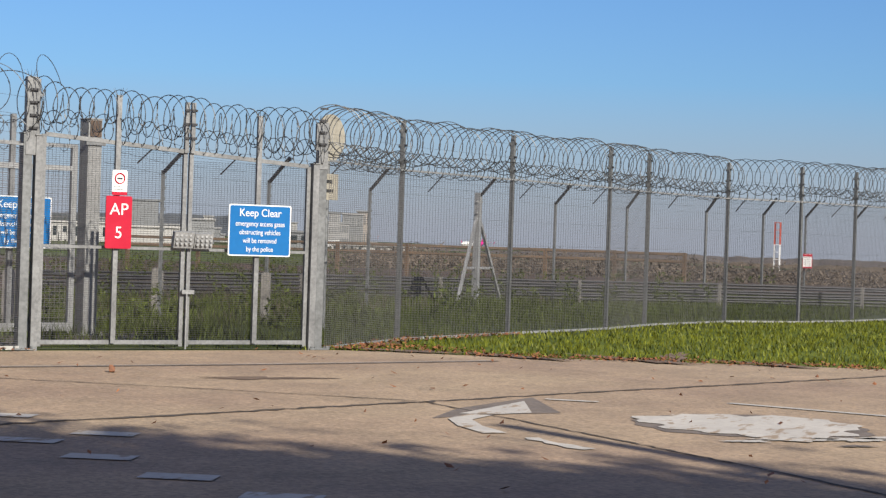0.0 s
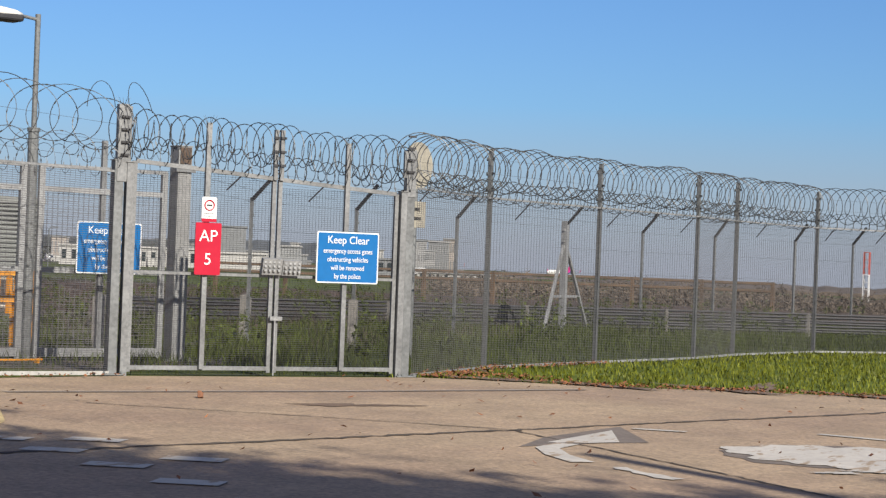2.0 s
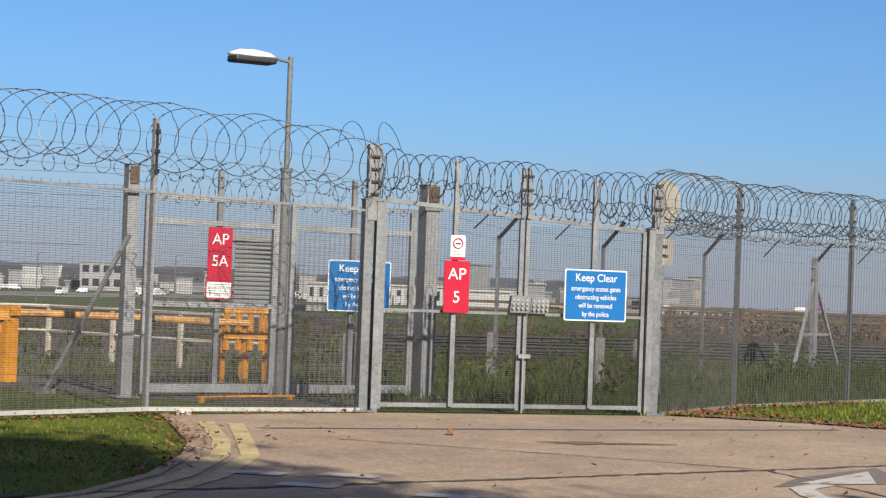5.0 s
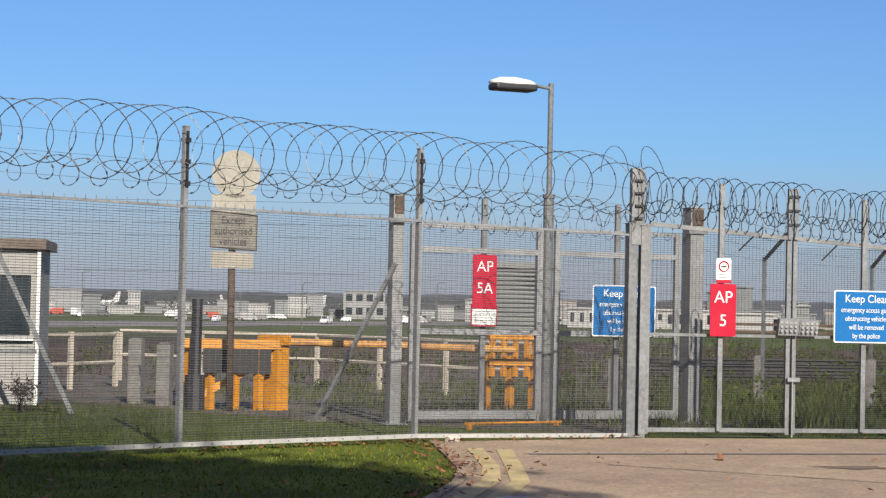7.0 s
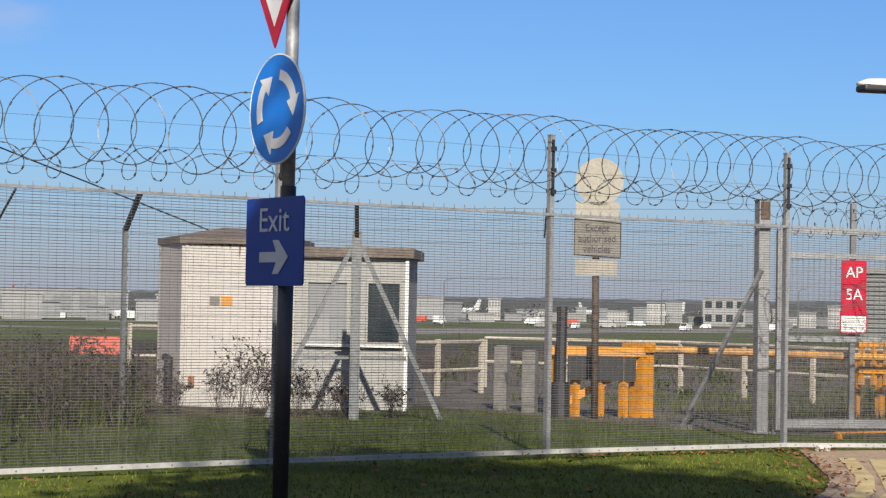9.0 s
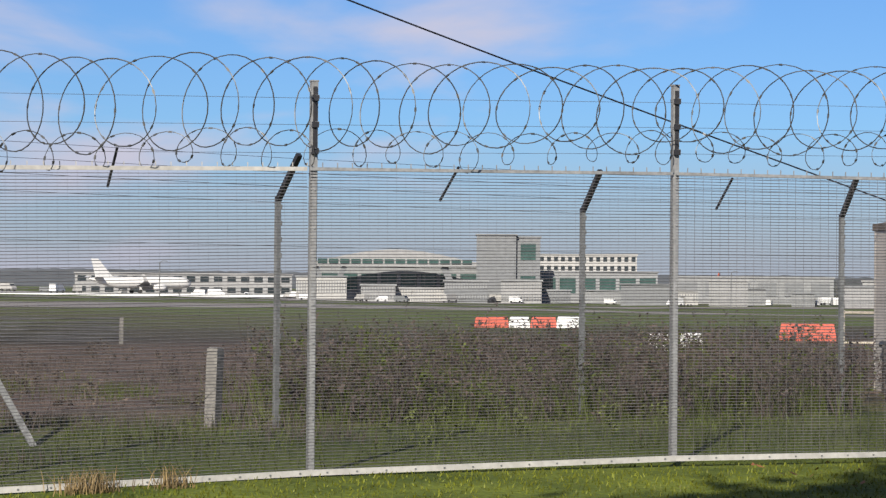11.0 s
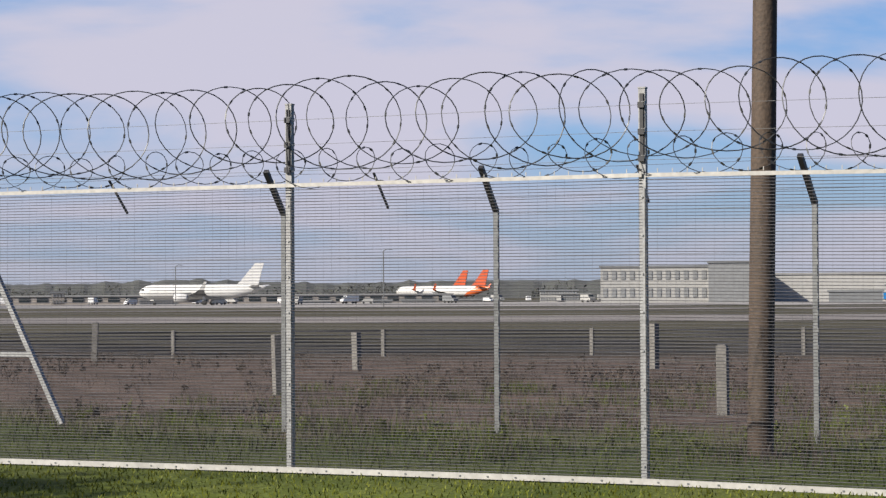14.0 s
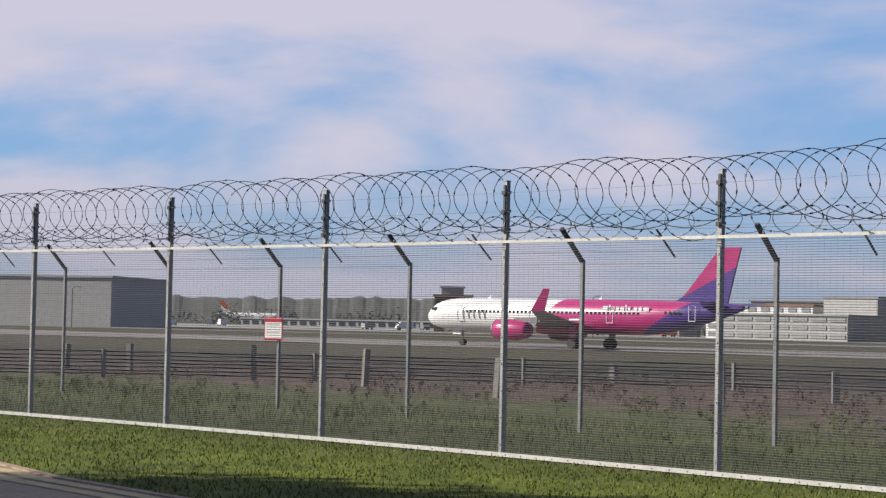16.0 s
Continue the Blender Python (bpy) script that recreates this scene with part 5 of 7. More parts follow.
solid("low_rail", Geo().tube([(-0.5, 0.14, 0.07), (1.0, -0.28, 0.07)], 0.016, 8).box((-0.42, 0.12, 0.02), (0.05, 0.05, 0.1)).box((0.92, -0.26, 0.02), (0.05, 0.05, 0.1)), M_ORANGE, "low yellow pipe rail on the ground", "rail", at=pose(low.x, low.y, 0))


def post_rail(pts, label, hgt=0.98, levels=(0.93, 0.45)):
    f = thing("post_and_rail", label, "railing", (*pts[0], 0))
    o = Vector((*pts[0], 0))
    for x, y in pts:
        part("post", Geo().box((x - o.x, y - o.y, hgt / 2), (0.07, 0.07, hgt)), M_CREAM, f)
    for z in levels:
        part("rail", Geo().tube([(x - o.x, y - o.y, z) for x, y in pts], 0.03, 6), M_CREAM, f)


def on(az, d):
    p = polar(az, d)
    return (p.x, p.y)


post_rail([on(40.6, 33), on(41.35, 33.5), on(42.6, 35)], "flaking cream pipe railing beside the hut")
post_rail([on(42.7, 38), on(45, 37.5), on(48.3, 37), on(50.1, 35.5), on(52.0, 34), on(54.5, 33)], "flaking cream pipe railing behind the swing barrier", 0.92, (0.95, 0.5))
post_rail([on(32.55, 44), on(33.9, 44), on(35.6, 44)], "cream pipe railing beyond the hut", 1.05, (1.0, 0.35))
for az, d, hgt in ((43.2, 29.5, 0.95), (44.0, 29.0, 0.9)):
    x, y = on(az, d)
    solid("concrete_block", Geo().box((0, 0, hgt / 2), (0.2, 0.2, hgt)).box((0, 0, hgt + 0.01), (0.15, 0.15, 0.02)), M_CPOST, "square weathered concrete bollard by the track", "bollard", at=pose(x, y, 0, 0, 0, 30), bevel=0.02)
for az, d in ((56.8, 30.0), (64.0, 33.0), (60.9, 34)):
    x, y = on(az, d)
    solid("concrete_post", Geo().box((0, 0, 0.35), (0.17, 0.15, 0.9)).box((0, 0, 0.81), (0.13, 0.11, 0.02)), M_CPOST, "short weathered concrete marker post in rough grass", "post", group="concrete posts", at=pose(x, y, 0, 0, 0, 20), bevel=0.01)

# bracing struts near the inner gate and hut
for p, qd, lab in ((polar(48.3, 26.0), polar(50.5, 25.2), 1),):
    s = thing("fence_strut", "sloping galvanised bracing strut standing in the grass", "strut", (p.x, p.y, 0))
    d = qd - p
    part("bar", Geo().beam((0, 0, 0.0), (d.x, d.y, 2.05), 0.045, 0.05), M_GALV, s)
    part("foot", Geo().box((0, 0, 0.03), (0.2, 0.2, 0.06)), M_CPOST, s)

# overhead cable from high on the left down to the hut roof
c0, c1 = Vector((-4.2, 18.35, 7.5)), Vector((hp.x + 0.8, hp.y + 0.6, 2.62))
solid("cable", Geo().tube([c0.lerp(c1, k / 12) - Vector((0, 0, 0.12 * math.sin(math.pi * k / 12))) for k in range(13)], 0.011, 5), M_BLACK, "black overhead cable sloping down to the hut roof", "cable")
# stone slab on the verge and a scrap of leaves
g = Geo().add([(-.5, -.12, 0), (.55, -.2, 0), (.7, .1, 0), (.1, .2, 0), (-.45, .16, 0), (-.42, -.1, .075), (.5, -.17, .05), (.6, .08, .035), (.1, .16, .06), (-.35, .13, .085)],
              [(4, 3, 2, 1, 0), (5, 6, 7, 8, 9), (0, 1, 6, 5), (1, 2, 7, 6), (2, 3, 8, 7), (3, 4, 9, 8), (4, 0, 5, 9)])
solid("stone_slab", g, M_STONE, "pale broken stone slab lying in the grass", "stone", at=pose(1.62, 11.88, -0.03), bevel=0.015)
solid("stone", Geo().tube([(-.09, 0, .03), (-.05, 0, .045), (.04, .01, .05), (.09, 0, .03)], 0.045, 8), M_STONE, "small pale stone at the gate post foot", "stone", at=pose(17.75, 13.75, 0))
solid("brick", Geo().box((0, 0, 0.03), (0.09, 0.06, 0.055)).box((0.03, 0.01, 0.066), (0.035, 0.045, 0.03)), M_RUST, "broken red brick lying on the concrete", "brick", at=pose(17.87, 10.4, 0.012, 0, 12, 30), bevel=0.008)

# ---- aircraft ----


def fuselage(length, r, zc, m, tail_up=1.3):
    """A body of turning along x with a drooped nose and an upswept tail."""
    n, rings = 20, []
    st = [(0.0, .09), (0.01, .16), (0.05, .36), (0.1, .55), (0.16, .74), (0.22, .9), (0.28, 1), (0.45, 1), (0.65, 1), (0.86, 1), (0.905, .97), (0.94, .88), (0.965, .73), (0.983, .53), (0.994, .3), (1.0, .08)]
    for u, k in st:
        up = tail_up * (1 - min(u, 0.28) / 0.28) ** 1.5 - 0.32 * max(0.0, (u - 0.9) / 0.1) ** 2
        rings.append([(u * length, r * k * math.cos(2 * math.pi * j / n), zc + up + r * 1.03 * k * math.sin(2 * math.pi * j / n)) for j in range(n)])
    g = Geo()
    g.add([p for q in rings for p in q], [(i * n + j, i * n + (j + 1) % n, (i + 1) * n + (j + 1) % n, (i + 1) * n + j) for i in range(len(rings) - 1) for j in range(n)]
          + [tuple(range(n)), tuple(range((len(rings) - 1) * n, len(rings) * n))])
    return g.mesh("fuselage", m, True)


def livery(name, front, mid, rear, x_mid, x_rear):
    """Three paints that meet along slanting lines down the body."""
    m = bpy.data.materials.new(name)
    m.use_nodes = True
    nt, ln = m.node_tree.nodes, m.node_tree.links
    p = nt["Principled BSDF"]
    p.inputs["Roughness"].default_value = 0.3
    tc = nt.new("ShaderNodeTexCoord")
    s = nt.new("ShaderNodeSeparateXYZ")
    ln.new(tc.outputs["Object"], s.inputs[0])

    def step(x_at, lean):
        a = nt.new("ShaderNodeMath")
        a.operation, a.inputs[1].default_value = "MULTIPLY", lean
        ln.new(s.outputs[2], a.inputs[0])
        b = nt.new("ShaderNodeMath")
        b.operation = "ADD"
        ln.new(s.outputs[0], b.inputs[0])
        ln.new(a.outputs[0], b.inputs[1])
        c = nt.new("ShaderNodeMath")
        c.operation, c.inputs[1].default_value = "GREATER_THAN", x_at
        ln.new(b.outputs[0], c.inputs[0])
        return c.outputs[0]

    def blend(a, b, f):
        n = nt.new("ShaderNodeMix")
        n.data_type = "RGBA"
        for k, v in (("A", a), ("B", b)):
            if isinstance(v, tuple):
                n.inputs[k].default_value = (*v, 1)
            else:
                ln.new(v, n.inputs[k])
        ln.new(f, n.inputs["Factor"])
        return n.outputs["Result"]
    nz = nt.new("ShaderNodeTexNoise")
    nz.inputs["Scale"].default_value = 0.8
    ln.new(tc.outputs["Object"], nz.inputs["Vector"])
    r = nt.new("ShaderNodeMapRange")
    r.inputs["To Min"].default_value, r.inputs["To Max"].default_value = 0.24, 0.38
    ln.new(nz.outputs[0], r.inputs["Value"])
    ln.new(r.outputs[0], p.inputs["Roughness"])
    c = blend(blend(rear, mid, step(x_rear, 1.7)), front, step(x_mid, 1.0))
    ln.new(c, p.inputs["Base Color"])
    return m


def airliner(label, at, turn, length, body, fin_low, fin_high, engine, winglet, detail=True, category="airliner"):
    a = thing("airliner", label, category, at, turn)
    r, zc = 1.98, 3.75
    k = length / 44.5
    body_ob = part("fuselage", fuselage(length, r, zc, body), None, a)
    # fin: swept blade, lower and upper paint
    def blade(pts, t, m, name, parent):
        g = Geo()
        g.add([(x, -t, z) for x, z in pts] + [(x, t, z) for x, z in pts], [tuple(range(len(pts))), tuple(range(2 * len(pts) - 1, len(pts) - 1, -1))] + [(i, (i + 1) % len(pts), len(pts) + (i + 1) % len(pts), len(pts) + i) for i in range(len(pts))])
        return part(name, g, m, parent)
    blade([(2.4, 5.0), (9.9, 5.3), (8.3, 6.0), (1.27, 9.5)], 0.16, fin_low, "fin", a)
    blade([(1.27, 9.5), (8.3, 6.0), (7.5, 6.7), (3.2, 11.75), (0.65, 11.75)], 0.15, fin_high, "fin_tip", a)
    for sy in (-1, 1):
        g = Geo()
        root, mid, tip = (27.6 * k, 19.6 * k), (23.4 * k, 18.9 * k), (17.3 * k, 15.6 * k)
        pts = []
        for (le, te), y, z, t in ((root, 1.4, 2.6, .55), (mid, 6.2, 3.1, .32), (tip, 16.6, 4.2, .12)):
            pts += [(le, sy * y, z), ((le * .7 + te * .3), sy * y, z + t * .6), (te, sy * y, z), ((le * .7 + te * .3), sy * y, z - t * .5)]
        g.add(pts, [(i * 4 + j, i * 4 + (j + 1) % 4, (i + 1) * 4 + (j + 1) % 4, (i + 1) * 4 + j) for i in range(2) for j in range(4)] + [(0, 1, 2, 3), (8, 9, 10, 11)])
        w = part("wing", g, M_WING, a)
        g = Geo()
        pts = [(17.3 * k, 16.6, 4.2), (15.5 * k, 16.6, 4.2), (14.3 * k, 17.5, 6.6), (15.1 * k, 17.5, 6.6)]
        g.add([(x, sy * y - 0.05, z) for x, y, z in pts] + [(x, sy * y + 0.05, z) for x, y, z in pts], [(0, 1, 2, 3), (7, 6, 5, 4), (0, 4, 5, 1), (1, 5, 6, 2), (2, 6, 7, 3), (3, 7, 4, 0)])
        part("winglet", g, winglet, w)
        g = Geo()
        pts = []
        for le, te, y, z in ((5.2, 1.6, 0.5, 5.0), (2.3, 0.5, 6.2, 5.6)):
            pts += [(le, sy * y, z), ((le + te) / 2, sy * y, z + .12), (te, sy * y, z), ((le + te) / 2, sy * y, z - .12)]
        g.add(pts, [(j, (j + 1) % 4, 4 + (j + 1) % 4, 4 + j) for j in range(4)] + [(0, 1, 2, 3), (4, 5, 6, 7)])
        part("tailplane", g, fin_low, a)
        e = Geo()
        prof = [(29.9, 1.0), (29.7, 1.16), (28.6, 1.27), (27.0, 1.22), (25.6, .98), (25.2, .85)]
        n = 16
        e.add([(x * k, sy * 5.75 + rr * math.cos(2 * math.pi * j / n), 2.05 + rr * math.sin(2 * math.pi * j / n)) for x, rr in prof for j in range(n)],
              [(i * n + j, i * n + (j + 1) % n, (i + 1) * n + (j + 1) % n, (i + 1) * n + j) for i in range(len(prof) - 1) for j in range(n)] + [tuple(range(80, 96))])
        en = part("engine", e, engine, a, smooth=True)
        part("intake", Geo().tube([(29.4 * k, sy * 5.75, 2.05), (29.45 * k, sy * 5.75, 2.05)], 1.02, 16), M_BLACK, en)
        part("intake_lip", Geo().tube([(29.88 * k, sy * 5.75 + 1.05 * math.cos(j * .3927), 2.05 + 1.05 * math.sin(j * .3927)) for j in range(16)], 0.08, 5, closed=True), M_GALV, en)
        part("pylon", Geo().beam((27.3 * k, sy * 5.75, 3.1), (24.0 * k, sy * 5.75, 3.2), 0.3, 0.7), M_WING, en)
        gear = part("main_gear", Geo().tube([(20.2 * k, sy * 3.8, 3.0), (20.2 * k, sy * 3.8, 0.6)], 0.14, 8), M_GALV_D, a)
        for dy in (-0.46, 0.46):
            part("wheel", Geo().tube([(20.2 * k, sy * 3.8 + dy - 0.2, 0.6), (20.2 * k, sy * 3.8 + dy + 0.2, 0.6)], 0.6, 16), M_TYRE, gear)
        part("gear_door", Geo().box((20.2 * k, sy * 4.2, 1.9), (0.9, 0.06, 1.3)), engine, gear)
    ng = part("nose_gear", Geo().tube([(39.2 * k, 0, 2.2), (39.2 * k, 0, 0.4)], 0.1, 8), M_GALV_D, a)
    for dy in (-0.25, 0.25):
        part("wheel", Geo().tube([(39.2 * k, dy - 0.1, 0.38), (39.2 * k, dy + 0.1, 0.38)], 0.38, 14), M_TYRE, ng)
    part("gear_door", Geo().box((39.9 * k, 0.35, 1.6), (1.2, 0.05, 0.6)), body, ng)
    # cockpit glass
    for u, j, zz in ((0.955, 1.42, 0.75), (0.966, 1.15, 0.72), (0.974, 0.7, 0.68)):
        for sy in (-1, 1):
            part("cockpit_window", Geo().box((u * length, sy * j, zc + zz - 0.1), (0.55, 0.22, 0.42), Matrix.Rotation(sy * -0.5, 3, "Z")), M_GLASSD, body_ob)
    if detail:
        ps = Geo().box((0, 0, 0), (0.26, 0.05, 0.36)).mesh("cabin_window", M_GLASSD)
        for i in range(52):
            x = 7.6 + i * 0.58
            sec = 1.0 if x > length * .28 else 0.86
            for sy in (-1, 1):
                part("cabin_window", ps, None, body_ob, at=pose(x, sy * (r * sec - 0.03), zc + 0.42 + (0.14 if x < 11 else 0)))
        dm = Geo()
        for x in (6.0, 16.6, 27.5, 38.2):
            for sy in (-1, 1):
                y = sy * (r * (0.74 if x < 7 else 1.0) + 0.005)
                z0 = zc + (0.55 if x < 7 else 0.2)
                for dx, dz, sx, sz in ((-.42, 0, .05, 1.75), (.42, 0, .05, 1.75), (0, .88, .84, .05), (0, -.88, .84, .05)):
                    dm.box((x + dx, y, z0 + dz), (sx, 0.04, sz))
        part("door_outline", dm, M_WHITE, body_ob)
        # company name across the side, as a row of plain white blocks
        nm = Geo()
        x = 17.6
        for w, h in ((.7, .55), (.2, .75), (.45, .5), (.45, .5), (.55, .5), (.2, .75), (.35, .5), (.2, .2), (.45, .5), (.5, .5), (.75, .5)):
            for sy in (-1,):
                nm.box((x - w / 2, 1.86, zc + 0.95 + h / 2 - 0.25), (w, 0.05, h), None)
            x -= w + 0.14
        part("side_name", nm, M_SIGNWHITE, body_ob)
        part("wing_mark", Geo().box((21.5, 1.93, zc - 0.35), (1.4, 0.1, 0.25)), M_SIGNWHITE, body_ob)
        part("tail_cone_end", Geo().tube([(0.0, 0, zc + 1.3), (-0.35, 0, zc + 1.33)], 0.2, 10), M_GALV_D, body_ob)
        for i in (0, 1):
            part("antenna", Geo().add([(19 + i * 16, -.03, zc + 2), (19.5 + i * 16, -.03, zc + 2), (19.0 + i * 16, 0, zc + 2.5), (19 + i * 16, .03, zc + 2), (19.5 + i * 16, .03, zc + 2)], [(0, 1, 2), (3, 2, 4), (0, 2, 3), (1, 4, 2)]), M_WHITE, body_ob)
        # outlined lettering on the white front, too stylised to read
        ol = Geo()
        for i, x in enumerate((38.0, 37.2, 36.4, 35.6, 34.8)):
            ol.beam((x, 1.99, zc + 1.0), (x - 0.35, 2.0, zc - 0.5), 0.03, 0.07)
            ol.beam((x - 0.45, 1.99, zc + 0.9), (x - 0.35, 2.0, zc - 0.4), 0.03, 0.07)
        part("outline_lettering", ol, M_BACKD, body_ob)
    return a


LIV = livery("white, magenta and purple paint", (0.512, 0.504, 0.497), (0.29, 0.0105, 0.105), (0.0402, 0.0183, 0.132), 29.6, 16.0)
PL_AT = Vector((-146.6, 165.0, 0))
PL_AT.z = ground_z(PL_AT.x - 20, PL_AT.y - 7) + 0.06
airliner("white, magenta and purple twin-engined airliner rolling along the runway", PL_AT, 192.5, 44.5, LIV, M_PURPLE, M_PINK, M_PINK, M_PINK)
WHT = livery("white and orange paint", (0.482, 0.475, 0.46), (0.482, 0.475, 0.46), (0.585, 0.117, 0.0292), 24.0, 15.0)
ALLW = livery("plain white paint", (0.482, 0.475, 0.46), (0.482, 0.475, 0.46), (0.482, 0.475, 0.46), 24.0, 15.0)
PNK = livery("white and magenta paint", (0.482, 0.475, 0.46), (0.409, 0.0146, 0.169), (0.0476, 0.0219, 0.161), 25.0, 14.0)


def parked(az, d, turn, liv, low, high, label, length=37.5):
    p = polar(az, d)
    airliner(label, (p.x, p.y, ground_z(p.x, p.y) + 0.09), turn, length, liv, low, high, M_PLANE, low, detail=False)


for az, d, turn in ((22.0, 860, 232), (24.3, 860, 230), (29.2, 880, 225), (-20.9, 740, 165), (-21.5, 760, 162), (66.4, 1500, 215)):
    parked(az, d, turn, WHT, M_TAILORANGE, M_TAILORANGE, "parked white airliner with an orange tail on the apron")
for az, d, turn in ((42.6, 1350, 185), (45.4, 1500, 15), (48.5, 1250, 190), (-27.4, 560, 192), (-56.85, 1080, 40), (-54.45, 1180, 35), (11.0, 680, 10)):
    parked(az, d, turn, ALLW, M_PLANE, M_TAILORANGE if az < -50 else M_PLANE, "parked white airliner on the far apron")
parked(70.3, 1700, 165, PNK, M_PINK, M_PINK, "parked white and magenta airliner beyond the grass")

# ---- far buildings ----


def face_on(az):
    return -az


def building(name, label, az0, az1, z_top, d, deep, m, rows=0, cols=0, glass=M_GLASSD, sill=0.35, roof=None, frac=0.62, category="building", turn=0.0):
    """A block that spans the bearings az0 to az1 at the distance d, with rows and columns of windows set in."""
    mid = (az0 + az1) / 2
    p = polar(mid, d)
    z0 = ground_z(p.x, p.y)
    w = 2 * d * math.tan(radians(abs(az1 - az0)) / 2)
    b = thing(name, label, category, (p.x, p.y, z0), face_on(mid) + turn)
    h = 1.5 + d * math.tan(radians(z_top)) - z0
    part("wall", Geo().box((0, deep / 2, h / 2), (w, deep, h)), m, b)
    part("roof", Geo().box((0, deep / 2, h + 0.25), (w + 0.8, deep + 0.8, 0.5)), roof or m, b)
    if rows:
        me = Geo().box((0, -0.05, 0), (w / cols * frac, 0.3, h / rows * 0.5)).mesh("window", glass)
        for i in range(rows):
            for j in range(cols):
                part("window", me, None, b, at=pose(-w / 2 + (j + 0.5) * w / cols, 0, h * (i + 0.5 + sill * 0.2) / rows))
    return b


building("control_tower_base", "dark low fire station block with red roller doors", -9.6, -4.4, 0.15, 520, 24, M_BLDGD, category="building")
fs = bpy.data.objects["control_tower_base"]
fs.name = "fire_station"
for k in range(14):
    part("roller_door", Geo().box((-22 + k * 3.35, -0.15, 1.7), (2.9, 0.4, 3.0)), M_DOORRED, fs)
    part("door_band", Geo().box((-22 + k * 3.35, -0.38, 1.9), (2.9, 0.06, 0.16)), M_BLDGW, fs)
tp = polar(-6.8, 600)
ct = thing("control_tower", "white concrete control tower with a flared glazed cab", "control tower", (tp.x, tp.y, ground_z(tp.x, tp.y)), 7)
ct.scale = (1.0, 1.0, 1.06)


def ringed(prof, n=12):
    g = Geo()
    g.add([(r * math.cos(2 * math.pi * j / n), r * math.sin(2 * math.pi * j / n), z) for r, z in prof for j in range(n)],
          [(i * n + j, i * n + (j + 1) % n, (i + 1) * n + (j + 1) % n, (i + 1) * n + j) for i in range(len(prof) - 1) for j in range(n)] + [tuple(range(n)), tuple(range((len(prof) - 1) * n, len(prof) * n))])
    return g


part("shaft", ringed([(3.6, 0), (3.5, 19.0), (3.9, 20.5)], 8), M_BLDGW, ct)
part("deck", ringed([(4.2, 20.2), (7.0, 21.2), (7.0, 22.6), (6.2, 22.8)]), M_BLDGW, ct)
part("deck", ringed([(6.2, 23.6), (7.9, 24.0), (8.0, 25.6), (6.0, 26.0)]), M_BLDGW, ct)
part("dark_band", ringed([(6.4, 22.6), (6.5, 23.8)]), M_GLASSD, ct)
part("cab_glass", ringed([(4.9, 25.9), (5.8, 28.6)]), M_GREENGLASS, ct)
part("cab_roof", ringed([(6.2, 28.5), (6.2, 29.3), (3.0, 29.9)]), M_BLDGW, ct)
part("mast", Geo().tube([(0, 0, 29.8), (0, 0, 31.2)], 0.12, 6), M_GALV, ct)
building("blast_wall", "long cream concrete blast wall", -4.35, 1.35, -0.03, 500, 2, M_CREAM, category="wall")
building("hangar", "pale hangar office block with rows of windows", -17.7, -14.6, 0.74, 560, 30, M_BLDGW, 2, 12, glass=M_BLDGM, roof=M_BLDGD, frac=0.5)
building("stair_tower", "blue-grey square stair tower", -14.6, -13.3, 0.86, 555, 14, M_BLDGM)
building("cargo_shed", "long white cargo shed with a low roof", -13.3, -9.4, 0.50, 570, 25, M_BLDGW, roof=M_BLDG)
building("dark_shed", "low dark grey shed", -11.2, -9.7, 0.0, 520, 12, M_BLDGD)
building("barrier_row", "row of red and white plastic barriers along the apron", 1.5, 16.5, -0.38, 470, 1.0, M_SIGNWHITE, 1, 44, glass=M_ORANGERED, frac=0.5, category="barrier")
building("pier", "grey glazed terminal pier beyond the apron", 10.6, 16.8, 0.26, 720, 30, M_BLDG, 2, 16)
building("pier", "long grey shed roofed pier behind parked aircraft", -37.0, -22.0, -0.02, 640, 20, M_BLDGC, 1, 30, roof=M_BLDG)
building("terminal_block", "long low concrete terminal block with ribbon windows", -42.6, -38.6, 0.40, 505, 30, M_BLDGW, 3, 7, glass=M_BLDG, frac=0.8, turn=-24.0)
building("terminal_block", "stepped upper terminal storey with a brown roof", -42.9, -39.6, 0.66, 530, 24, M_WHITE, 4, 8, glass=M_BLDGM, roof=M_BRICK, frac=0.6, turn=-24.0)
building("terminal_block", "grey roofed plant storey on the terminal", -41.6, -38.9, 0.78, 545, 24, M_BLDGC, roof=M_BLDGD, turn=-24.0)
building("terminal_block", "pale concrete terminal block with a blank gable", -39.5, -37.85, 0.92, 520, 30, M_BLDGW, 0, 0, roof=M_BLDGM, turn=-24.0)
building("dark_tower", "dark cube-shaped plant building", -37.7, -36.2, 0.98, 500, 20, M_BLDGD, turn=-24.0)
building("brick_office", "brown brick office with a stepped white top", -50.6, -49.5, 0.75, 560, 14, M_BRICK, 2, 6)
building("roof_house", "white roof cabin with a mast above the brick office", -50.4, -49.75, 1.0, 562, 8, M_BLDGW)
building("maintenance_hangar", "wide grey-green maintenance hangar", -66.0, -59.7, 1.05, 480, 40, M_BLDGW, turn=-24.0)
building("low_terminal", "long low grey terminal roof", -57.0, -44.0, -0.02, 700, 20, M_BLDG, 1, 40, turn=-24.0)
# arched bridge pier
br = thing("pier_bridge", "arched grey passenger bridge on a glazed pier", "bridge", (*polar(19.8, 620).xy, ground_z(*polar(19.8, 620).xy)), -19.8)
g = Geo()
n = 24
bw = 52.0
top = [(-bw / 2 + bw * k / n, 12.4 + 4.0 * math.sin(math.pi * k / n) ** 1.2) for k in range(n + 1)]
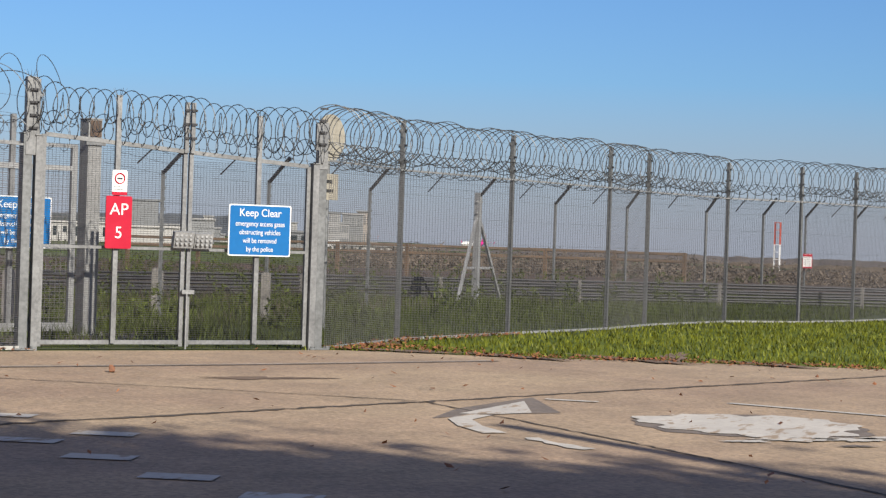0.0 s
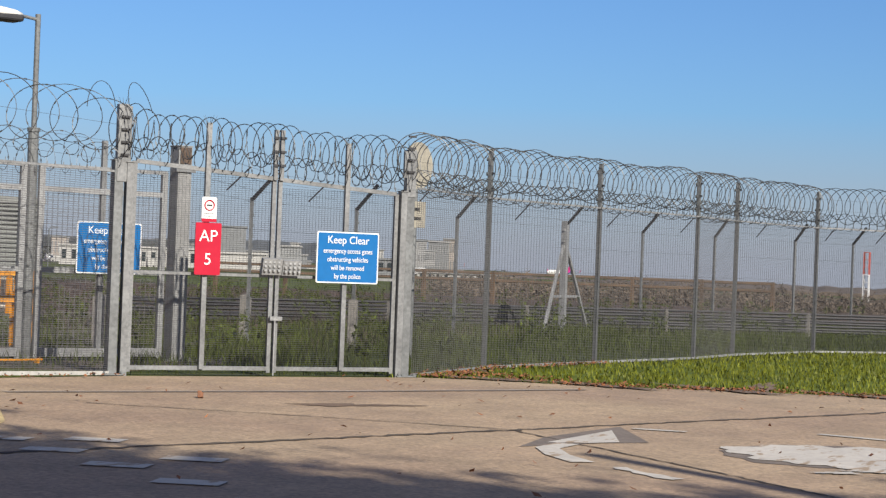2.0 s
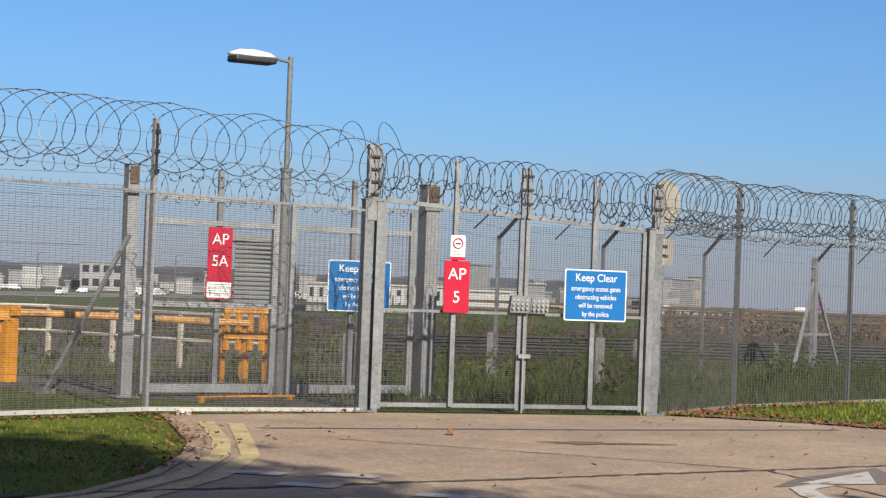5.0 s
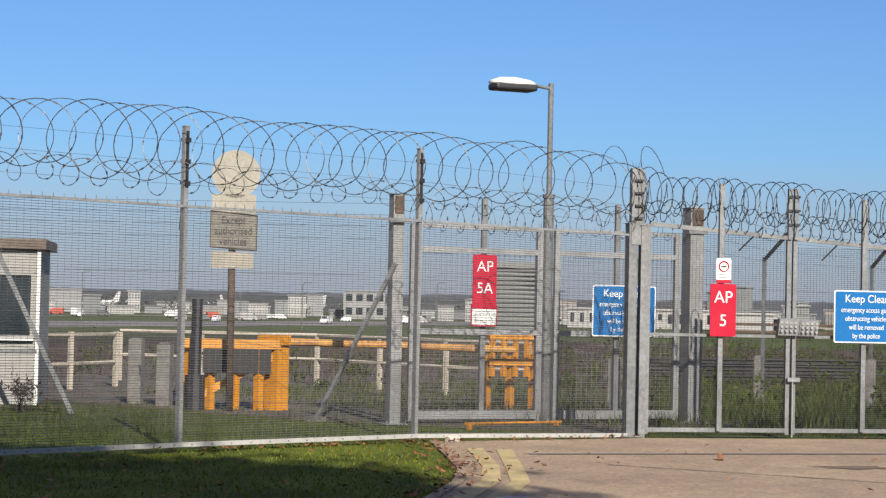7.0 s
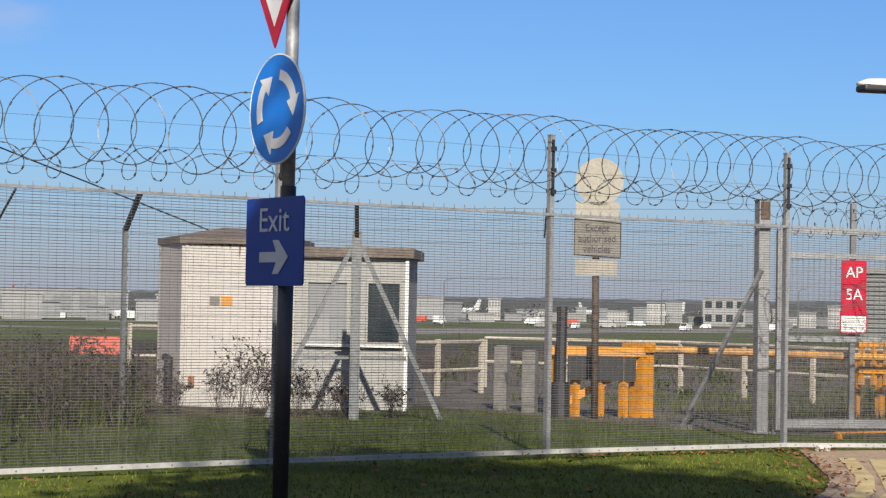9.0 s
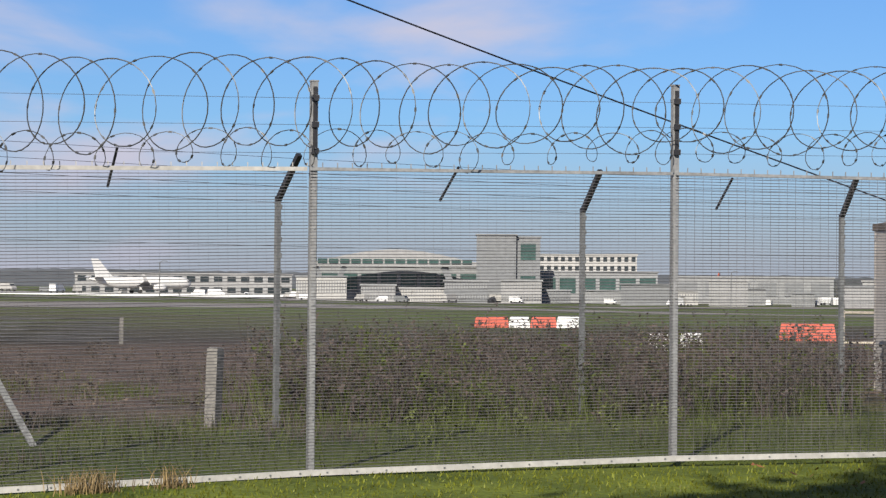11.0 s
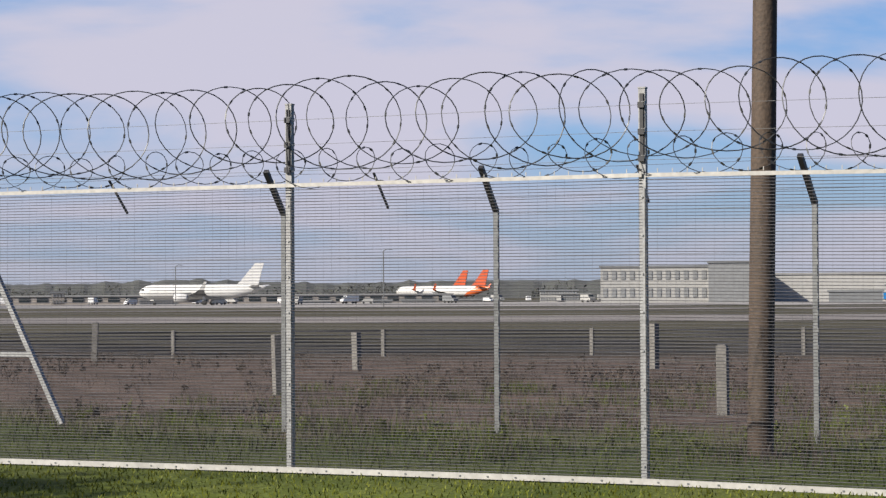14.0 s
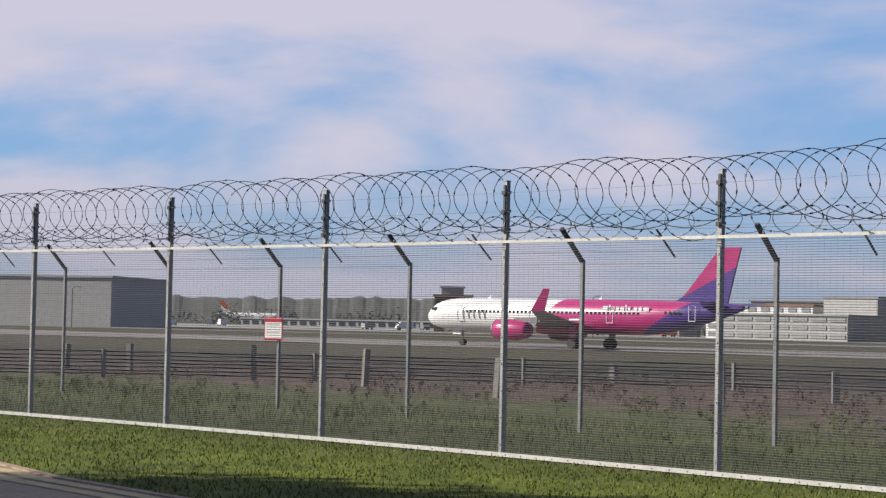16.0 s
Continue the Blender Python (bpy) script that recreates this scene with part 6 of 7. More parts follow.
o = top + [(bw / 2, 11.0), (-bw / 2, 11.0)]
g.add([(x, 0, z) for x, z in o] + [(x, 9, z) for x, z in o], [tuple(range(len(o))), tuple(range(2 * len(o) - 1, len(o) - 1, -1))] + [(i, len(o) + i, len(o) + (i + 1) % len(o), (i + 1) % len(o)) for i in range(len(o))])
part("deck", g, M_BLDG, br)
for k in range(14):
    part("window", Geo().box((-bw / 2 + 3 + k * 3.5, -0.15, 12.6), (2.9, 0.4, 1.4)), M_GREENGLASS, br)
for x in (-21, 20):
    part("raker", Geo().beam((x, 2, 0), (x + (5 if x < 0 else -5), 2, 11), 1.6, 1.6).beam((x, 2, 0), (x - 4, 2, 11), 1.2, 1.2), M_BLDGD, br)
building("pier", "green glazed terminal pier with white ends", 17.6, 22.2, 0.52, 640, 20, M_BLDGM, 1, 8, glass=M_GREENGLASS, frac=0.8)
building("pier", "green glazed terminal pier", 22.2, 27.4, 0.42, 642, 20, M_BLDGM, 1, 9, glass=M_GREENGLASS, frac=0.8)
building("lift_tower", "square grey concrete lift tower", 22.15, 23.3, 1.47, 620, 12, M_BLDGD)
building("lift_tower", "glazed grey stair tower", 23.3, 24.0, 1.41, 622, 12, M_BLDGD, 2, 1, glass=M_GREENGLASS)
building("office_block", "white office block with small square windows", 23.95, 26.8, 0.92, 760, 16, M_BLDGW, 5, 14, frac=0.55)
building("white_shed", "long white flat-roofed apron building", 27.9, 32.4, 0.30, 660, 20, M_BLDGM, 1, 6, glass=M_BLDGD, frac=0.7)
building("grey_shed", "low grey and white apron building", 33.2, 39.0, 0.22, 700, 20, M_BLDG, 1, 12)
building("plant_block", "pale block with tanks behind the apron", 49.0, 50.2, 0.42, 800, 16, M_BLDG, 2, 4)
building("louvred_building", "tall grey-green louvred plant enclosure", 53.4, 54.95, 1.2, 160, 6, M_LOUVRE, 16, 1, glass=M_LOUVRE, frac=0.98)
building("far_row", "low white apron buildings", 55.5, 60.0, 0.05, 560, 20, M_BLDGW, 1, 16, frac=0.4)
building("dark_tower", "dark plant block above the terminal", 59.9, 60.8, 0.75, 560, 16, M_BLDGD)
building("white_shed", "white box building by the apron", 59.6, 61.4, -0.02, 500, 12, M_BLDGW)
building("low_hut", "dark low building beside white trucks", 64.2, 65.2, -0.02, 470, 10, M_BLDGD, 1, 3)
building("white_shed", "long white low trailer row", 65.8, 68.2, -0.35, 450, 8, M_BLDGW, 1, 10, frac=0.3)
building("brick_terminal", "low brown terminal with a row of pale windows", -50.4, -47.4, -0.08, 540, 14, M_BRICK, 1, 12, glass=M_BLDGW, frac=0.4, turn=-20.0)
building("pale_shed", "long low pale shed with a dark roof edge", -47.4, -43.4, 0.12, 570, 20, M_BLDGC, 1, 10, glass=M_BLDGD, roof=M_BLDGD, frac=0.5, turn=-20.0)


def skyline(az0, az1, d0, d1, lo, hi, n, seed, wide=0.75):
    """Loose airport blocks of many sizes, each with its own storeys."""
    rs = random.Random(seed)
    for k in range(n):
        az = az0 + (az1 - az0) * (k + rs.uniform(0.1, 0.9)) / n
        half = rs.uniform(0.2, 1.0) * wide
        m, word = rs.choice(((M_BLDG, "grey"), (M_BLDGW, "white"), (M_BLDGC, "grey-brown"), (M_BLDGM, "mid grey"), (M_BLDGW, "white"), (M_BLDGD, "dark grey")))
        rows_ = rs.choice((1, 2, 2, 3))
        building("apron_building", "%s flat-roofed airport block with %s of windows" % (word, ("one row", "two rows", "three rows")[rows_ - 1]), az - half, az + half, lo + (hi - lo) * rs.random() ** 1.6, rs.uniform(d0, d1), rs.uniform(8, 18), m,
                 rows_, max(4, int(half * 26)), glass=rs.choice((M_BLDGD, M_BLDGM, M_BLDGM)), roof=rs.choice((M_BLDG, M_BLDGD, M_BLDGM)), frac=rs.uniform(0.35, 0.6))


skyline(59.0, 67.0, 560, 760, -0.3, 0.72, 34, 301, 0.42)
skyline(40.0, 56.0, 760, 1000, -0.15, 0.34, 34, 302, 0.5)
skyline(17.5, 37.0, 560, 610, -0.15, 0.22, 16, 303)
skyline(-36.0, -14.0, 600, 700, -0.2, 0.12, 14, 304)
# red and white lattice mast
mp = polar(78.66, 420)
mz = ground_z(mp.x, mp.y)
mast = thing("lattice_mast", "red and white banded lattice radio mast", "mast", (mp.x, mp.y, mz), 0)
for k in range(7):
    g = Geo()
    z0, z1 = k * 1.55, k * 1.55 + 1.55
    for sx, sy in ((-1, -1), (1, -1), (1, 1), (-1, 1)):
        g.beam((sx * .55, sy * .55, z0), (sx * .55, sy * .55, z1), 0.16, 0.16)
    g.beam((-.55, -.55, z0), (.55, -.55, z1), 0.1, 0.1).beam((-.55, .55, z1), (.55, .55, z0), 0.1, 0.1)
    g.box((0, 0, z1 - 0.05), (1.25, 1.25, 0.1))
    part("section", g, M_ORANGERED if k >= 4 else M_SIGNWHITE, mast)

# apron clutter: white vans, trucks and cabins between the aircraft
rng = random.Random(8)


def van_mesh(m):
    g = Geo()
    o = [(-2.6, .5), (2.6, .5), (2.6, 1.2), (1.9, 1.5), (1.3, 2.4), (-2.6, 2.4)]
    g.add([(x, -1, z) for x, z in o] + [(x, 1, z) for x, z in o], [tuple(range(6)), tuple(range(11, 5, -1))] + [(i, (i + 1) % 6, 6 + (i + 1) % 6, 6 + i) for i in range(6)])
    return g.mesh("body", m)


VAN = [van_mesh(M_BLDGW), van_mesh(M_SIGNWHITE), van_mesh(M_BLUE), van_mesh(M_BLDGD), van_mesh(M_ORANGERED)]
WHEEL = Geo().tube([(0, -.11, 0), (0, .11, 0)], 0.42, 10).mesh("wheel", M_TYRE)
GLASS = Geo().box((1.62, 0, 1.9), (0.1, 1.7, 0.6), Matrix.Rotation(-0.55, 3, "Y")).mesh("windscreen", M_GLASSD)
LABELS = ("white service van parked on the apron", "white service truck parked on the apron", "blue service van parked on the apron", "dark tug parked on the apron", "red service vehicle parked on the apron")
for k in range(260):
    az = rng.uniform(-62, 66)
    d = rng.uniform(540, 760)
    if -40 < az < -9 and rng.random() < 0.4:
        continue
    p = polar(az, d)
    i = rng.choices(range(5), (6, 6, 0.1, 2, 0.9))[0]
    s = rng.uniform(0.65, 1.1)
    v = thing("service_vehicle", LABELS[i], "vehicle", (p.x, p.y, ground_z(p.x, p.y) + 0.08), rng.uniform(0, 360), group="apron vehicles")
    v.scale = (s, s, s)
    part("body", VAN[i], None, v)
    for x in (-1.6, 1.6):
        for y in (-0.91, 0.91):
            part("wheel", WHEEL, None, v, at=pose(x, y, 0.42))
    part("windscreen", GLASS, None, v)
# lamp columns over the apron
for k, az in enumerate((-61, -46, -30, -24, 13, 29.5, 34, 41.5, 46, 47.8, 51.7, 53.1, 55.2, 57)):
    p = polar(az, 400 + (k % 3) * 60)
    c = thing("apron_light", "slim grey apron lighting column", "lamp post", (p.x, p.y, ground_z(p.x, p.y)), -az, group="apron lights")
    h = 8.0 + (k % 4) * 1.2
    part("column", Geo().tube([(0, 0, 0), (0, 0, h)], 0.12, 6), M_GALV_D, c)
    part("arm", Geo().tube([(0, 0, h), (0.7, 0, h + 0.4), (1.8, 0, h + 0.3)], 0.08, 6), M_GALV_D, c)
# plastic water barriers by the near track
for az, d, w, hh, m in ((31.6, 58, 1.6, 0.52, M_ORANGERED), (28.3, 48, 0.6, 0.42, M_SIGNWHITE), (27.4, 48, 0.55, 0.4, M_SIGNWHITE), (22.6, 75, 1.3, 0.4, M_ORANGERED), (23.4, 75, 0.8, 0.4, M_SIGNWHITE), (24.1, 75, 1.0, 0.4, M_ORANGERED), (24.85, 75, 1.0, 0.42, M_SIGNWHITE)):
    p = polar(az, d)
    g = Geo()
    g.plate([(-w / 2, 0), (w / 2, 0), (w / 2, hh * 0.3), (w / 2 - 0.06, hh), (-w / 2 + 0.06, hh), (-w / 2, hh * 0.3)], 0.4)
    solid("water_barrier", g, m, "orange plastic road barrier in the grass" if m is M_ORANGERED else "white plastic road barrier in the grass", "barrier", group="plastic barriers", at=pose(p.x, p.y, ground_z(p.x, p.y), 0, 0, -az))

# ---- wooded ridges on the skyline ----


def ridge(name, az0, az1, d, h0, h1, m, seed, label, jag=0.25):
    rg = random.Random(seed)
    g = Geo()
    n = int((az1 - az0) / 0.12)
    pts = []
    for i in range(n + 1):
        az = az0 + (az1 - az0) * i / n
        v = noise.noise((az * 0.22 + seed, 0, 0)) * 0.5 + 0.5
        f = noise.noise((az * 2.3 + seed, 5, 0)) * jag + rg.uniform(-0.06, 0.06)
        h = h0 + (h1 - h0) * v + f * abs(h0) * 0.5
        p = polar(az, d)
        q = polar(az, d + 60)
        e = polar(az, d * (0.87 if d > 1000 else 1.0))
        pts += [(e.x, e.y, -8 if d > 1000 else -30), (p.x, p.y, h - 2.0), (q.x, q.y, h), (q.x, q.y, -30)]
    g.add(pts, [(i * 4 + j, i * 4 + 4 + j, i * 4 + 5 + j, i * 4 + 1 + j) for i in range(n) for j in range(3)])
    return solid(name, g, m, label, "backdrop", kind="structure")


ridge("backdrop", -100, 64, 2600, 13, 24, M_HAZYHILL, 3, "low wooded ridge on the horizon, haze put into its blue-green")
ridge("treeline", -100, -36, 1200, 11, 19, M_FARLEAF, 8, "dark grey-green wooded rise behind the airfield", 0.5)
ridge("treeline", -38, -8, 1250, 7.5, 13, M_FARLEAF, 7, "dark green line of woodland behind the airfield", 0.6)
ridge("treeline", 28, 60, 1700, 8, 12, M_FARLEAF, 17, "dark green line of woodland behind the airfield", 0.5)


ridge("treeline", 63, 104, 760, -4.2, -1.6, M_SCRUB, 27, "brown leafless woodland across the low ground", 0.35)


def scrub(name, label, rows, m, seed, leaf, count, spread_xy, hgt, kind="stuff"):
    """Many small ragged blades gathered in clumps."""
    rg = np.random.default_rng(seed)
    v, f = [], []
    for (cx, cy, cz) in rows:
        hh = hgt * rg.uniform(0.55, 1.15)
        for _ in range(count):
            a = rg.uniform(0, 6.283)
            rr = spread_xy * math.sqrt(rg.uniform())
            z = cz + hh * rg.uniform(0.02, 1.0) * (1 - 0.5 * (rr / spread_xy) ** 2)
            x, y = cx + rr * math.cos(a), cy + rr * math.sin(a)
            d = rg.normal(size=3)
            d /= np.linalg.norm(d)
            e = rg.normal(size=3)
            e /= np.linalg.norm(e)
            k = len(v)
            l = leaf * rg.uniform(0.5, 1.4)
            v += [(x - d[0] * l, y - d[1] * l, z - abs(d[2]) * l), (x + d[0] * l, y + d[1] * l, z + abs(d[2]) * l), (x + e[0] * l * 0.5, y + e[1] * l * 0.5, z + e[2] * l * 0.5)]
            f.append((k, k + 1, k + 2))
    me = bpy.data.meshes.new(name)
    me.from_pydata(v, [], f)
    me.materials.append(m)
    return tagged(new(name, me), label, "vegetation", kind=kind)


rg = random.Random(5)
rows = []
for k in range(420):
    p = polar(rg.uniform(66, 92), rg.uniform(170, 290))
    rows.append((p.x, p.y, ground_z(p.x, p.y)))
scrub("scrub", "brown leafless scrub and hedge across the field", rows, M_SCRUB, 3, 0.26, 170, 3.4, 2.6)
rows = []
for k in range(150):
    az = rg.uniform(-64, -10) if rg.random() < 0.6 else rg.uniform(28, 60)
    p = polar(az, rg.uniform(900, 1100))
    rows.append((p.x, p.y, ground_z(p.x, p.y)))
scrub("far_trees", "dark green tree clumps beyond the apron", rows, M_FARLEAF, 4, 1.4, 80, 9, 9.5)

# ---- grass, weeds and fallen leaves ----


def fence_y(x):
    pts = sorted(FENCE_L + FENCE_R)
    for (x0, y0), (x1, y1) in zip(pts[:-1], pts[1:]):
        if x0 <= x <= x1:
            return y0 + (y1 - y0) * (x - x0) / (x1 - x0)
    return pts[0][1] if x < pts[0][0] else pts[-1][1]


def inside(poly, x, y):
    hit = False
    for (x0, y0), (x1, y1) in zip(poly, poly[1:] + poly[:1]):
        if (y0 > y) != (y1 > y) and x < (x1 - x0) * (y - y0) / (y1 - y0) + x0:
            hit = not hit
    return hit


def blades(name, label, n, region, keep, h0, h1, w, m, seed, lean=0.5):
    """Single grass blades, each a bent strip of two triangles."""
    rg = np.random.default_rng(seed)
    x0, x1, y0, y1 = region
    xs, ys = rg.uniform(x0, x1, n), rg.uniform(y0, y1, n)
    v, f = [], []
    for x, y in zip(xs, ys):
        s = keep(x, y)
        if s <= 0 or rg.uniform() > s:
            continue
        h = rg.uniform(h0, h1)
        a, b = rg.uniform(0, 6.283), rg.uniform(0, 6.283)
        dx, dy = math.cos(a) * w / 2, math.sin(a) * w / 2
        lx, ly = math.cos(b) * h * lean * rg.uniform(0.2, 1), math.sin(b) * h * lean * rg.uniform(0.2, 1)
        z = ground_z(x, y)
        k = len(v)
        v += [(x - dx, y - dy, z), (x + dx, y + dy, z), (x + dx * .8 + lx * .4, y + dy * .8 + ly * .4, z + h * .6), (x - dx * .8 + lx * .4, y - dy * .8 + ly * .4, z + h * .6), (x + lx, y + ly, z + h)]
        f += [(k, k + 1, k + 2, k + 3), (k + 3, k + 2, k + 4)]
    me = bpy.data.meshes.new(name)
    me.from_pydata(v, [], f)
    me.materials.append(m)
    return tagged(new(name, me), label, "grass", kind="stuff")


def verge(x, y):
    if inside(ROAD, x, y) or y > fence_y(x) + 0.1:
        return 0
    return 0.75 + 0.25 * noise.noise((x * 0.7, y * 0.7, 0))


blades("verge_grass", "short mown green verge grass", 95000, (-30, 18, 9, 15.4), verge, 0.012, 0.040, 0.010, M_GRASSBLADE, 1, 0.9)
blades("verge_grass", "short green grass beside the far fence", 26000, (23, 47, 3, 11), verge, 0.03, 0.09, 0.018, M_GRASSBLADE, 2, 0.8)


def behind(x, y):
    fy = fence_y(x)
    if y < fy + 0.15:
        return 0
    return 0.55 + 0.45 * noise.noise((x * 0.5, y * 0.5, 3))


blades("rough_grass", "rough uncut grass behind the mesh fence", 95000, (-45, 30, 8, 21.5), behind, 0.03, 0.15, 0.009, M_ROUGHBLADE, 3, 0.7)
blades("rough_grass", "rough uncut grass behind the far fence", 70000, (22, 60, 7, 24), behind, 0.06, 0.22, 0.012, M_ROUGHBLADE, 4, 0.7)


def weeds(x, y):
    d = y - fence_y(x)
    if d < 4.5:
        return 0
    return max(0, 0.45 + 0.75 * noise.noise((x * 0.25, y * 0.25, 8)))


blades("dry_weeds", "brown dry weed stems in the rough strip", 70000, (-55, 24, 19, 46), weeds, 0.03, 0.15, 0.006, M_WEED, 5, 0.8)


def patchy(scale, cut, seed):
    def one(x, y):
        d = y - fence_y(x)
        if d < 1.6:
            return 0
        return max(0.0, noise.noise((x * scale, y * scale, seed)) - cut) * 3.0
    return one


blades("weed_tufts", "dark green weed tufts scattered through the rough strip", 90000, (-14, 12, 16, 31), patchy(0.8, 0.05, 11), 0.04, 0.2, 0.007, M_ROUGHBLADE, 61, 0.6)
blades("weed_tufts", "dead brown weed tufts scattered through the rough strip", 90000, (-14, 12, 17, 36), patchy(0.6, 0.05, 23), 0.04, 0.2, 0.006, M_TALLWEED, 62, 0.6)
blades("weed_tufts", "dead brown weed tufts behind the gate", 42000, (27, 66, 14, 40), patchy(0.45, -0.05, 31), 0.08, 0.4, 0.012, M_TALLWEED, 63, 0.6)
blades("weed_tufts", "deep green weed tufts behind the gate", 50000, (21, 44, 9, 19), patchy(0.5, -0.1, 37), 0.06, 0.26, 0.012, M_ROUGHBLADE, 64, 0.6)


def tall(x, y):
    az = math.degrees(math.atan2(x, y))
    return 0.9 * smooth01(14, 21, az) if az < 33 and math.hypot(x, y) > 21.5 else 0.0


blades("tall_weeds", "tall green weeds beside the hut", 30000, (3, 17.5, 20.5, 30), tall, 0.1, 0.45, 0.010, M_ROUGHBLADE, 7, 0.5)


def thicket(name, label, plants, m, seed, stems=7, leaf=0.022):
    """Twiggy weeds: thin forking stems that carry small ragged leaves."""
    rs = np.random.default_rng(seed)
    v, f = [], []

    def strip_of(a, b, w):
        side = np.cross(b - a, rs.normal(size=3))
        side = side / (np.linalg.norm(side) + 1e-9) * w
        k = len(v)
        v.extend([tuple(a - side), tuple(a + side), tuple(b + side * 0.6), tuple(b - side * 0.6)])
        f.append((k, k + 1, k + 2, k + 3))

    for x, y, h in plants:
        base = np.array((x, y, ground_z(x, y) - 0.02))
        for _ in range(stems):
            a, out = rs.uniform(0, 6.283), rs.uniform(0.1, 0.5) * h
            top = base + np.array((math.cos(a) * out, math.sin(a) * out, h * rs.uniform(0.6, 1.1)))
            mid = base + (top - base) * 0.55 + rs.normal(size=3) * 0.05 * h
            strip_of(base, mid, 0.004)
            strip_of(mid, top, 0.0028)
            for _ in range(3):
                t = rs.uniform(0, 1)
                p = mid + (top - mid) * t
                q = p + rs.normal(size=3) * 0.14 * h + np.array((0, 0, 0.10 * h))
                strip_of(p, q, 0.0022)
                for _ in range(3):
                    c = p + (q - p) * rs.uniform(0.3, 1.1)
                    d, e = rs.normal(size=3) * leaf, rs.normal(size=3) * leaf * 0.7
                    k = len(v)
                    v.extend([tuple(c - d), tuple(c + e), tuple(c + d)])
                    f.append((k, k + 1, k + 2))
    me = bpy.data.meshes.new(name)
    me.from_pydata(v, [], f)
    me.materials.append(m)
    return tagged(new(name, me), label, "vegetation", kind="stuff")


rg = random.Random(12)
brown_, green_ = [], []
while len(brown_) < 620:
    x, y = rg.uniform(2.5, 16.6), rg.uniform(20.0, 31)
    if rg.random() < tall(x, y) * (0.55 + 0.6 * noise.noise((x * 0.5, y * 0.5, 4))):
        (brown_ if rg.random() < 0.72 else green_).append((x, y, rg.uniform(0.35, 0.95)))
thicket("weed_thicket", "tall tangled brown weeds beside the hut", brown_, M_TALLWEED, 81)
thicket("weed_thicket", "tall tangled green weeds beside the hut", green_, M_ROUGHBLADE, 82)
shrubs = []
for az, d, h in ((35.9, 27.6, 1.2), (35.3, 27.8, .7), (36.5, 27.3, .8), (37.4, 27.2, .75), (38.2, 27.4, .6), (38.9, 27.0, .5), (40.1, 27.2, .5), (33.8, 27.4, .6), (33.0, 27.2, .7)):
    for _ in range(4):
        p = polar(az + rg.uniform(-.25, .25), d + rg.uniform(-.2, .2))
        shrubs.append((p.x, p.y, h * rg.uniform(0.7, 1.05)))
thicket("shrub", "twiggy shrubs with small brown leaves by the hut wall", shrubs, M_TALLWEED, 83, 9)
low_, lowg_ = [], []
while len(low_) < 560:
    x, y = rg.uniform(-40, 11), rg.uniform(17.5, 40)
    if rg.random() < 0.5 + noise.noise((x * 0.3, y * 0.3, 14)) * 1.3:
        (low_ if y - fence_y(x) > 5.5 + (5 if x < -15 else 0) else lowg_).append((x, y, rg.uniform(0.1, 0.4)))
thicket("low_weeds", "low dead brown weeds over the rough bank", low_, M_WEED, 84, 6, 0.018)
thicket("low_weeds", "low green weeds along the wire fence", lowg_, M_LOWGREEN, 85, 6, 0.018)
bank = []
while len(bank) < 320:
    x, y = rg.uniform(24, 58), rg.uniform(11, 34)
    if y > fence_y(x) + 1.0:
        bank.append((x, y, rg.uniform(0.3, 0.8)))
thicket("low_weeds", "straggling dark weeds behind the gate", bank, M_ROUGHBLADE, 86, 6, 0.03)


def litter(n, seed, sampler):
    rg = random.Random(seed)
    v, f = [], []
    for _ in range(n):
        x, y, z = sampler(rg)
        a, s = rg.uniform(0, 6.28), rg.uniform(0.016, 0.045)
        c, d = math.cos(a) * s, math.sin(a) * s
        k = len(v)
        v += [(x - c, y - d, z), (x + d * .6, y - c * .6, z + rg.uniform(0, .02)), (x + c, y + d, z + rg.uniform(.005, .035)), (x - d * .6, y + c * .6, z + rg.uniform(0, .02))]
        f += [(k, k + 1, k + 2), (k, k + 2, k + 3)]
    me = bpy.data.meshes.new("fallen_leaves")
    me.from_pydata(v, [], f)
    me.materials.append(M_DEADLEAF)
    return tagged(new("fallen_leaves", me), "scattered brown fallen leaves", "leaves", kind="stuff")


def along(pts, w):
    def one(rg):
        s = rg.uniform(0, sum(math.hypot(b[0] - a[0], b[1] - a[1]) for a, b in zip(pts[:-1], pts[1:])))
        x, y, a = path_at(pts, s)
        o = rg.gauss(0, w)
        return x - math.sin(a) * o, y + math.cos(a) * o, 0.03
    return one


litter(210, 1, along([(17.4, 13.95), (16.2, 12.6), (14.85, 11.4), (13.7, 10.6), (12.2, 9.75)], 0.16))
litter(900, 2, along([(23.4, 10.3), (24.6, 10.2), (23.75, 8.3), (24.65, 6.2), (25.46, 3.8)], 0.26))
litter(500, 6, along([(23.4, 10.4), (26.2, 10.55), (29.4, 10.0)], 0.16))
litter(160, 3, along([(20.2, 12.8), (17.4, 13.9), (14.3, 14.4)], 0.12))
litter(90, 4, lambda r: (r.uniform(11, 24), r.uniform(2, 12), 0.025))
litter(160, 5, lambda r: (r.uniform(8, 17), r.uniform(10.5, 14.6), 0.06))

# ---- trees behind the camera, which throw the shade over road and verge ----


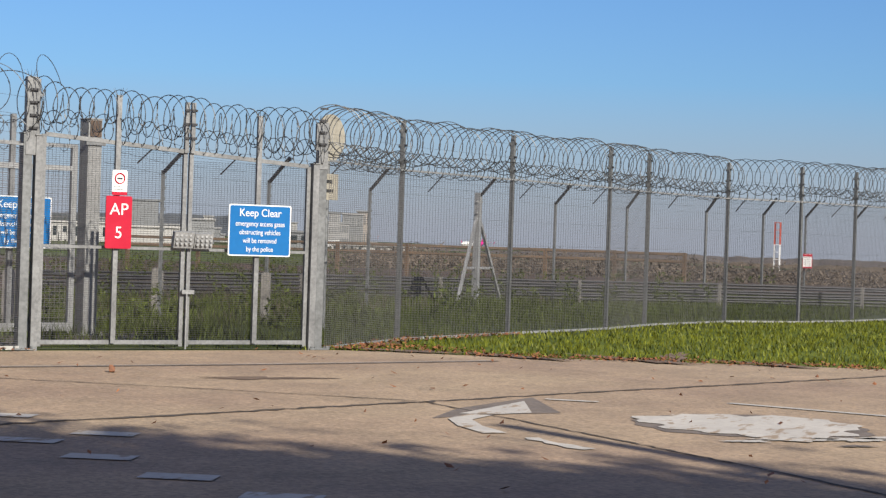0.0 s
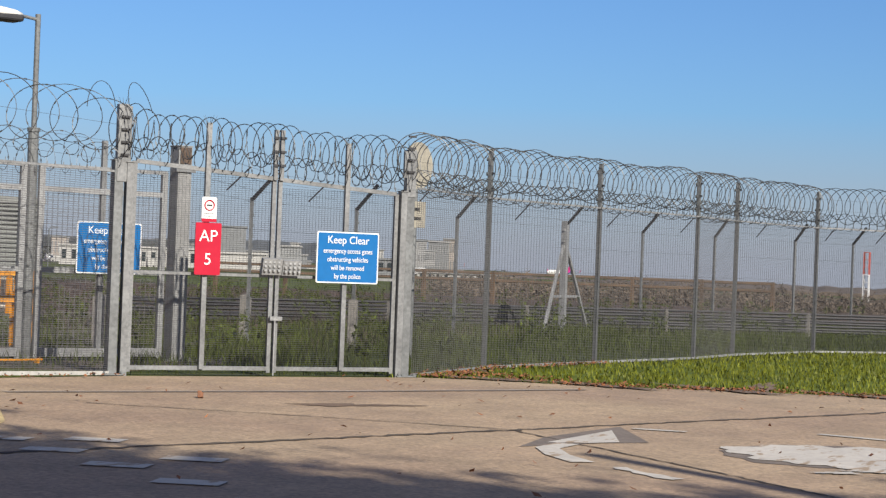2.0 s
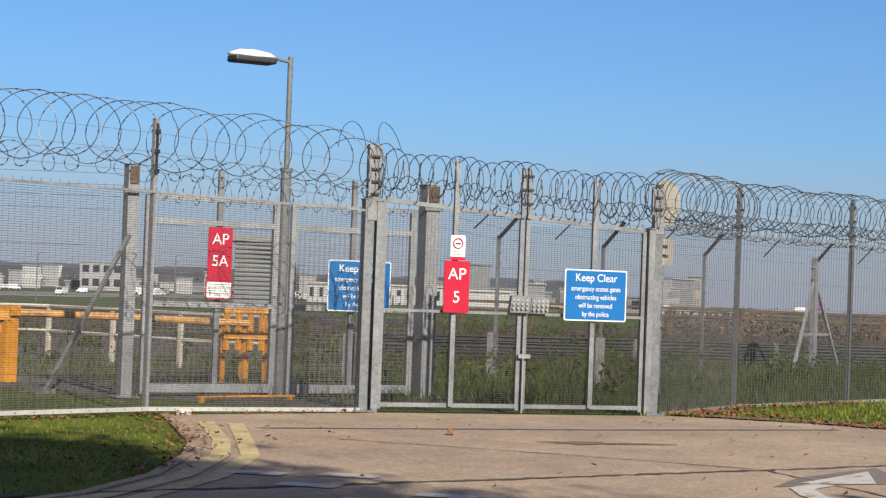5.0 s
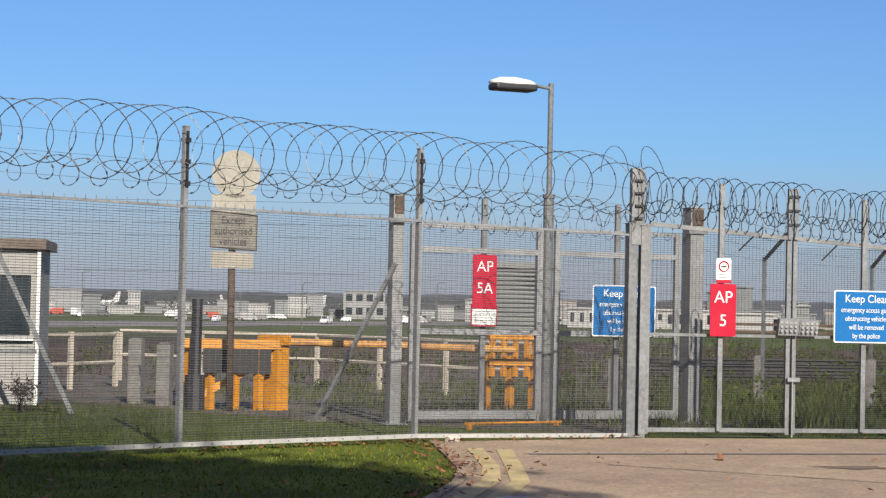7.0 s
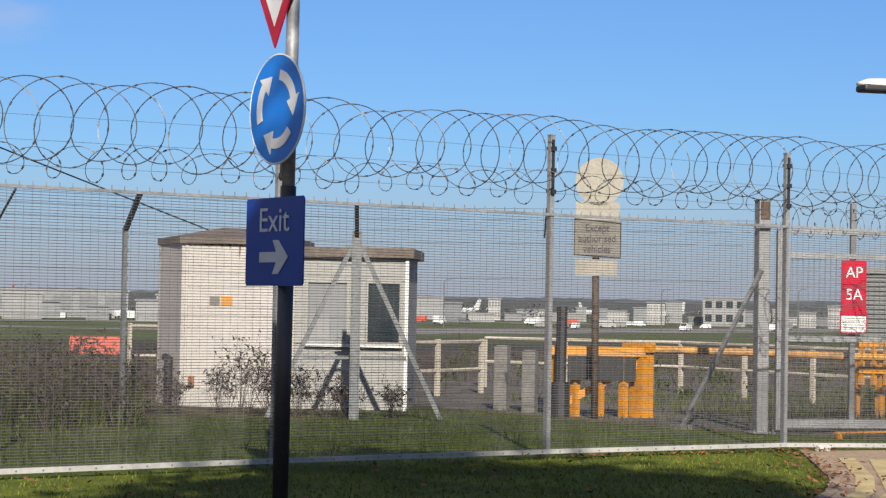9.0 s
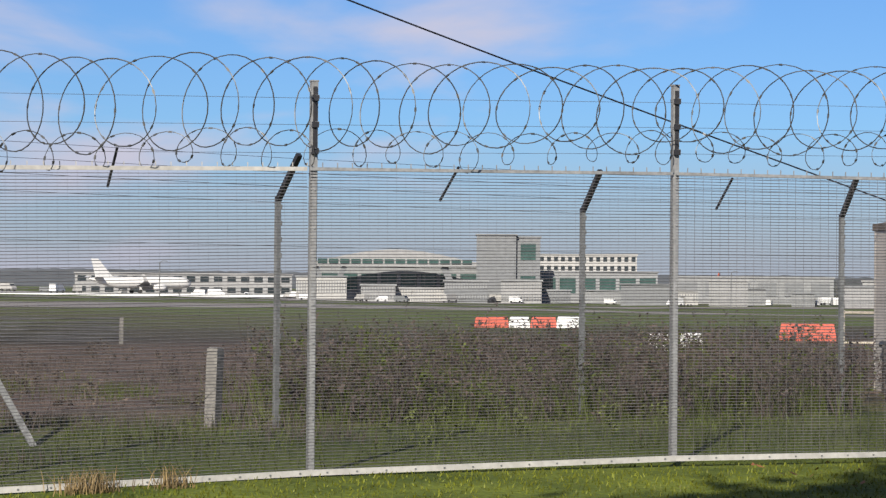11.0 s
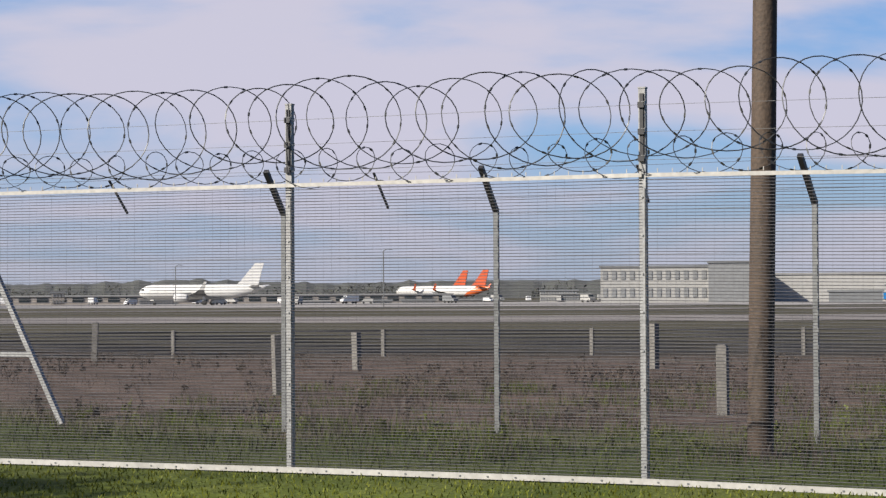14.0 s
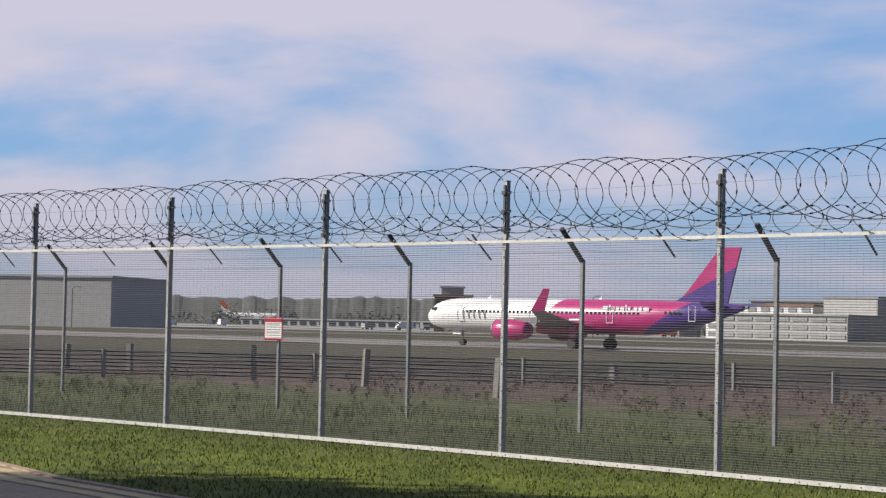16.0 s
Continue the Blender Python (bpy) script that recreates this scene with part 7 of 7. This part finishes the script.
def tree(x, y, h, r, seed, label):
    rg = random.Random(seed)
    t = thing("tree", label, "tree", (x, y, 0))
    g = Geo().tube([(0.05 * math.sin(k), 0.05 * math.cos(k * 1.7), h * 0.7 * k / 7) for k in range(8)], 0.24, 10, r2=0.07)
    ends = []
    for k in range(11):
        a, z0 = rg.uniform(0, 6.28), h * rg.uniform(0.35, 0.66)
        l = r * rg.uniform(0.6, 1.0)
        e = Vector((math.cos(a) * l, math.sin(a) * l, z0 + h * rg.uniform(0.08, 0.3)))
        g.tube([(0, 0, z0), tuple(Vector((0, 0, z0)).lerp(e, 0.5) + Vector((0, 0, 0.2))), tuple(e)], 0.07, 6, r2=0.02)
        ends.append(e)
    part("trunk", g, M_BARK, t, smooth=True)
    n = np.random.default_rng(seed)
    v, f = [], []
    cl = [e + Vector((rg.uniform(-1, 1), rg.uniform(-1, 1), rg.uniform(-.5, 1.2))) * 0.8 for e in ends for _ in range(3)] + [Vector((rg.uniform(-r, r) * .5, rg.uniform(-r, r) * .5, h * rg.uniform(.65, .97))) for _ in range(24)]
    for c in cl:
        for _ in range(420):
            o = n.normal(size=3) * np.array((0.62, 0.62, 0.42)) + np.array(c)
            d, e = n.normal(size=3), n.normal(size=3)
            d, e = d / np.linalg.norm(d) * 0.17, e / np.linalg.norm(e) * 0.11
            k = len(v)
            v += [tuple(o - d), tuple(o + e), tuple(o + d), tuple(o - e)]
            f.append((k, k + 1, k + 2, k + 3))
    me = bpy.data.meshes.new("crown")
    me.from_pydata(v, [], f)
    me.materials.append(M_LEAF)
    part("crown", me, None, t)


for k, (x, y, h, r) in enumerate(((-0.2, -2.2, 12.0, 3.0), (-0.8, -5.2, 12.5, 3.1), (-1.2, -9.0, 12.5, 3.0), (-1.3, -12.8, 12.5, 3.0), (-20.8, -3.0, 11.3, 2.5))):
    tree(x, y, h, r, 40 + k, "broadleaved roadside tree with thinning green crown")
lp = thing("utility_pole", "slim grey steel pole behind the camera", "utility pole", (6.9, -6.2, 0))
part("shaft", Geo().tube([(0, 0, 0), (0, 0, 8.2)], 0.12, 10, r2=0.10), M_GALV_D, lp)

blades("grass_tuft", "dry straw-coloured grass tuft against the bottom rail", 1500, (2.6, 4.0, 14.8, 15.1), lambda x, y: math.exp(-((x - 3.0) / 0.16) ** 2) + 0.5 * math.exp(-((x - 3.62) / 0.12) ** 2), 0.05, 0.2, 0.007, mat("straw", (0.144, 0.0984, 0.0394), 0.8, 0, 0.3, 2, 10, island=0.4), 51, 0.6)
